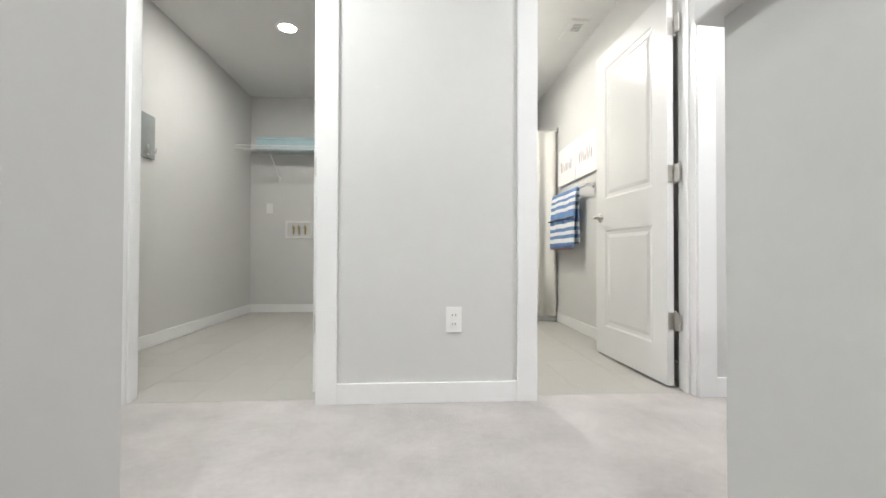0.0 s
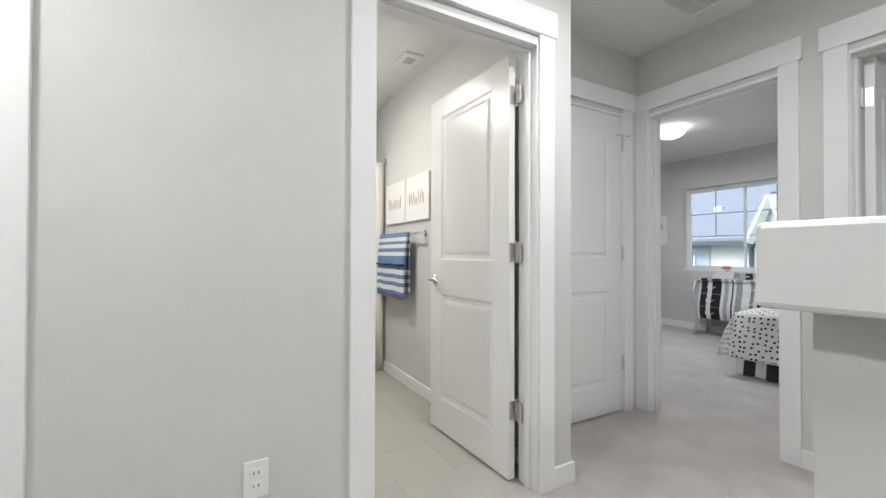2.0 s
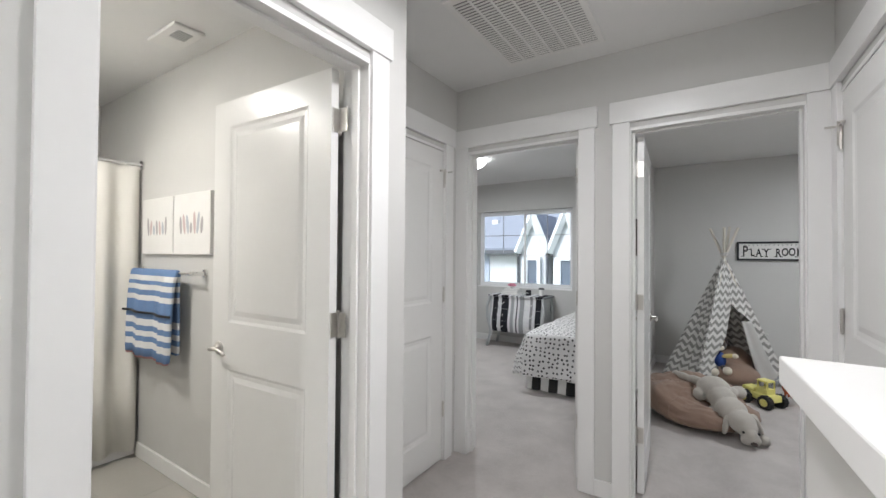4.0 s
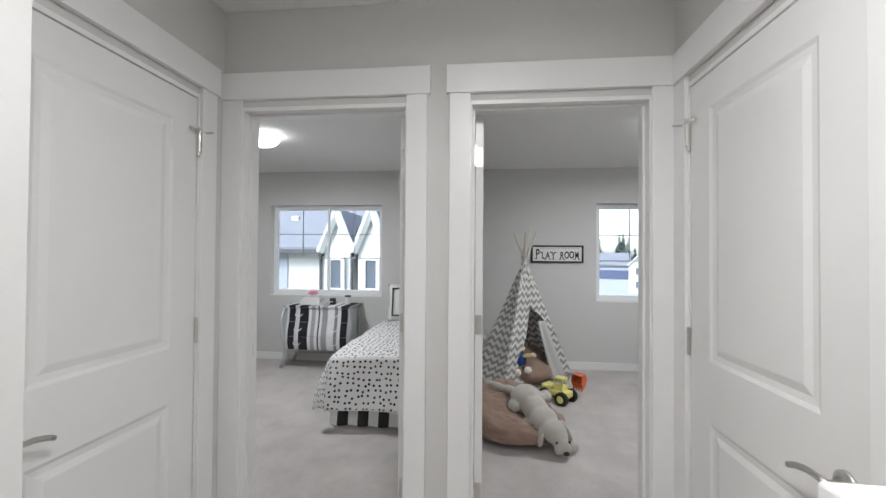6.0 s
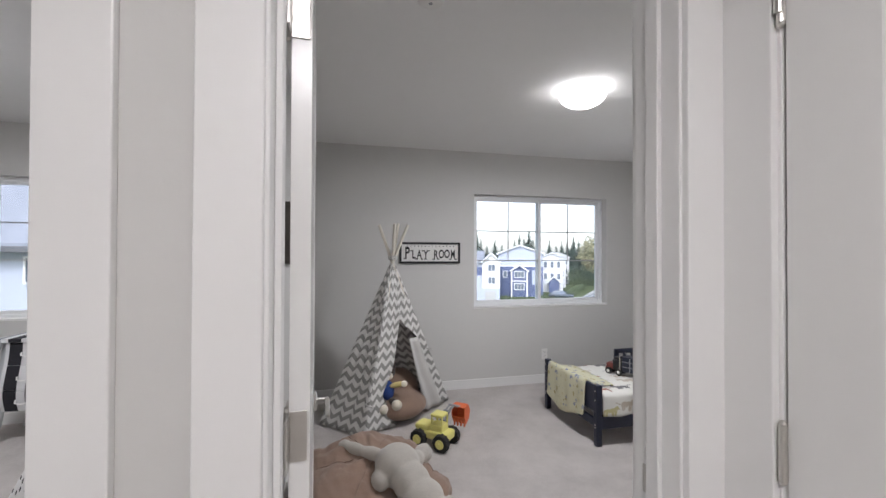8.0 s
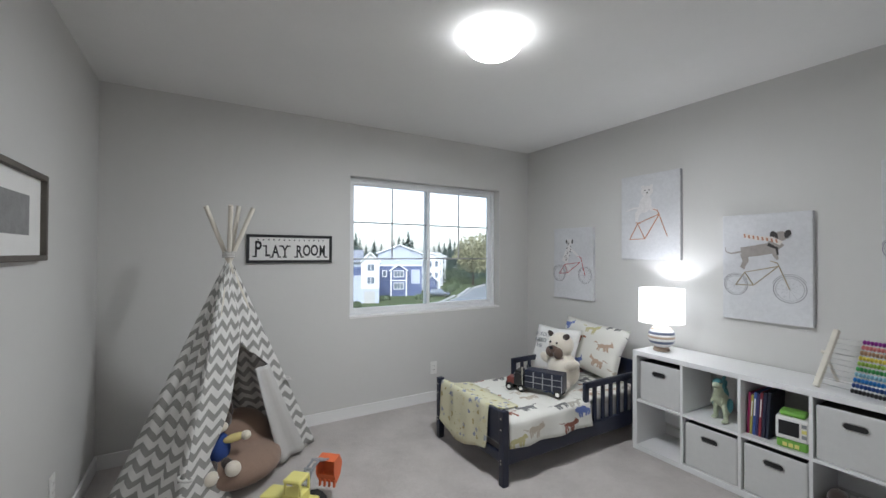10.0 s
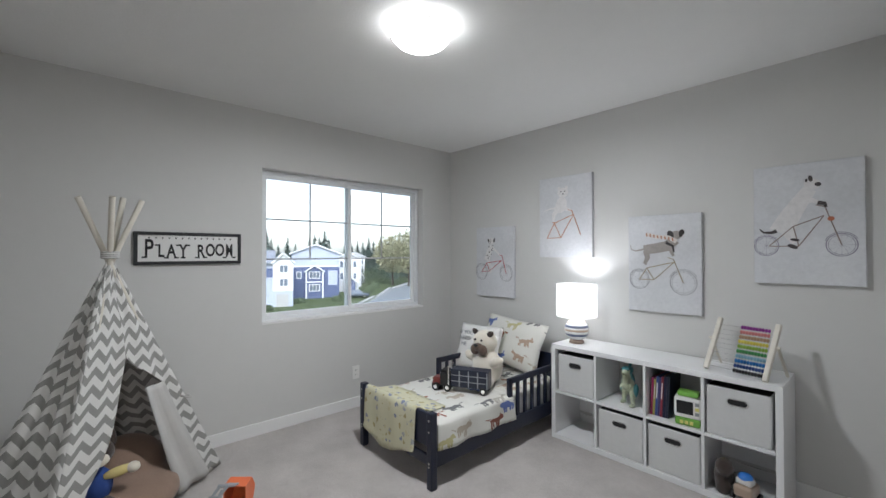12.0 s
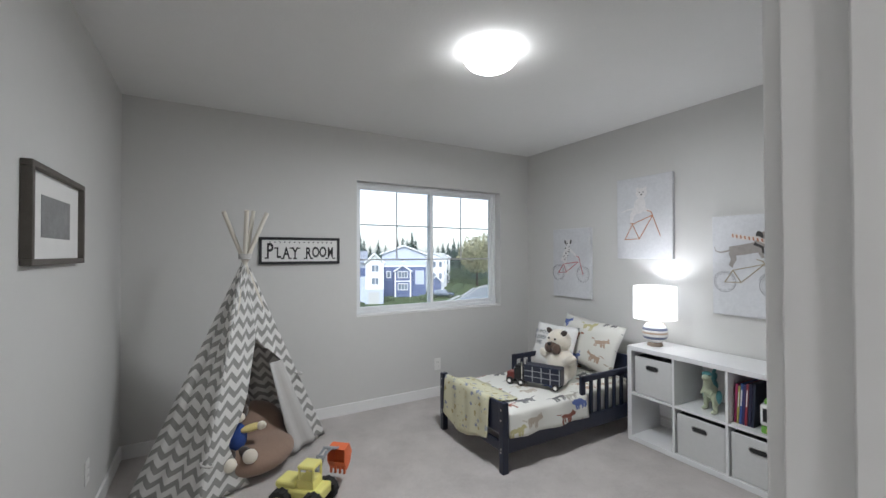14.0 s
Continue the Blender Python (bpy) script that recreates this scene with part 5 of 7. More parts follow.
for k, c in enumerate(CS):
    z = 0.03 + 0.029 * k
    bm = bmesh.new()
    rod(bm, (-0.145, 0, z), (0.145, 0, z), 0.0018, seg=8)
    wire = part("wire", bm, CHROME, ab)
    bm = bmesh.new()
    ball(bm, (0, 0, 0), 0.0068, 0.0115, 0.0115, u=12, v=8)
    bead_me = mesh_of("bead", bm, material("bead_paint", c, 0.35, vary=0.05), True)
    for i in range(10):
        bd_ = new("bead", bead_me)
        bd_.parent = wire
        bd_.matrix_basis = Matrix.Translation((-0.127 + 0.0145 * i + 0.002 * k, 0, z))
    bm = bmesh.new()
    rod(bm, (0.154, 0, z), (0.160, 0, z), 0.006, seg=10)
    part("wire_cap", bm, BLACK, wire)


# canvases with animals on bicycles
def flat(bm, pts, y=0.0):
    bm.faces.new([bm.verts.new((x, y, z)) for x, z in pts])


def blob(cx, cz, rx, rz, rot=0.0, n=22):
    c, s = math.cos(radians(rot)), math.sin(radians(rot))
    return [(cx + rx * math.cos(a) * c - rz * math.sin(a) * s, cz + rx * math.cos(a) * s + rz * math.sin(a) * c) for a in [i * 2 * math.pi / n for i in range(n)]]


def stroke(pts, w0, w1):
    """A ribbon along pts that narrows from w0 to w1."""
    left, right = [], []
    for i, p in enumerate(pts):
        a, b = pts[max(i - 1, 0)], pts[min(i + 1, len(pts) - 1)]
        d = math.hypot(b[0] - a[0], b[1] - a[1]) or 1.0
        n = (-(b[1] - a[1]) / d, (b[0] - a[0]) / d)
        w = (w0 + (w1 - w0) * i / (len(pts) - 1)) / 2
        left.append((p[0] + n[0] * w, p[1] + n[1] * w))
        right.append((p[0] - n[0] * w, p[1] - n[1] * w))
    return left + right[::-1]


def canvas(x0, x1, z0, z1, label, bike, wheels, frame_lines, figure, wheel_tone=(0.30, 0.30, 0.32)):
    """wheels: centre and radius; frame_lines: tubes of the bicycle; figure: (name, colour, outlines). All in metres from the middle, u to the viewer's right."""
    w, h = x1 - x0, z1 - z0
    c = thing("canvas_print", label, "painting", pose((x0 + x1) / 2, YS + 0.001, (z0 + z1) / 2), group="canvases over the shelf")
    part("canvas", B(-w / 2, 0, -h / 2, w / 2, 0.030, h / 2, bev=0.004), CANVAS, c)
    bmat = material("painted_bicycle", bike, 0.8, vary=0.15, scale=30)
    wmat = material("painted_wheel", wheel_tone, 0.8, vary=0.2, scale=30)
    for cu_, cv, r in wheels:
        turn_ = [i * math.pi / 20 for i in range(40)]
        bm = bmesh.new()
        tube(bm, [(-cu_ + r * math.cos(a), 0.0305, cv + r * math.sin(a)) for a in turn_], 0.0022, 6, closed=True)
        wheel = part("wheel", bm, wmat, c)
        bm = bmesh.new()
        tube(bm, [(-cu_ + r * 0.86 * math.cos(a), 0.0305, cv + r * 0.86 * math.sin(a)) for a in turn_], 0.0012, 6, closed=True)
        part("rim", bm, wmat, wheel)
        for i in range(6):
            a = i * math.pi / 6
            bm = bmesh.new()
            tube(bm, [(-cu_ + r * math.cos(a), 0.0303, cv + r * math.sin(a)), (-cu_ - r * math.cos(a), 0.0303, cv - r * math.sin(a))], 0.0004, 4)
            part("spoke", bm, wmat, wheel)
        bm = bmesh.new()
        tube(bm, [(-cu_ + r * 1.12 * math.cos(a), 0.0305, cv + r * 1.12 * math.sin(a)) for a in [0.35 + i * 2.3 / 14 for i in range(15)]], 0.0016, 6)
        part("mudguard", bm, wmat, wheel)
    bm = bmesh.new()
    for a, b in frame_lines:
        tube(bm, [(-a[0], 0.031, a[1]), (-b[0], 0.031, b[1])], 0.0030, 6)
    part("bicycle_frame", bm, bmat, c)
    lay = 0
    for nm, tone, shapes in figure:
        tint = material("painted_" + nm, tone, 0.85, vary=0.16, scale=40)
        for pts in shapes:
            bm = bmesh.new()
            flat(bm, [(-a, b) for a, b in pts], 0.0315 + 0.0003 * lay)
            lay += 1
            thick(part(nm, bm, tint, c, "plain painted shape"), 0.0003)
    return c


def bike_lines(rear, front, seat, crank, head, bar):
    return [(rear, crank), (rear, seat), (crank, seat), (seat, head), (crank, head), (bar, front), (bar, (bar[0] - 0.035, bar[1] + 0.012))]


WHITEF, DARKF, GREYF = (0.72, 0.70, 0.70), (0.05, 0.045, 0.045), (0.34, 0.31, 0.29)
rng = random.Random(11)
spots_ = [blob(-0.075 + 0.06 * t + rng.uniform(-0.03, 0.03), 0.03 + 0.18 * t + rng.uniform(-0.01, 0.01), rng.uniform(0.004, 0.008), rng.uniform(0.003, 0.006), 0, 8) for t in [i / 23 for i in range(24)]]
canvas(5.155, 5.625, 0.955, 1.625, "pale canvas painting of a spotted dog riding a red bicycle", (0.45, 0.04, 0.06),
       [(-0.162, -0.10, 0.075), (0.146, -0.108, 0.073)], bike_lines((-0.162, -0.10), (0.146, -0.108), (-0.095, -0.012), (-0.06, -0.09), (0.09, 0.012), (0.098, 0.055)),
       [("dog_body", WHITEF, [stroke([(-0.095, 0.01), (-0.075, 0.07), (-0.035, 0.16)], 0.075, 0.05), blob(-0.034, 0.20, 0.040, 0.030), stroke([(-0.03, 0.14), (0.03, 0.10), (0.08, 0.055)], 0.024, 0.016), stroke([(-0.085, 0.0), (-0.03, -0.05), (-0.045, -0.11)], 0.03, 0.016)]),
        ("dog_ears", DARKF, [blob(-0.070, 0.205, 0.010, 0.022, 15), blob(0.0, 0.205, 0.010, 0.022, -15)] + spots_)])
canvas(4.385, 4.870, 1.338, 2.010, "pale canvas painting of a white dog over an orange bicycle", (0.50, 0.19, 0.08), [],
       bike_lines((-0.166, -0.176), (0.146, -0.156), (-0.095, -0.05), (-0.034, -0.173), (0.085, 0.014), (0.070, 0.042)) + [((-0.115, -0.042), (-0.07, -0.048))],
       [("dog_body", WHITEF, [blob(-0.03, 0.10, 0.052, 0.068, -15), blob(-0.014, 0.20, 0.050, 0.042), stroke([(-0.01, 0.10), (0.02, 0.06), (0.065, 0.045)], 0.04, 0.022), stroke([(-0.06, 0.07), (-0.10, 0.02), (-0.105, -0.03)], 0.055, 0.022), stroke([(-0.06, 0.075), (-0.13, 0.075), (-0.20, 0.055)], 0.022, 0.006), blob(-0.048, 0.238, 0.014, 0.012), blob(0.022, 0.238, 0.014, 0.012)]),
        ("dog_face", DARKF, [blob(-0.030, 0.208, 0.005, 0.005), blob(0.004, 0.208, 0.005, 0.005), blob(-0.012, 0.188, 0.008, 0.006)])])
canvas(3.638, 4.105, 0.962, 1.635, "grey canvas painting of a scarfed hound on a bicycle", (0.36, 0.30, 0.20),
       [(-0.156, -0.114, 0.066), (0.126, -0.125, 0.080)], bike_lines((-0.156, -0.114), (0.126, -0.125), (-0.106, -0.032), (-0.058, -0.112), (0.072, 0.011), (0.067, 0.03)),
       [("hound_body", GREYF, [stroke([(-0.125, 0.095), (-0.05, 0.105), (0.03, 0.12), (0.075, 0.165)], 0.065, 0.075), stroke([(-0.11, 0.09), (-0.10, 0.04), (-0.118, 0.0), (-0.105, -0.008)], 0.045, 0.014), stroke([(0.055, 0.12), (0.055, 0.08), (0.068, 0.052)], 0.035, 0.015), stroke([(-0.125, 0.10), (-0.18, 0.088), (-0.212, 0.100), (-0.218, 0.13)], 0.012, 0.004), blob(0.080, 0.192, 0.040, 0.030, 10)]),
        ("hound_ears", DARKF, [blob(0.050, 0.196, 0.020, 0.030, 15), blob(0.118, 0.208, 0.016, 0.022, -20), blob(0.113, 0.188, 0.010, 0.008), stroke([(0.02, 0.145), (0.065, 0.12), (0.07, 0.08)], 0.02, 0.01)]),
        ("scarf", (0.68, 0.64, 0.60), [stroke([(-0.11, 0.205), (-0.04, 0.185), (0.04, 0.178), (0.088, 0.150)], 0.026, 0.028)]),
        ("scarf_stripes", (0.46, 0.22, 0.15), [stroke([(-0.105 + 0.024 * i, 0.212 - 0.0052 * i), (-0.101 + 0.024 * i, 0.190 - 0.0052 * i)], 0.009, 0.009) for i in range(8)])])
canvas(2.905, 3.366, 1.195, 1.868, "grey canvas painting of a white cat riding a bicycle", (0.30, 0.24, 0.22),
       [(-0.172, -0.120, 0.056), (0.141, -0.118, 0.060)], bike_lines((-0.160, -0.122), (0.141, -0.118), (-0.052, -0.012), (-0.030, -0.124), (0.074, 0.040), (0.078, 0.088)),
       [("cat_body", WHITEF, [stroke([(-0.105, -0.045), (-0.075, 0.03), (-0.03, 0.11), (0.018, 0.19)], 0.115, 0.060), blob(0.028, 0.214, 0.034, 0.030, -10), stroke([(-0.01, 0.13), (0.03, 0.125), (0.058, 0.11)], 0.034, 0.018), stroke([(-0.085, -0.03), (-0.06, -0.08), (-0.045, -0.105)], 0.055, 0.022)]),
        ("cat_points", (0.07, 0.06, 0.06), [stroke([(-0.125, -0.035), (-0.15, -0.045), (-0.185, -0.042), (-0.203, -0.022)], 0.022, 0.006), blob(0.022, 0.246, 0.009, 0.017, 10), blob(0.052, 0.212, 0.014, 0.011, -15), stroke([(0.05, 0.112), (0.078, 0.105), (0.082, 0.085)], 0.022, 0.014), blob(-0.045, -0.088, 0.020, 0.008, -10), blob(-0.055, -0.125, 0.024, 0.011, -25), blob(0.005, 0.237, 0.005, 0.010)]),
        ("bicycle_lamp", (0.50, 0.18, 0.10), [blob(0.102, 0.022, 0.014, 0.012)])], (0.27, 0.25, 0.33))

# sign
sg = thing("wall_sign", "white framed sign reading PLAY ROOM in black letters", "sign", pose(XE - 0.001, 0.199, 1.408, 0, 0, -90))
W, Hs = 0.63, 0.215
part("board", B(-W / 2 + 0.012, -0.012, -Hs / 2 + 0.012, W / 2 - 0.012, -0.002, Hs / 2 - 0.012), PAPER, sg)
for a in ((-W / 2, -Hs / 2, W / 2, -Hs / 2 + 0.021), (-W / 2, Hs / 2 - 0.021, W / 2, Hs / 2), (-W / 2, -Hs / 2 + 0.021, -W / 2 + 0.021, Hs / 2 - 0.021), (W / 2 - 0.021, -Hs / 2 + 0.021, W / 2, Hs / 2 - 0.021)):
    part("frame", B(a[0], -0.022, a[1], a[2], 0.0, a[3], bev=0.002), BLACK, sg)
SERIF = (("P", 0.160, -0.236, -0.004, ((-0.022, -0.058, 0.030),)), ("L", 0.118, -0.170, -0.020, ((-0.020, 0.021, 0.028),)), ("A", 0.118, -0.113, -0.020, ((-0.028, -0.0625, 0.026), (0.028, -0.0625, 0.026))),
         ("Y", 0.118, -0.046, -0.020, ((0.0, -0.0625, 0.030), (-0.028, 0.021, 0.026), (0.028, 0.021, 0.026))), ("R", 0.118, 0.058, -0.020, ((-0.021, -0.0625, 0.028), (0.026, -0.0625, 0.026))), ("O", 0.118, 0.117, -0.016, ()), ("O", 0.118, 0.176, -0.014, ()),
         ("M", 0.124, 0.238, -0.018, ((-0.030, -0.063, 0.024), (0.030, -0.063, 0.024))))
for tx, sz, x, z, feet in SERIF:
    lt = lettering(tx, sz, INK, sg, pose(x, -0.0132, z, 90, 0, 0) @ Matrix.Diagonal((0.50 if tx == "M" else 0.62, 1, 1, 1)), 0.0008)
    lt.data.offset = 0.0028
    for fx, fz, fw_ in feet:
        part("serif", B(x + fx - fw_ / 2, -0.0140, fz - 0.005, x + fx + fw_ / 2, -0.0122, fz + 0.005), INK, sg)
for k in range(14):
    bm = bmesh.new()
    x = -0.235 + 0.037 * k
    bm.faces.new([bm.verts.new(p) for p in ((x - 0.007, -0.0128, 0.072), (x + 0.007, -0.0128, 0.072), (x, -0.0128, 0.060))])
    thick(part("bunting", bm, INK, sg), 0.0008)

# framed photograph on the partition
fp = thing("framed_photograph", "grey photograph in a weathered wooden frame with a white mat", "picture frame", pose(4.67, YP0 - 0.001, 1.515, 0, 0, 0))
fw, fh = 0.62, 0.345
for a in ((-fw / 2, -fh / 2, fw / 2, -fh / 2 + 0.022), (-fw / 2, fh / 2 - 0.022, fw / 2, fh / 2), (-fw / 2, -fh / 2 + 0.022, -fw / 2 + 0.022, fh / 2 - 0.022), (fw / 2 - 0.022, -fh / 2 + 0.022, fw / 2, fh / 2 - 0.022)):
    part("frame", B(a[0], -0.032, a[1], a[2], 0.0, a[3], bev=0.003), FRAMEW, fp)
part("mat", B(-fw / 2 + 0.02, -0.012, -fh / 2 + 0.02, fw / 2 - 0.02, -0.004, fh / 2 - 0.02), PAPER, fp)
part("print", B(-0.165, -0.0135, -0.075, 0.165, -0.0125, 0.075), PHOTO, fp)

# television on the wall beside the door
tv = thing("television", "black flat television mounted on the wall beside the door", "television", pose(EW1, -0.35, 1.585))
part("housing", B(0.018, -0.50, -0.285, 0.062, 0.50, 0.285, bev=0.004), BLACK, tv)
part("screen", B(0.062, -0.488, -0.268, 0.0635, 0.488, 0.275), TVS, tv)
part("bracket", B(0.0, -0.15, -0.12, 0.018, 0.15, 0.12), BLACK, tv)


# small wall and ceiling fixtures
def outlet(m, label="white duplex wall outlet"):
    o = thing("wall_outlet", label, "outlet", m, group="wall outlets")
    part("plate", B(-0.036, -0.006, -0.058, 0.036, 0.0, 0.058, bev=0.003), PLASTIC, o)
    for z in (-0.02, 0.02):
        sk = part("socket", B(-0.017, -0.0085, z - 0.014, 0.017, -0.006, z + 0.014, bev=0.001), PLASTIC, o)
        for x in (-0.007, 0.007):
            part("slot", B(x - 0.0012, -0.0088, z - 0.004, x + 0.0012, -0.0084, z + 0.006), DARK, sk)
    return o


outlet(pose(0.139, NY0 - 0.0005, 0.372))
outlet(pose(XE - 0.0005, -1.078, 0.31, 0, 0, -90))
outlet(pose(5.20, YP0 - 0.0005, 0.31))


def smoke_alarm(x, y):
    s = thing("smoke_alarm", "white round smoke alarm on the ceiling", "smoke alarm", pose(x, y, H), group="smoke alarms")
    bm = bmesh.new()
    lathe(bm, [(0.0, 0.0), (0.068, 0.0), (0.068, -0.012), (0.060, -0.020), (0.0, -0.020)], 36)
    part("base", bm, PLASTIC, s, smooth=False)
    bm = bmesh.new()
    lathe(bm, [(0.056, -0.020), (0.055, -0.036), (0.045, -0.044), (0.0, -0.046)], 36)
    part("cover", bm, PLASTIC, s, smooth=True)
    bm = bmesh.new()
    lathe(bm, [(0.008, -0.046), (0.008, -0.048), (0.0, -0.048)], 12)
    part("button", bm, GREYP, s)


smoke_alarm(3.60, 0.702)
smoke_alarm(3.59, 1.867)

# ---- landing, laundry and bathroom ----
gr = thing("return_air_grille", "white steel return air grille in the landing ceiling", "vent", pose(2.09, 1.515, H))
for a in ((-0.365, -0.275, 0.365, -0.245), (-0.365, 0.245, 0.365, 0.275), (-0.365, -0.245, -0.335, 0.245), (0.335, -0.245, 0.365, 0.245)):
    part("frame", B(a[0], a[1], -0.010, a[2], a[3], 0.0, bev=0.003), PLASTIC, gr)
# Dark sheet behind the slats; the shade of the duct is its colour.
part("backing", B(-0.335, -0.245, -0.0015, 0.335, 0.245, 0.0), material("vent_shade_paint", (0.16, 0.16, 0.16), 0.9), gr)
for k in range(1, 6):
    y = -0.245 + 0.49 * k / 6
    part("divider", B(-0.335, y - 0.004, -0.009, 0.335, y + 0.004, -0.002), PLASTIC, gr)
for k in range(31):
    x = -0.330 + 0.66 * k / 30
    bm = bmesh.new()
    box(bm, -0.0045, -0.245, -0.0007, 0.0045, 0.245, 0.0007, m=pose(x, 0, -0.0055, 0, 28, 0))
    part("slat", bm, PLASTIC, gr)

WIRE = material("white_coated_wire", (0.78, 0.78, 0.77), 0.35, vary=0.02)
ws = thing("wire_shelf", "white coated wire shelf on the laundry wall", "shelf")
for y, z in ((4.30, 1.80), (4.30, 1.765), (4.50, 1.80), (4.715, 1.80)):
    bm = bmesh.new()
    rod(bm, (-1.93, y, z), (0.02, y, z), 0.004, seg=8)
    part("long_wire", bm, WIRE, ws)
bm = bmesh.new()
for k in range(76):
    x = -1.92 + 1.93 * k / 75
    rod(bm, (x, 4.30, 1.803), (x, 4.715, 1.803), 0.0018, seg=5)
    rod(bm, (x, 4.30, 1.803), (x, 4.30, 1.765), 0.0018, seg=5)
tagged(part("cross_wires", bm, WIRE, ws), kind="stuff")
for x in (-1.60, -0.9, -0.2):
    bm = bmesh.new()
    tube(bm, [(x, 4.31, 1.79), (x, 4.715, 1.52)], 0.006, 8)
    box(bm, x - 0.012, 4.705, 1.48, x + 0.012, 4.72, 1.55, bev=0.003)
    part("brace", bm, WIRE, ws)
sb = thing("storage_box", "pale blue cardboard box on the wire shelf", "box", pose(-1.42, 4.58, 1.806))
PALEB = material("pale_blue_card", (0.42, 0.56, 0.60), 0.7, vary=0.05)
part("body", B(-0.35, -0.11, 0, 0.35, 0.11, 0.10, bev=0.004), PALEB, sb)
part("lid", B(-0.355, -0.115, 0.10, 0.355, 0.115, 0.13, bev=0.004), PALEB, sb)
wb = thing("washer_outlet_box", "white recessed washer outlet box with brass valves", "outlet box", pose(-1.38, 4.72, 0.945))
for a in ((-0.155, -0.10, 0.155, -0.08), (-0.155, 0.08, 0.155, 0.10), (-0.155, -0.08, -0.13, 0.08), (0.13, -0.08, 0.155, 0.08)):
    part("rim", B(a[0], -0.012, a[1], a[2], 0.0, a[3], bev=0.003), PLASTIC, wb)
# Flat plate, not a cavity; the shade of the recess is its grey.
part("recess", B(-0.13, -0.002, -0.08, 0.13, 0.0, 0.08), LINEN, wb, "flat grey back with the recess's shade put in its colour")
BRASS = material("dull_brass", (0.45, 0.35, 0.18), 0.4, metal=1.0, vary=0.1)
for x in (-0.06, 0.0, 0.07):
    bm = bmesh.new()
    rod(bm, (x, -0.018, -0.055), (x, -0.018, 0.02), 0.010, seg=12)
    rod(bm, (x, -0.03, 0.02), (x, -0.006, 0.02), 0.014, seg=12)
    rod(bm, (x, -0.036, 0.005), (x, -0.036, 0.05), 0.006, seg=8)
    part("valve", bm, BRASS, wb, "brass valve")


def switch_plate(m):
    s = thing("light_switch", "white rocker light switch plate on the wall", "switch", m)
    part("plate", B(-0.036, -0.006, -0.058, 0.036, 0, 0.058, bev=0.003), PLASTIC, s)
    part("rocker", B(-0.016, -0.010, -0.032, 0.016, -0.006, 0.032, bev=0.002), PLASTIC, s)


switch_plate(pose(-1.715, 4.7195, 1.185))
hb = thing("coat_hook_board", "grey wooden board with metal coat hooks", "coat hooks", pose(-1.93, 2.72, 1.49))
part("board", B(0, -0.28, -0.155, 0.018, 0.28, 0.155, bev=0.003), material("grey_stained_wood", (0.25, 0.27, 0.26), 0.6, vary=0.18, scale=12, bump=0.2), hb)
for y in (-0.2, 0.0, 0.2):
    bm = bmesh.new()
    tube(bm, [(0.018, y, -0.07), (0.03, y, -0.12), (0.055, y, -0.135), (0.075, y, -0.115), (0.078, y, -0.09)], 0.005, 8)
    box(bm, 0.016, y - 0.014, -0.135, 0.022, y + 0.014, -0.06, bev=0.002)
    part("hook", bm, STEEL, hb, "dark metal double hook")
solid("strike_plate", B(LAU[0], NY0 + 0.055, 0.925, LAU[0] + 0.002, NY0 + 0.085, 0.985), STEEL, "satin nickel strike plate on the door jamb", "strike plate", "structure")
solid("strike_plate", B(EW0 + 0.06, PLAY[0], 0.915, EW0 + 0.092, PLAY[0] + 0.002, 0.972), STEEL, "satin nickel strike plate on the door jamb", "strike plate", "structure")
solid("strike_plate", B(EW0 + 0.06, BED[1] - 0.002, 0.915, EW0 + 0.092, BED[1], 0.972), STEEL, "satin nickel strike plate on the door jamb", "strike plate", "structure")

# bathroom
BWX = 1.385
pics = (3.03, 3.46)
for k, y in enumerate(pics):
    cp = thing("canvas_print", "small white canvas print of painted bottles over the towel", "painting", pose(BWX - 0.001, y + 0.21, 1.505, 0, 0, -90), group="bathroom canvases")
    part("canvas", B(-0.208, -0.022, -0.175, 0.208, 0.0, 0.175, bev=0.003), PAPER, cp)
    rng = random.Random(5 + k)
    for i in range(7):
        bm = bmesh.new()
        hh = rng.uniform(0.05, 0.11)
        flat(bm, blob(-0.12 + 0.04 * i, -0.05 + hh * 0.5, 0.014, hh * 0.6, rng.uniform(-12, 12)), -0.0225)
        thick(part("painted_shape", bm, (material("muted_grey", (0.42, 0.40, 0.40), 0.8), material("muted_rose", (0.58, 0.46, 0.45), 0.8), material("muted_blue", (0.46, 0.48, 0.52), 0.8))[i % 3], cp), 0.0005)
tb = thing("towel_bar", "chrome towel bar on the bathroom wall", "towel bar", pose(BWX, 3.50, 1.225))
bm = bmesh.new()
rod(bm, (-0.07, -0.40, 0), (-0.07, 0.40, 0), 0.009, seg=16)
part("bar", bm, CHROME, tb, smooth=False)
for y in (-0.39, 0.39):
    bm = bmesh.new()
    rod(bm, (0, y, 0), (-0.012, y, 0), 0.024, seg=20)
    rod(bm, (-0.012, y, 0), (-0.075, y, 0), 0.012, seg=16)
    part("post", bm, CHROME, tb)


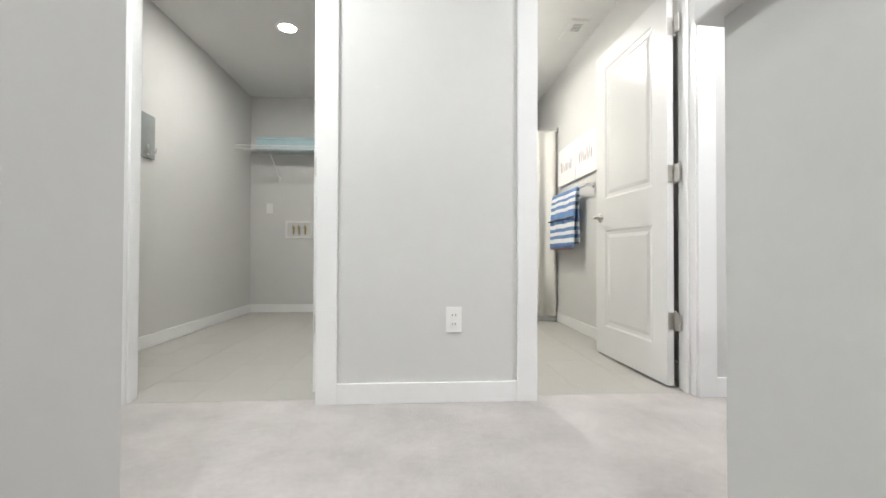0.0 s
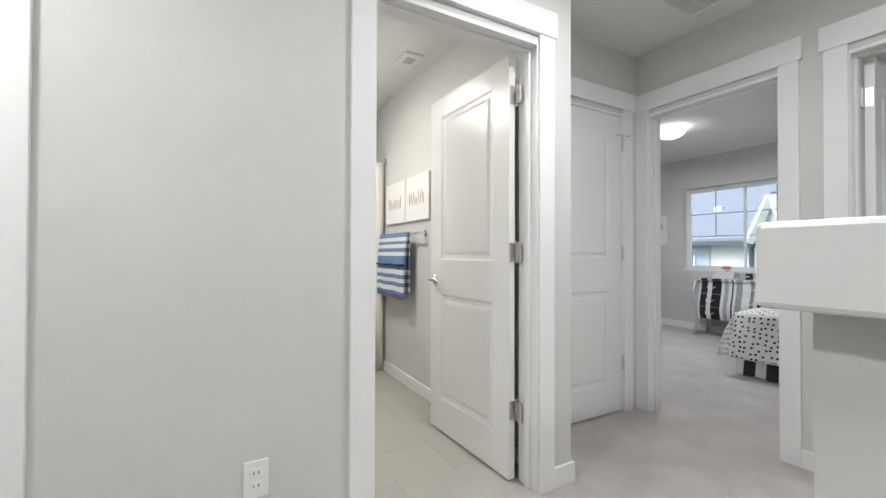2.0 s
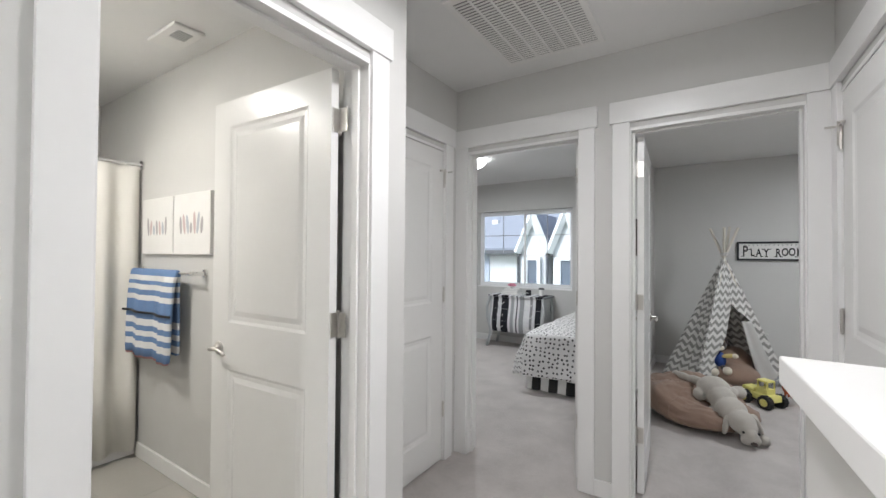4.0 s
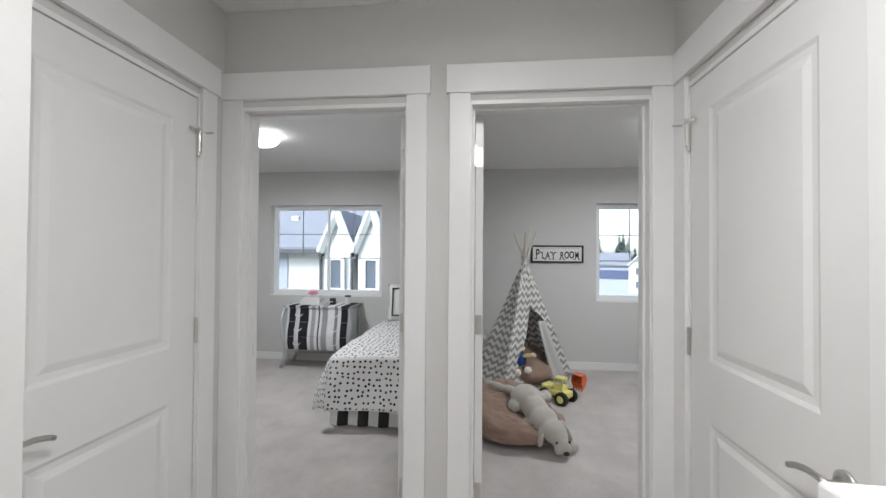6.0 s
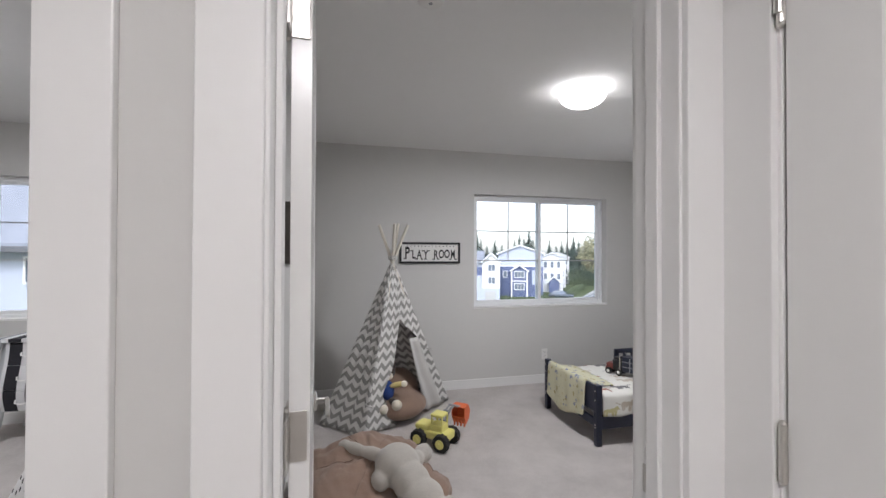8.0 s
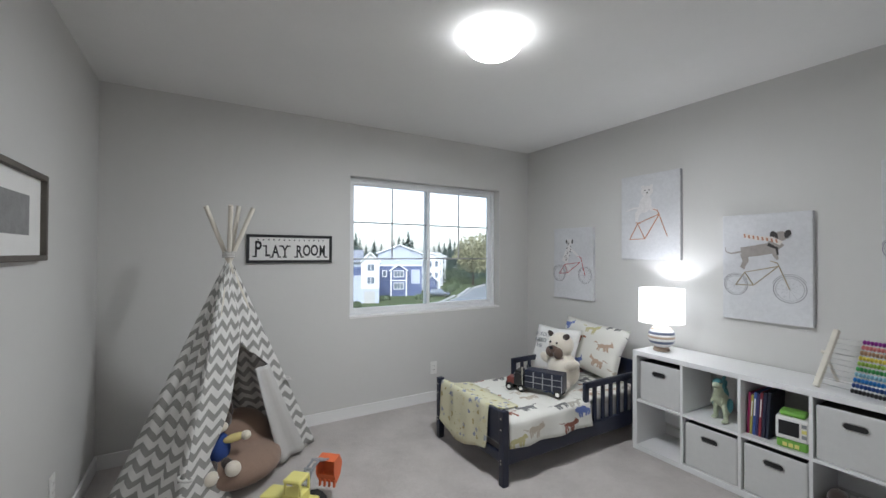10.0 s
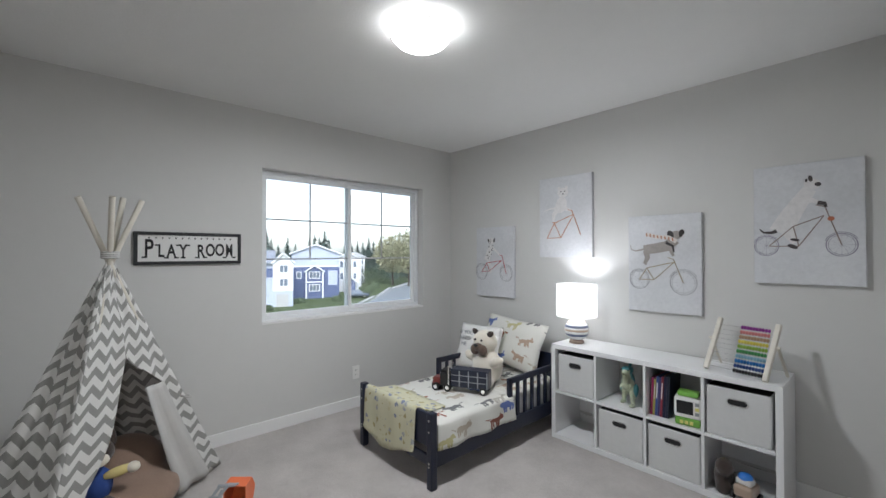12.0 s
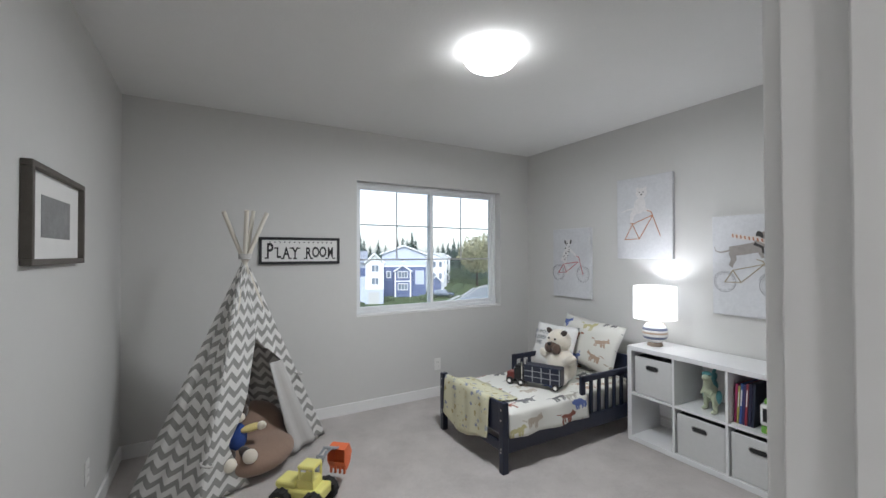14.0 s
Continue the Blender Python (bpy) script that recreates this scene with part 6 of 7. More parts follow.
def stripe_cloth(name, cols, period, axis=2):
    m, nt, b = nodes_of(name, 1.0)
    tc = nt.nodes.new("ShaderNodeTexCoord")
    sep = nt.nodes.new("ShaderNodeSeparateXYZ")
    nt.links.new(tc.outputs["Object"], sep.inputs[0])
    fr = calc(nt, "FRACT", calc(nt, "DIVIDE", calc(nt, "ADD", sep.outputs[axis], 50.0), period))
    ramp = nt.nodes.new("ShaderNodeValToRGB")
    ramp.color_ramp.interpolation = "CONSTANT"
    els = ramp.color_ramp.elements
    while len(els) < len(cols):
        els.new(0.5)
    for e, (pos, c) in zip(els, cols):
        e.position, e.color = pos, (*c, 1)
    nt.links.new(fr, ramp.inputs[0])
    nt.links.new(ramp.outputs[0], b.inputs["Base Color"])
    nz = node(nt, "ShaderNodeTexNoise", Scale=420.0, Detail=2.0)
    bp = node(nt, "ShaderNodeBump", Strength=0.6, Distance=0.003)
    nt.links.new(nz.outputs["Fac"], bp.inputs["Height"])
    nt.links.new(bp.outputs["Normal"], b.inputs["Normal"])
    return m


TB, TWH = (0.15, 0.25, 0.45), (0.74, 0.74, 0.73)
bands = [(0.0, (0.55, 0.28, 0.28)), (0.725, TB)]
for z0, z1 in ((0.770, 0.805), (0.838, 0.872), (0.905, 0.938), (1.052, 1.085), (1.112, 1.146), (1.170, 1.202)):
    bands += [(z0, TWH), (z1, TB)]
TOWEL = stripe_cloth("blue_white_terry", [(z / 2.0, c) for z, c in bands], 2.0)
bm = bmesh.new()
g = []
for i in range(25):
    y = 3.27 + 0.60 * i / 24
    fold = 0.010 * math.sin(i * 0.52) + 0.006 * math.sin(i * 1.7)
    prof = [(1.325, 0.76), (1.322, 0.95), (1.320, 1.15), (1.322, 1.225), (1.314, 1.240), (1.303, 1.230), (1.292, 1.15), (1.285, 0.98), (1.283, 0.84), (1.280, 0.715)]
    g.append([bm.verts.new((x - fold * (k > 5) * (1 + 0.1 * k) * 0.8, y + 0.006 * math.sin(k), z)) for k, (x, z) in enumerate(prof)])
for a, b in zip(g, g[1:]):
    for k in range(9):
        bm.faces.new((a[k], a[k + 1], b[k + 1], b[k]))
tw = thing("bath_towel", "blue and white striped towel with a dark ribbon on the bar", "towel")
thick(soft(part("cloth", bm, TOWEL, tw, smooth=True), 1), 0.012)
bm = bmesh.new()
tube(bm, [(1.266 - 0.012 * math.sin((3.26 + 0.62 * i / 24 - 3.27) / 0.60 * 24 * 0.52), 3.26 + 0.62 * i / 24, 0.985) for i in range(25)], 0.007, 8)
part("ribbon", bm, BLACK, tw, "dark navy ribbon")
bm = bmesh.new()
rod(bm, (0.135, 3.95, 1.92), (BWX, 3.95, 1.92), 0.012, seg=16)
rod(bm, (BWX - 0.012, 3.95, 1.92), (BWX, 3.95, 1.92), 0.030, seg=20)
solid("curtain_rod", bm, CHROME, "chrome shower curtain rod across the bathroom", "curtain rod")
bm = bmesh.new()
g = []
for i in range(221):
    x = 0.16 + 1.205 * i / 220
    g.append([bm.verts.new((x, 3.95 + (0.030 + 0.006 * math.sin(x * 9)) * math.sin(x * 46 + 0.6 * math.sin(x * 7)) * (0.6 + 0.4 * (1.9 - z)), z)) for z in (1.905, 1.7, 1.3, 0.9, 0.5, 0.06)])
for a, b in zip(g, g[1:]):
    for k in range(5):
        bm.faces.new((a[k], a[k + 1], b[k + 1], b[k]))
thick(solid("shower_curtain", bm, material("cream_curtain_cloth", (0.76, 0.74, 0.69), 0.85, vary=0.03, bump=0.15), "cream fabric shower curtain hanging in folds", "curtain", smooth=True), 0.003)
tubm = thing("bathtub", "white acrylic bathtub behind the curtain", "bathtub")
part("apron", B(0.135, 4.0, -0.012, 1.385, 4.06, 0.45, bev=0.01), PLASTIC, tubm)
part("rim", B(0.135, 4.0, 0.45, 1.385, 4.72, 0.48, bev=0.01), PLASTIC, tubm)
ev = thing("bathroom_vent", "white square extractor vent in the bathroom ceiling", "vent", pose(1.215, 3.11, H))
part("cover", B(-0.075, -0.15, -0.016, 0.075, 0.15, 0.0, bev=0.006), PLASTIC, ev)
# Grey patch on the cover, painted for the dark hole of the inlet.
part("opening", B(-0.035, -0.10, -0.0175, 0.035, 0.0, -0.016), GREYP, ev, "grey patch painted as the shade of the louvred inlet")
for k in range(5):
    part("slat", B(-0.035, -0.095 + 0.02 * k, -0.020, 0.035, -0.090 + 0.02 * k, -0.0172), PLASTIC, ev)

# ---- bedroom ----
DRS = stripe_cloth("striped_painted_wood", [(0.0, (0.32, 0.33, 0.34)), (0.05, (0.015, 0.015, 0.02)), (0.16, (0.70, 0.70, 0.71)), (0.20, (0.25, 0.25, 0.26)), (0.24, (0.72, 0.72, 0.73)), (0.33, (0.30, 0.31, 0.32)), (0.40, (0.70, 0.70, 0.71)), (0.43, (0.05, 0.05, 0.06)), (0.45, (0.70, 0.70, 0.71)), (0.49, (0.33, 0.34, 0.35)), (0.54, (0.70, 0.70, 0.71)), (0.58, (0.015, 0.015, 0.02)), (0.70, (0.68, 0.68, 0.69)), (0.76, (0.02, 0.02, 0.025)), (0.85, (0.70, 0.70, 0.71)), (0.90, (0.30, 0.31, 0.32)), (0.94, (0.72, 0.72, 0.73))], 0.94, 1)
SILVER = material("silver_painted_wood", (0.50, 0.52, 0.53), 0.35, metal=0.4, vary=0.12, scale=8)
dr = thing("striped_dresser", "bombe dresser painted in black, white and grey stripes", "dresser", pose(0, 0, 0))
DY0, DY1 = 2.68, 3.50


def bow(z):
    t = (z - 0.20) / 0.55
    return 0.045 * math.sin(math.pi * (0.12 + 0.9 * t)) + 0.018 * math.sin(2 * math.pi * t)


def bombe(z0, z1, y0, y1, x_back, proud=0.0, n=8):
    bm = bmesh.new()
    fr, bk = [], []
    m = 12
    for j in range(n + 1):
        z = z0 + (z1 - z0) * j / n
        rowf, rowb = [], []
        for i in range(m + 1):
            y = y0 + (y1 - y0) * i / m
            u = (y - DY0) / (DY1 - DY0)
            x = 5.66 - bow(z) - 0.025 * math.sin(math.pi * u) - proud
            rowf.append(bm.verts.new((x, y, z)))
            rowb.append(bm.verts.new((x_back, y, z)))
        fr.append(rowf)
        bk.append(rowb)
    for g in (fr, bk):
        for a, b in zip(g, g[1:]):
            for i in range(m):
                bm.faces.new((a[i], a[i + 1], b[i + 1], b[i]))
    for j in range(n):
        for i in (0, m):
            bm.faces.new((fr[j][i], fr[j + 1][i], bk[j + 1][i], bk[j][i]))
    for j in (0, n):
        for i in range(m):
            bm.faces.new((fr[j][i], fr[j][i + 1], bk[j][i + 1], bk[j][i]))
    return bm


part("body", bombe(0.235, 0.735, DY0, DY1, 6.0), SILVER, dr, smooth=False)
for z0, z1 in ((0.24, 0.395), (0.40, 0.565), (0.57, 0.73)):
    dw = part("drawer", bombe(z0, z1, DY0 + 0.035, DY1 - 0.035, 5.72, 0.012), DRS, dr, "striped bowed drawer front")
    for y in (DY0 + 0.19, DY1 - 0.19):
        bm = bmesh.new()
        zc = (z0 + z1) / 2
        xf = 5.66 - bow(zc) - 0.035
        tube(bm, [(xf, y - 0.045, zc + 0.012), (xf - 0.02, y - 0.035, zc - 0.005), (xf - 0.024, y, zc - 0.014), (xf - 0.02, y + 0.035, zc - 0.005), (xf, y + 0.045, zc + 0.012)], 0.005, 8)
        part("pull", bm, PLASTIC, dw, "white curved drawer pull")
bm = bombe(0.737, 0.762, DY0 - 0.03, DY1 + 0.03, 6.01, 0.03, n=2)
part("top", bm, DRS, dr, "striped overhanging top")
for y, s in ((DY0 + 0.01, -1), (DY1 - 0.01, 1)):
    for x0, dx in ((5.64, -1), (5.95, 0)):
        bm = bmesh.new()
        tube(bm, [(x0 + 0.01 * dx, y, 0.74), (x0 + 0.055 * dx, y + 0.03 * s, 0.58), (x0 + 0.05 * dx, y + 0.02 * s, 0.42), (x0 + 0.0 * dx, y - 0.005 * s, 0.24), (x0 + 0.01 * dx, y + 0.01 * s, 0.12), (x0 + 0.045 * dx, y + 0.04 * s, 0.012)], 0.021, 10)
        part("leg", bm, SILVER, dr, "curved silver cabriole leg", smooth=True)
for i, (w, dd, h, mt) in enumerate(((0.25, 0.19, 0.03, PAPER), (0.235, 0.175, 0.035, LINEN), (0.20, 0.15, 0.02, PAPER))):
    z = 0.763 + (0, 0.031, 0.067)[i]
    bk = thing("book", "pale hardback book stacked on the dresser", "book", pose(5.80, 3.22, z, 0, 0, 6 * i), group="books on the dresser")
    part("cover", B(-dd / 2, -w / 2, 0, dd / 2, w / 2, h, bev=0.002), mt, bk)
    part("pages", B(-dd / 2 - 0.001, -w / 2 + 0.004, 0.004, dd / 2 - 0.004, w / 2 + 0.001, h - 0.004), PAPER, bk)
fv = thing("flower_bowl", "pink flower in a small white pot on the books", "flower", pose(5.80, 3.215, 0.851))
bm = bmesh.new()
lathe(bm, [(0.022, 0.0), (0.028, 0.03), (0.025, 0.032), (0.0, 0.03)], 20)
part("pot", bm, CERAMIC, fv, smooth=True)
PINK = material("pink_petals", (0.72, 0.26, 0.36), 0.7, vary=0.15, scale=30)
rng = random.Random(3)
for k in range(16):
    bm = bmesh.new()
    a = k * 2.4
    t = 0.25 + 0.75 * k / 16
    ball(bm, (0.045 * t * math.cos(a), 0.045 * t * math.sin(a), 0.065 - 0.022 * t), 0.030, 0.020, 0.010, u=10, v=6, m=Euler((0, radians(-55 + 40 * t), a)).to_matrix().to_4x4())
    part("petal", bm, PINK, fv, smooth=True)
cd = thing("candle_jar", "black glass candle jar with a pale label", "candle", pose(5.80, 2.96, 0.763))
bm = bmesh.new()
lathe(bm, [(0.0, 0.0), (0.036, 0.0), (0.038, 0.005), (0.038, 0.07), (0.035, 0.072), (0.035, 0.078), (0.0, 0.078)], 28)
part("jar", bm, BLACK, cd, smooth=False)
part("label_bar", B(-0.0395, -0.018, 0.033, -0.0375, 0.018, 0.043), PAPER, cd)
cu = thing("travel_cup", "white paper cup with a black lid", "cup", pose(5.86, 2.79, 0.763))
bm = bmesh.new()
lathe(bm, [(0.0, 0.0), (0.028, 0.0), (0.038, 0.09), (0.0, 0.09)], 28)
part("cup", bm, PAPER, cu)
bm = bmesh.new()
lathe(bm, [(0.040, 0.09), (0.040, 0.098), (0.035, 0.110), (0.0, 0.110)], 28)
part("lid", bm, BLACK, cu)

# polka dot bed
DOT, nt, b_ = nodes_of("black_polka_dot_cotton", 0.95)
uv = nt.nodes.new("ShaderNodeUVMap")
vo = node(nt, "ShaderNodeTexVoronoi", Scale=22.0, Randomness=0.55)
vo.voronoi_dimensions = "2D"
nt.links.new(uv.outputs[0], vo.inputs["Vector"])
mix = nt.nodes.new("ShaderNodeMix")
mix.data_type = "RGBA"
nt.links.new(calc(nt, "LESS_THAN", vo.outputs["Distance"], 0.215), mix.inputs[0])
mix.inputs[6].default_value, mix.inputs[7].default_value = (0.72, 0.71, 0.70, 1), (0.015, 0.015, 0.018, 1)
nt.links.new(mix.outputs[2], b_.inputs["Base Color"])
nz = node(nt, "ShaderNodeTexNoise", Scale=35.0, Detail=4.0)
bp = node(nt, "ShaderNodeBump", Strength=0.3, Distance=0.006)
nt.links.new(nz.outputs["Fac"], bp.inputs["Height"])
nt.links.new(bp.outputs["Normal"], b_.inputs["Normal"])
QX0, QX1, QY0, QY1, QZ = 4.12, 6.0, 1.52, 2.33, 0.56
bd = thing("twin_bed", "twin bed with black and white striped skirt", "bed")
part("mattress", B(QX0 + 0.02, QY0, 0.28, QX1, QY1 - 0.02, QZ - 0.02, bev=0.05, seg=4), LINEN, bd)
part("box_base", B(QX0 + 0.04, QY0 + 0.02, 0.10, QX1, QY1 - 0.04, 0.28), LINEN, bd)
for x in (QX0 + 0.10, QX1 - 0.10):
    for y in (QY0 + 0.08, QY1 - 0.10):
        part("leg", B(x - 0.025, y - 0.025, 0, x + 0.025, y + 0.025, 0.10, bev=0.004), BLACK, bd)
bm = bmesh.new()
path = [(QX1, QY1)] + [(QX1 - (QX1 - QX0) * i / 110, QY1) for i in range(1, 111)] + [(QX0, QY1 - (QY1 - QY0) * i / 48) for i in range(1, 49)]
prev = None
dist = 0.0
for i, (x, y) in enumerate(path):
    if i:
        dist += math.hypot(x - path[i - 1][0], y - path[i - 1][1])
    wv = 0.012 * math.sin(dist * 36)
    ox, oy = (0, wv) if y == QY1 and x > QX0 else (-wv, 0)
    cur = (bm.verts.new((x + ox * 0.3, y + oy * 0.3 - 0.015, 0.33)), bm.verts.new((x + ox - (0.012 if x <= QX0 else 0), y + oy, 0.012)))
    if prev:
        f = bm.faces.new((prev[0], cur[0], cur[1], prev[1]))
        f.material_index = int(dist / 0.085) % 2
    prev = cur
thick(part("bed_skirt", bm, [PAPER, INK], bd, "black and white vertical striped skirt"), 0.004)
bm = bmesh.new()
uvl = bm.loops.layers.uv.new("UVMap")
nA, nB = 64, 80
g = []
dropS, dropF = 0.36, 0.41
for j in range(nB + 1):
    b = (QX1 - QX0 + dropF) * j / nB
    row = []
    for i in range(nA + 1):
        a = (QY1 - QY0 + dropS) * i / nA
        y = QY0 + min(a, QY1 - QY0)
        hs = max(0.0, a - (QY1 - QY0))
        x = QX1 - min(b, QX1 - QX0)
        hf = max(0.0, b - (QX1 - QX0))
        drop = max(hs, hf) if hs * hf > 0 else hs + hf
        edge = math.exp(-min(QY1 - y, 0.2) * 30) * (hs == 0) * 0.02 + math.exp(-min(x - QX0, 0.2) * 30) * (hf == 0) * 0.02
        corner = min(hs, hf)
        oy = hs * 0.10 + corner * 0.12 + 0.022 * math.sin(b * 9 + 1) * min(1, hs * 5)
        ox = hf * 0.26 + corner * 0.10 + 0.022 * math.sin(a * 10) * min(1, hf * 5)
        z = QZ + 0.012 - edge - drop * 0.97 + 0.007 * noise.noise((a * 7, b * 7, 0)) + 0.012 * noise.noise((a * 2.5, b * 2.5, 5))
        row.append((bm.verts.new((x - ox, y + oy, max(z, 0.03))), (a, b)))
    g.append(row)
for p, q in zip(g, g[1:]):
    for i in range(nA):
        f = bm.faces.new((p[i][0], p[i + 1][0], q[i + 1][0], q[i][0]))
        for lp_, src in zip(f.loops, (p[i], p[i + 1], q[i + 1], q[i])):
            lp_[uvl].uv = src[1]
spread = thing("bedspread", "white cotton bedspread with black polka dots", "bedspread")
rim = [q[0].co.copy() for q in g[-1]] + [row[-1][0].co.copy() for row in reversed(g[:-1])]
thick(part("cloth", bm, DOT, spread, smooth=True), 0.008)
bm = bmesh.new()
tube(bm, rim, 0.005, 6)
part("hem", bm, PAPER, spread, "rolled white hem", smooth=True)
pl = cushion("pillow", 0.50, 0.46, 0.13, PAPER, "white cushion with a black outlined square", pose(5.84, 2.02, 0.80, -14, 0, -84))
for a in ((-0.19, -0.17, 0.19, -0.155), (-0.19, 0.155, 0.19, 0.17), (-0.19, -0.155, -0.175, 0.155), (0.175, -0.155, 0.19, 0.155)):
    part("black_trim", B(a[0], -0.066, a[1], a[2], -0.040, a[3]), INK, pl)

# saucer chair
BFUR = material("black_faux_fur", (0.012, 0.012, 0.016), 1.0, vary=0.4, scale=40, bump=1.0, bump_scale=180, spec=0.1)
pc = thing("saucer_chair", "folding saucer chair covered in black faux fur", "chair", pose(5.36, 4.36, 0, 0, 0, -62) @ Matrix.Diagonal((1, 1, 0.93, 1)))
bm = bmesh.new()
lathe(bm, [(0.0, -0.17), (0.15, -0.155), (0.29, -0.10), (0.39, -0.02), (0.425, 0.02), (0.43, 0.05), (0.40, 0.055), (0.36, 0.03), (0.26, -0.05), (0.14, -0.10), (0.0, -0.12)], 56)
for v in bm.verts:
    v.co += Vector((0.016 * noise.noise(v.co * 9), 0.016 * noise.noise(v.co * 9 + Vector((5, 0, 0))), 0.012 * noise.noise(v.co * 11)))
part("seat", bm, BFUR, pc, "black faux fur dish seat", smooth=True, m=pose(0, 0.02, 0.50, 50, 0, 0))
GOLD = material("brushed_champagne_metal", (0.50, 0.46, 0.36), 0.35, metal=1.0, vary=0.05)
for s in (-1, 1):
    bm = bmesh.new()
    tube(bm, [(-0.32, 0.30 * s, 0.45 + 0.24 * s), (-0.33, -0.30 * s, 0.05), (-0.30, -0.34 * s, 0.014), (0.30, -0.34 * s, 0.014), (0.33, -0.30 * s, 0.05), (0.32, 0.30 * s, 0.45 + 0.24 * s)], 0.012, 10)
    part("leg_hoop", bm, GOLD, pc, "tubular metal leg hoop", smooth=True)
fcs = cushion("pillow", 0.44, 0.30, 0.10, material("pale_pink_cushion", (0.66, 0.58, 0.60), 0.95, vary=0.05), "pale cushion with dark rose face shapes", pose(5.19, 4.245, 0.50, -40, 6, -62))
for x in (-0.085, 0.085):
    bm = bmesh.new()
    ball(bm, (x, -0.047, 0.02), 0.055, 0.008, 0.028, u=14, v=8)
    part("face_patch", bm, material("rose_patch", (0.30, 0.16, 0.19), 0.9), fcs, smooth=True)
bm = bmesh.new()
ball(bm, (0, -0.052, -0.045), 0.022, 0.006, 0.014, u=12, v=8)
part("nose", bm, BLACK, fcs, smooth=True)

hp = thing("heart_picture", "white panel with a grey and blue heart", "picture", pose(XE - 0.001, 4.388, 1.44, 0, 0, -90))
part("panel", B(-0.235, -0.03, -0.225, 0.235, 0.0, 0.225, bev=0.003), PAPER, hp)


def heart(n=60):
    return [(0.0118 * 16 * math.sin(t) ** 3 * 0.95, 0.0105 * (13 * math.cos(t) - 5 * math.cos(2 * t) - 2 * math.cos(3 * t) - math.cos(4 * t)) + 0.02) for t in [2 * math.pi * i / n for i in range(n)]]


bm = bmesh.new()
flat(bm, heart(), -0.0315)
thick(part("heart", bm, LINEN, hp, "grey mirrored heart"), 0.001)
bm = bmesh.new()
flat(bm, [(max(x, 0.01), z) for x, z in heart() if x > -0.001], -0.0330)
thick(part("heart_half", bm, material("sky_blue_print", (0.20, 0.42, 0.66), 0.4, vary=0.2), hp, "blue half of the heart"), 0.001)
part("heart_band", B(0.012, -0.0345, -0.065, 0.17, -0.0335, -0.03), PAPER, hp)

# ---- outside ----
GZ = -6.4
GRASS = material("rough_grass", (0.085, 0.115, 0.045), 1.0, vary=0.35, scale=0.6, bump=0.5, bump_scale=8)
ROADM = material("wet_asphalt", (0.26, 0.28, 0.30), 0.55, vary=0.1, scale=0.8)
WALKM = material("pale_concrete", (0.45, 0.45, 0.44), 0.8, vary=0.08, scale=1.5)
SIDE = material("white_lap_siding", (0.76, 0.77, 0.79), 0.6, vary=0.03, scale=2)
LILAC = material("pale_grey_siding_and_shade", (0.46, 0.50, 0.60), 0.65, vary=0.04, scale=2)
NAVYS = material("slate_blue_siding", (0.10, 0.13, 0.25), 0.6, vary=0.06, scale=2)
ROOF = material("grey_asphalt_shingle", (0.29, 0.31, 0.36), 0.95, vary=0.18, scale=3, bump=0.5, bump_scale=30)
FAS = material("dark_grey_gutter", (0.10, 0.105, 0.12), 0.5, vary=0.05)
GLS = material("dark_window_glass", (0.16, 0.19, 0.24), 0.08, vary=0.2, scale=0.7)
LEAF = material("conifer_needles", (0.10, 0.145, 0.125), 0.9, vary=0.35, scale=2)
LEAFY = material("yellowing_leaves", (0.30, 0.29, 0.18), 0.9, vary=0.4, scale=2)
BUSHM = material("hedge_leaves", (0.13, 0.17, 0.10), 0.9, vary=0.4, scale=2)
BARK = material("brown_bark", (0.06, 0.045, 0.035), 0.95, vary=0.3, scale=5)
bm = bmesh.new()
bmesh.ops.create_grid(bm, x_segments=8, y_segments=8, size=1500, matrix=Matrix.Translation((600, 0, GZ)))
solid("ground", bm, GRASS, "damp green lawn between the houses", "ground", "structure")
EYE12, FW, RT = Vector((2.81, 0.76, 1.37)), Vector((0.7446, -0.6675, 0)), Vector((-0.6675, -0.7446, 0))


def out(u, d, z=GZ):
    """A place in the street, d metres off beyond the play room window, u of that distance to the side."""
    p = EYE12 + FW * d + RT * (d * u)
    return Vector((p.x, p.y, z))


FACE = math.degrees(math.atan2(RT.y, RT.x))


def pane_window(parent, x, z, w, h, y=0.0, panes=2):
    wd = part("window", B(x - w / 2, y - 0.10, z - h / 2, x + w / 2, y - 0.02, z + h / 2), GLS, parent)
    for a in ((x - w / 2 - 0.12, z - h / 2 - 0.12, x + w / 2 + 0.12, z - h / 2), (x - w / 2 - 0.12, z + h / 2, x + w / 2 + 0.12, z + h / 2 + 0.12), (x - w / 2 - 0.12, z - h / 2, x - w / 2, z + h / 2), (x + w / 2, z - h / 2, x + w / 2 + 0.12, z + h / 2)):
        part("window_frame", B(a[0], y - 0.16, a[1], a[2], y - 0.02, a[3]), VINYL, wd)
    for k in range(1, panes):
        xx = x - w / 2 + w * k / panes
        part("mullion", B(xx - 0.04, y - 0.14, z - h / 2, xx + 0.04, y - 0.05, z + h / 2), VINYL, wd)


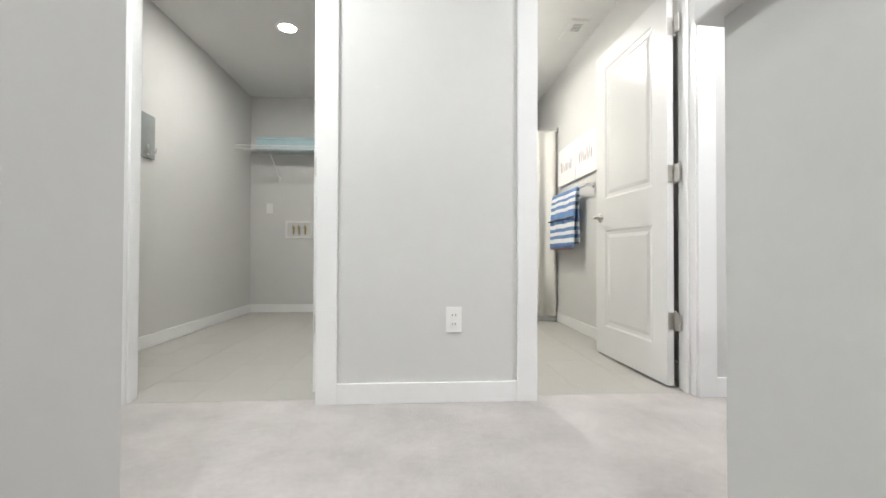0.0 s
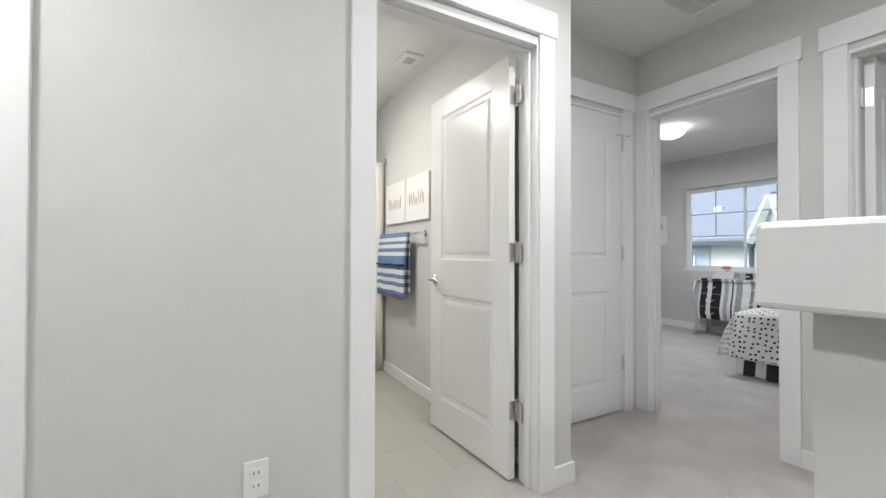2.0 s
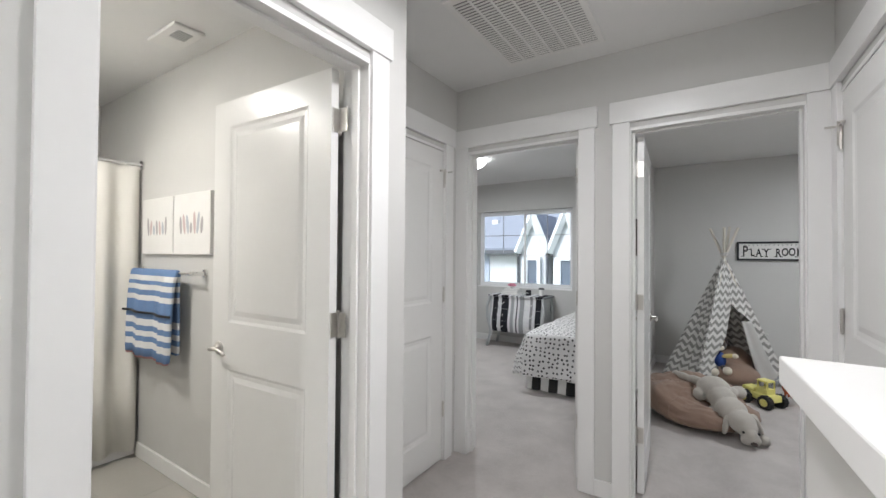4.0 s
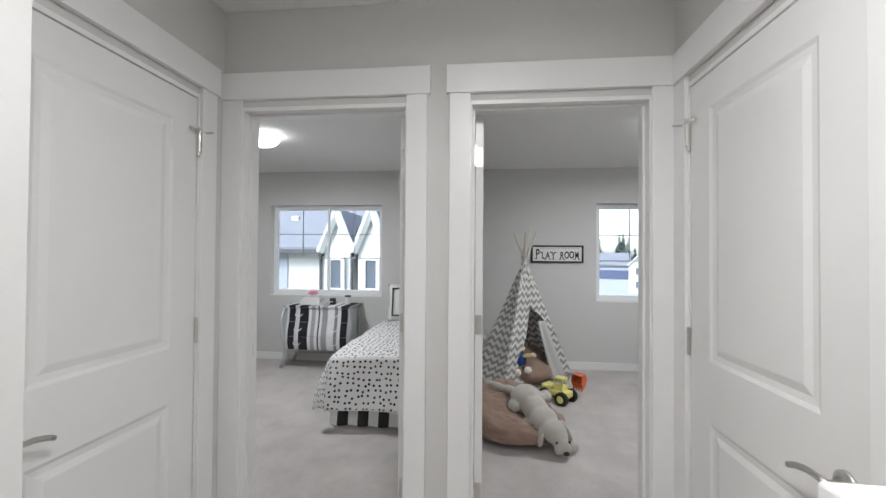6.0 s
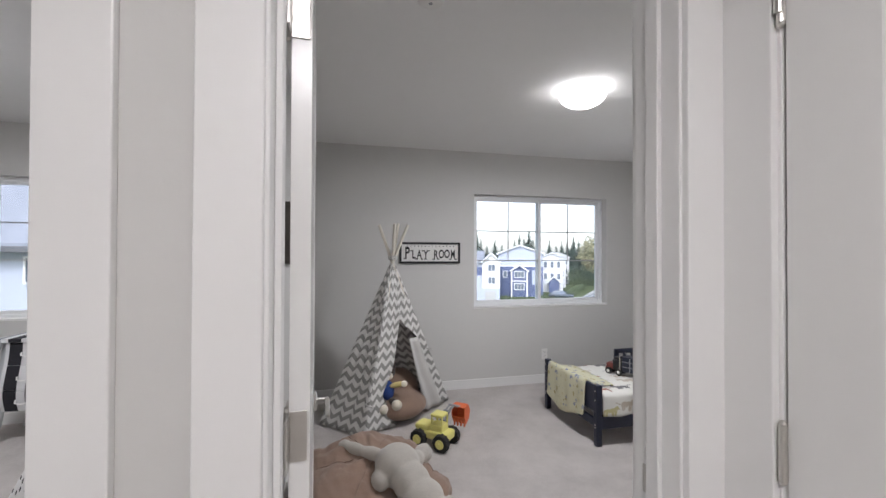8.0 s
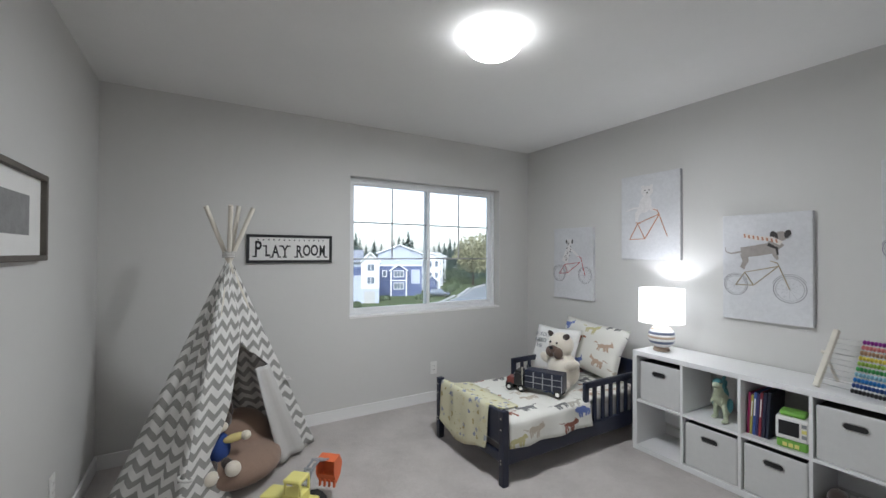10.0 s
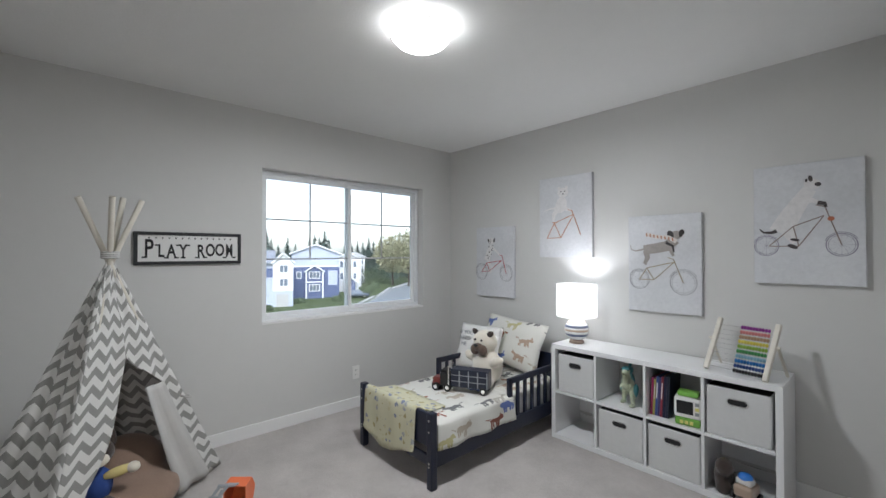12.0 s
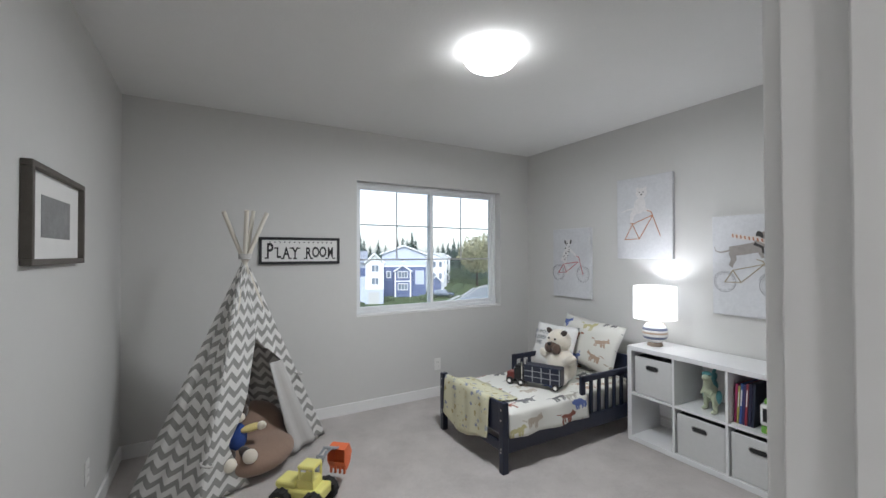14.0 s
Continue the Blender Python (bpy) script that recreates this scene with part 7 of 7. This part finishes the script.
def gable(parent, x0, x1, y0, y1, z_eave, z_peak, wall_mat, over=0.45, body=None):
    """A gabled block: walls from the ground up to the eaves, gable end facing -y, pitched roof with overhang."""
    xm = (x0 + x1) / 2
    bm = bmesh.new()
    pts = [(x0, 0), (x1, 0), (x1, z_eave), (xm, z_peak), (x0, z_eave)]
    a = [bm.verts.new((x, y0, z)) for x, z in pts]
    b = [bm.verts.new((x, y1, z)) for x, z in pts]
    bm.faces.new(a)
    bm.faces.new(list(reversed(b)))
    for i in range(5):
        bm.faces.new((a[i], a[(i + 1) % 5], b[(i + 1) % 5], b[i]))
    part("wall", bm, wall_mat, parent)
    sl = (z_peak - z_eave) / (xm - x0)
    for s in (-1, 1):
        bm = bmesh.new()
        xe = x0 - over if s < 0 else x1 + over
        ze = z_eave - over * sl
        vs = []
        for y in (y0 - over, y1 + over):
            for dz in (0.03, 0.22):
                vs += [bm.verts.new((xe, y, ze + dz)), bm.verts.new((xm, y, z_peak + dz))]
        for f in ((0, 1, 3, 2), (4, 5, 7, 6), (0, 1, 5, 4), (2, 3, 7, 6), (0, 2, 6, 4), (1, 3, 7, 5)):
            bm.faces.new([vs[i] for i in f])
        rf = part("roof", bm, ROOF, parent)
        bm = bmesh.new()
        box(bm, xe - 0.06, y0 - over, ze - 0.06, xe + 0.06, y1 + over, ze + 0.12)
        part("gutter", bm, FAS, rf)
    bm = bmesh.new()
    for s in (-1, 1):
        xe = x0 - over if s < 0 else x1 + over
        tube(bm, [(xe, y0 - over - 0.03, z_eave - over * sl + 0.08), (xm, y0 - over - 0.03, z_peak + 0.08)], 0.14, 4)
    part("barge_board", bm, VINYL, parent)


# white house with a grey wing, facing the play room
h1 = thing("townhouse", "white three storey townhouse with a grey garage storey", "house", Matrix.Translation(out(-0.4196, 59)) @ pose(0, 0, 0, 0, 0, FACE + 23))
gable(h1, 0.0, 2.65, 0.0, 9.0, 6.5, 7.75, SIDE, 0.25)
part("garage_storey", B(-0.05, -0.15, 0, 2.7, 0.0, 2.3), LILAC, h1)
part("garage_door", B(0.35, -0.22, 0, 2.1, -0.15, 1.9), WALKM, h1)
for z in (3.55, 5.55):
    pane_window(h1, 1.4, z, 1.05, 1.0)
for x in (0.0, 2.65):
    part("corner_board", B(x - 0.07, -0.10, 2.3, x + 0.07, -0.005, 6.45), VINYL, h1)
part("wing", B(-8, 0.8, 0, 0.0, 8.0, 6.4), LILAC, h1)
part("wing_band", B(-8, 0.7, 4.3, -0.05, 0.8, 5.6), NAVYS, h1, "slate blue cladding panel")
bm = bmesh.new()
vs = [bm.verts.new(p) for p in ((-8.4, 0.3, 6.3), (0.3, 0.3, 6.3), (0.3, 5.5, 8.1), (-8.4, 5.5, 8.1), (-8.4, 0.3, 6.5), (0.3, 0.3, 6.5), (0.3, 5.5, 8.3), (-8.4, 5.5, 8.3))]
for f in ((0, 1, 2, 3), (4, 5, 6, 7), (0, 1, 5, 4), (1, 2, 6, 5), (2, 3, 7, 6), (3, 0, 4, 7)):
    bm.faces.new([vs[i] for i in f])
part("wing_roof", bm, ROOF, h1)
# slate blue house
h2 = thing("townhouse", "slate blue house with a white gabled bay", "house", Matrix.Translation(out(-0.3752, 70)) @ pose(0, 0, 0, 0, 0, FACE + 18))
gable(h2, 0.0, 8.0, 0.0, 10.0, 7.75, 9.25, LILAC, 0.35)
part("lower_cladding", B(-0.05, -0.18, 0, 8.05, 0.0, 5.5), NAVYS, h2)
part("band", B(-0.05, -0.24, 5.45, 8.05, 0.0, 5.65), SIDE, h2)
gable(h2, 2.45, 5.2, -0.9, 0.0, 4.7, 5.65, NAVYS, 0.3)
for z in (1.85, 4.05):
    pane_window(h2, 3.82, z, 1.6, 1.0, -0.9, 3)
for x in (2.45, 5.2):
    part("corner_board", B(x - 0.12, -1.05, 0, x + 0.12, -0.9, 4.65), VINYL, h2)
part("bay_band", B(2.5, -1.0, 2.75, 5.15, -0.9, 2.95), VINYL, h2)
pane_window(h2, 1.25, 4.05, 0.6, 1.0, -0.18, 1)
pane_window(h2, 3.9, 6.7, 0.3, 0.3, 0.0, 1)
part("shade_panel", B(6.1, -0.30, 2.2, 7.7, -0.18, 4.8), LILAC, h2)
# white row receding along the street
for k in range(3):
    hr = thing("townhouse", "white townhouse in the row along the street", "house", Matrix.Translation(out(-0.262 + 0.0135 * k, 82 + 12 * k)) @ pose(0, 0, 0, 0, 0, FACE + 12), group="white row houses")
    gable(hr, 0.0, 4.3, 0.0, 9.0, 6.9, 7.9, SIDE, 0.3)
    for x in (0.9, 2.2, 3.5):
        for z in (3.2, 5.6):
            pane_window(hr, x, z, 0.6, 1.2, 0.0, 1)
    gable(hr, 1.6, 3.6, -1.6, 0.0, 2.2, 3.2, NAVYS, 0.3)

# road, kerb, car
bm = bmesh.new()
cl = [out(-0.30, 46), out(-0.20, 52), out(-0.14, 60), out(-0.10, 72), out(-0.075, 90), out(-0.03, 110), out(0.1, 130)]
wd = [7.0, 7.5, 8.0, 9.0, 10.0, 10.0, 10.0]
prev = None
for i, c in enumerate(cl):
    d = (cl[min(i + 1, len(cl) - 1)] - cl[max(i - 1, 0)]).normalized()
    n = Vector((-d.y, d.x, 0))
    cur = (bm.verts.new(c + n * wd[i] * 0.5 + Vector((0, 0, 0.02))), bm.verts.new(c - n * wd[i] * 1.3 + Vector((0, 0, 0.02))))
    if prev:
        bm.faces.new((prev[0], cur[0], cur[1], prev[1]))
    prev = cur
solid("road", bm, ROADM, "damp grey asphalt street curving away", "road", "structure")
bm = bmesh.new()
for a, b in zip(cl, cl[1:]):
    d = (b - a).normalized()
    n = Vector((-d.y, d.x, 0))
    for off in (3.8, 4.6):
        tube(bm, [a + n * off + Vector((0, 0, 0.06)), b + n * off * 1.15 + Vector((0, 0, 0.06))], 0.25 if off > 4 else 0.10, 6)
solid("kerb", bm, WALKM, "pale concrete kerb along the street", "kerb", "structure")
CARM = material("grey_car_paint", (0.10, 0.12, 0.15), 0.2, metal=0.4, vary=0.05)
car = thing("parked_car", "dark grey hatchback parked by the kerb", "car", Matrix.Translation(out(-0.212, 71)) @ pose(0, 0, 0, 0, 0, FACE + 8))
bm = bmesh.new()
vs = box(bm, -2.1, -0.85, 0.3, 2.1, 0.85, 0.85, bev=0.18, seg=3)
part("body", bm, CARM, car, smooth=False)
bm = bmesh.new()
for y in (-0.75, 0.75):
    bm.faces.new([bm.verts.new(p) for p in ((-1.7, y, 0.8), (1.1, y, 0.8), (0.5, y * 0.85, 1.42), (-1.2, y * 0.85, 1.42))])
bm.verts.ensure_lookup_table()
for i in range(4):
    bm.faces.new((bm.verts[i], bm.verts[(i + 1) % 4], bm.verts[4 + (i + 1) % 4], bm.verts[4 + i]))
part("cabin", bm, GLS, car)
for x in (-1.3, 1.3):
    for y in (-0.8, 0.8):
        bm = bmesh.new()
        rod(bm, (x, y - 0.1, 0.32), (x, y + 0.1, 0.32), 0.32, seg=20)
        wh = part("wheel", bm, RUBBER, car)
        bm = bmesh.new()
        rod(bm, (x, y - 0.12, 0.32), (x, y + 0.12, 0.32), 0.18, seg=14)
        part("rim", bm, CHROME, wh)


# trees
def conifer(seed, h):
    rng = random.Random(seed)
    t = thing("conifer", "tall dark green fir tree behind the houses", "tree", group="fir trees")
    bm = bmesh.new()
    rod(bm, (0, 0, 0), (0, 0, h * 0.97), h * 0.018, 0.03, seg=8)
    part("trunk", bm, BARK, t)
    bm = bmesh.new()
    z = h * 0.14
    while z < h:
        r = (h - z) * 0.25 * rng.uniform(0.65, 1.15) + 0.35
        for k in range(max(10, int(18 * r / (h * 0.1)))):
            a = rng.uniform(0, 6.283)
            ln = r * rng.uniform(0.6, 1.15)
            d = Vector((math.cos(a), math.sin(a), 0))
            s = Vector((-d.y, d.x, 0)) * ln * 0.45
            p = Vector((0, 0, z + rng.uniform(-0.2, 0.2)))
            for q in range(3):
                c = p + d * ln * (0.35 + 0.3 * q) - Vector((0, 0, ln * (0.10 + 0.16 * q)))
                w = s * (1 - 0.25 * q)
                up = Vector((0, 0, ln * 0.10))
                bm.faces.new([bm.verts.new(v) for v in (c - d * ln * 0.25 + up, c + w, c + d * ln * 0.30 - up, c - w)])
        z += h * 0.028 * rng.uniform(0.7, 1.3)
    part("crown", bm, LEAF, t)
    return t


base_trees = [conifer(s, h) for s, h in ((1, 17), (2, 20), (3, 14))]
spots = [(-0.437, 95, 0, 13.6), (-0.318, 98, 1, 13.0), (-0.2935, 98, 2, 13.6), (-0.425, 97, 1, 12.0), (-0.447, 99, 2, 13.0), (-0.408, 99, 1, 10.5), (-0.385, 96, 0, 11.8), (-0.365, 98, 2, 10.2), (-0.331, 100, 0, 11.6), (-0.306, 102, 0, 12.4), (-0.283, 104, 1, 12.2), (-0.2414, 105, 0, 11.6), (-0.225, 124, 1, 10.8), (-0.212, 126, 0, 12.0), (-0.198, 122, 2, 11.4), (-0.184, 125, 0, 13.2), (-0.172, 128, 1, 12.4), (-0.1546, 124, 0, 12.9), (-0.143, 127, 2, 12.2), (-0.132, 126, 1, 11.4), (-0.09, 128, 0, 12.4), (-0.05, 126, 1, 12.0), (0.02, 130, 0, 13.0), (-0.50, 95, 1, 13.0), (-0.56, 98, 0, 12.0)]
for i, (px, d, k, ht) in enumerate(spots):
    sc = ht / (17, 20, 14)[k]
    m = Matrix.Translation(out(px, d)) @ pose(0, 0, 0, 0, 0, 47 * i) @ Matrix.Scale(sc, 4)
    if i < 3:
        base_trees[k].matrix_basis = m
    else:
        o = copy_thing(base_trees[k], m)
        o.scale = (sc, sc, sc)


def leafy(name, c, rx, rz, n, mat, label, category, seed, trunk=True):
    rng = random.Random(seed)
    t = thing(name, label, category, Matrix.Translation(c))
    if trunk:
        bm = bmesh.new()
        rod(bm, (0, 0, 0), (0, 0, rz), 0.30, 0.12, seg=8)
        for k in range(6):
            a = k * 1.05
            rod(bm, (0, 0, rz * (0.5 + 0.08 * k)), (rx * 0.6 * math.cos(a), rx * 0.6 * math.sin(a), rz * (1.0 + 0.1 * k)), 0.10, 0.03, seg=6)
        part("trunk", bm, BARK, t)
    bm = bmesh.new()
    z0 = rz * (1.15 if trunk else 0.45)
    for i in range(n):
        v = Vector((rng.gauss(0, 1), rng.gauss(0, 1), rng.gauss(0, 1))).normalized() * rng.uniform(0.45, 1.0)
        k = 1 + 0.25 * noise.noise(v * 2.2 + Vector((seed, 0, 0)))
        c_ = Vector((v.x * rx * k, v.y * rx * k, max(0.1, z0 + v.z * rz * 0.75 * k)))
        q = Euler((rng.uniform(0, 3), rng.uniform(0, 3), rng.uniform(0, 3))).to_matrix()
        s = rng.uniform(0.12, 0.30) * (1.3 if trunk else 0.8)
        bm.faces.new([bm.verts.new(c_ + q @ Vector(p) * s) for p in ((-1, 0, 0), (0, -0.6, 0), (1, 0, 0), (0, 0.6, 0))])
    part("crown", bm, mat, t)


leafy("broadleaf_tree", out(-0.125, 100), 5.0, 6.5, 2600, LEAFY, "yellowing broadleaf tree beside the street", "tree", 4)
leafy("broadleaf_tree", out(-0.085, 96), 5.0, 7.0, 2600, LEAFY, "yellowing broadleaf tree beside the street", "tree", 7)
for i, (px, d, r) in enumerate(((-0.205, 108, 4.0), (-0.185, 106, 4.5), (-0.165, 104, 4.0), (-0.145, 110, 5.0), (-0.186, 80, 1.0), (-0.178, 84, 1.2), (-0.168, 90, 1.2), (-0.362, 63, 0.8), (-0.352, 64, 0.7), (-0.432, 55, 0.7), (-0.262, 66, 0.9))):
    leafy("shrub", out(px, d), r, r * 0.9, 420, BUSHM, "loose green shrub beside the street", "shrub", 20 + i, trunk=False)

# neighbouring house seen from the bedroom
nb = thing("neighbour_house", "white house with grey shingle roofs close by", "house")
part("wall", B(16.0, 2.0, GZ, 24.0, 20.0, 1.65), SIDE, nb)
bm = bmesh.new()
vs = [bm.verts.new(p) for p in ((15.5, 1.5, 1.45), (15.5, 20.5, 1.45), (22.0, 20.5, 6.6), (22.0, 1.5, 6.6), (15.5, 1.5, 1.65), (15.5, 20.5, 1.65), (22.0, 20.5, 6.8), (22.0, 1.5, 6.8))]
for f in ((0, 1, 2, 3), (4, 5, 6, 7), (0, 1, 5, 4), (1, 2, 6, 5), (2, 3, 7, 6), (3, 0, 4, 7)):
    bm.faces.new([vs[i] for i in f])
rf = part("roof", bm, ROOF, nb)
# Grey panel paints the shade over this stretch of the wall.
part("grey_cladding", B(15.94, 8.7, GZ, 15.998, 20.0, 1.42), LILAC, nb)
for y in (8.9, 11.6, 14.0):
    bm = bmesh.new()
    box(bm, 16.9, y - 0.16, 2.62, 17.4, y + 0.16, 2.95, bev=0.04)
    part("roof_vent", bm, VINYL, rf)
part("gutter", B(15.38, 1.5, 1.40, 15.52, 20.5, 1.56), FAS, nb)
for y in (7.35, 12.6):
    bm = bmesh.new()
    rod(bm, (15.92, y, GZ), (15.92, y, 1.4), 0.06, seg=8)
    part("downpipe", bm, FAS, nb)
SIDEWAYS = pose(0, 0, 0, 0, 0, -90)
for y0, y1, xx, zp in ((5.70, 6.62, 14.5, 2.75), (4.45, 5.42, 14.5, 2.85), (3.2, 4.15, 14.5, 2.85)):
    wg = thing("neighbour_gable", "white gabled bay of the house close by", "house", Matrix.Translation((xx, (y0 + y1) / 2, GZ)) @ SIDEWAYS, group="gabled bays")
    w = (y1 - y0) / 2
    gable(wg, -w, w, 0.0, 3.2, 8.05, zp - GZ, SIDE, 0.12)
    for z in (1.9, 4.5, 7.1):
        pane_window(wg, 0.0, z, 0.36, 0.95, 0.0, 1)
    bm = bmesh.new()
    rod(bm, (w + 0.08, -0.08, 0), (w + 0.08, -0.08, 7.9), 0.05, seg=8)
    part("downpipe", bm, FAS, wg)
for y in (9.56, 12.4):
    wn_ = part("window", B(15.90, y - 0.3, 0.55, 15.93, y + 0.3, 1.22), GLS, nb)
    for a in ((y - 0.36, 0.49, y + 0.36, 0.55), (y - 0.36, 1.22, y + 0.36, 1.28), (y - 0.36, 0.55, y - 0.3, 1.22), (y + 0.3, 0.55, y + 0.36, 1.22)):
        part("window_frame", B(15.88, a[0], a[1], 15.94, a[2], a[3]), VINYL, wn_)

# ---- floor tiles ----
TW, TL, J = 0.305, 0.61, 0.002
floor_ob = bpy.data.objects["floor_wet_rooms"]
tile_me = mesh_of("tile", B(J / 2, J / 2, 0, TW - J / 2, TL - J / 2, 0.0113, bev=0.0005, seg=1), TILE)
for i in range(-7, 6):
    for j in range(6):
        x, y = i * TW + 0.16, NY0 + 0.064 + j * TL - (TL / 2 if i % 2 else 0)
        x0, x1, y0, y1 = max(x, -1.93), min(x + TW, 1.385), max(y, NY0 + 0.064), min(y + TL, 4.72)
        if x1 - x0 < 0.02 or y1 - y0 < 0.02:
            continue
        if (x1 - x0, y1 - y0) == (x + TW - x, y + TL - y):
            me = tile_me
        else:
            me = mesh_of("tile", B(J / 2, J / 2, 0, x1 - x0 - J / 2, y1 - y0 - J / 2, 0.0113, bev=0.0005, seg=1), TILE)
        o = new("tile", me)
        o.parent = floor_ob
        o.location = (x0, y0, -0.012)
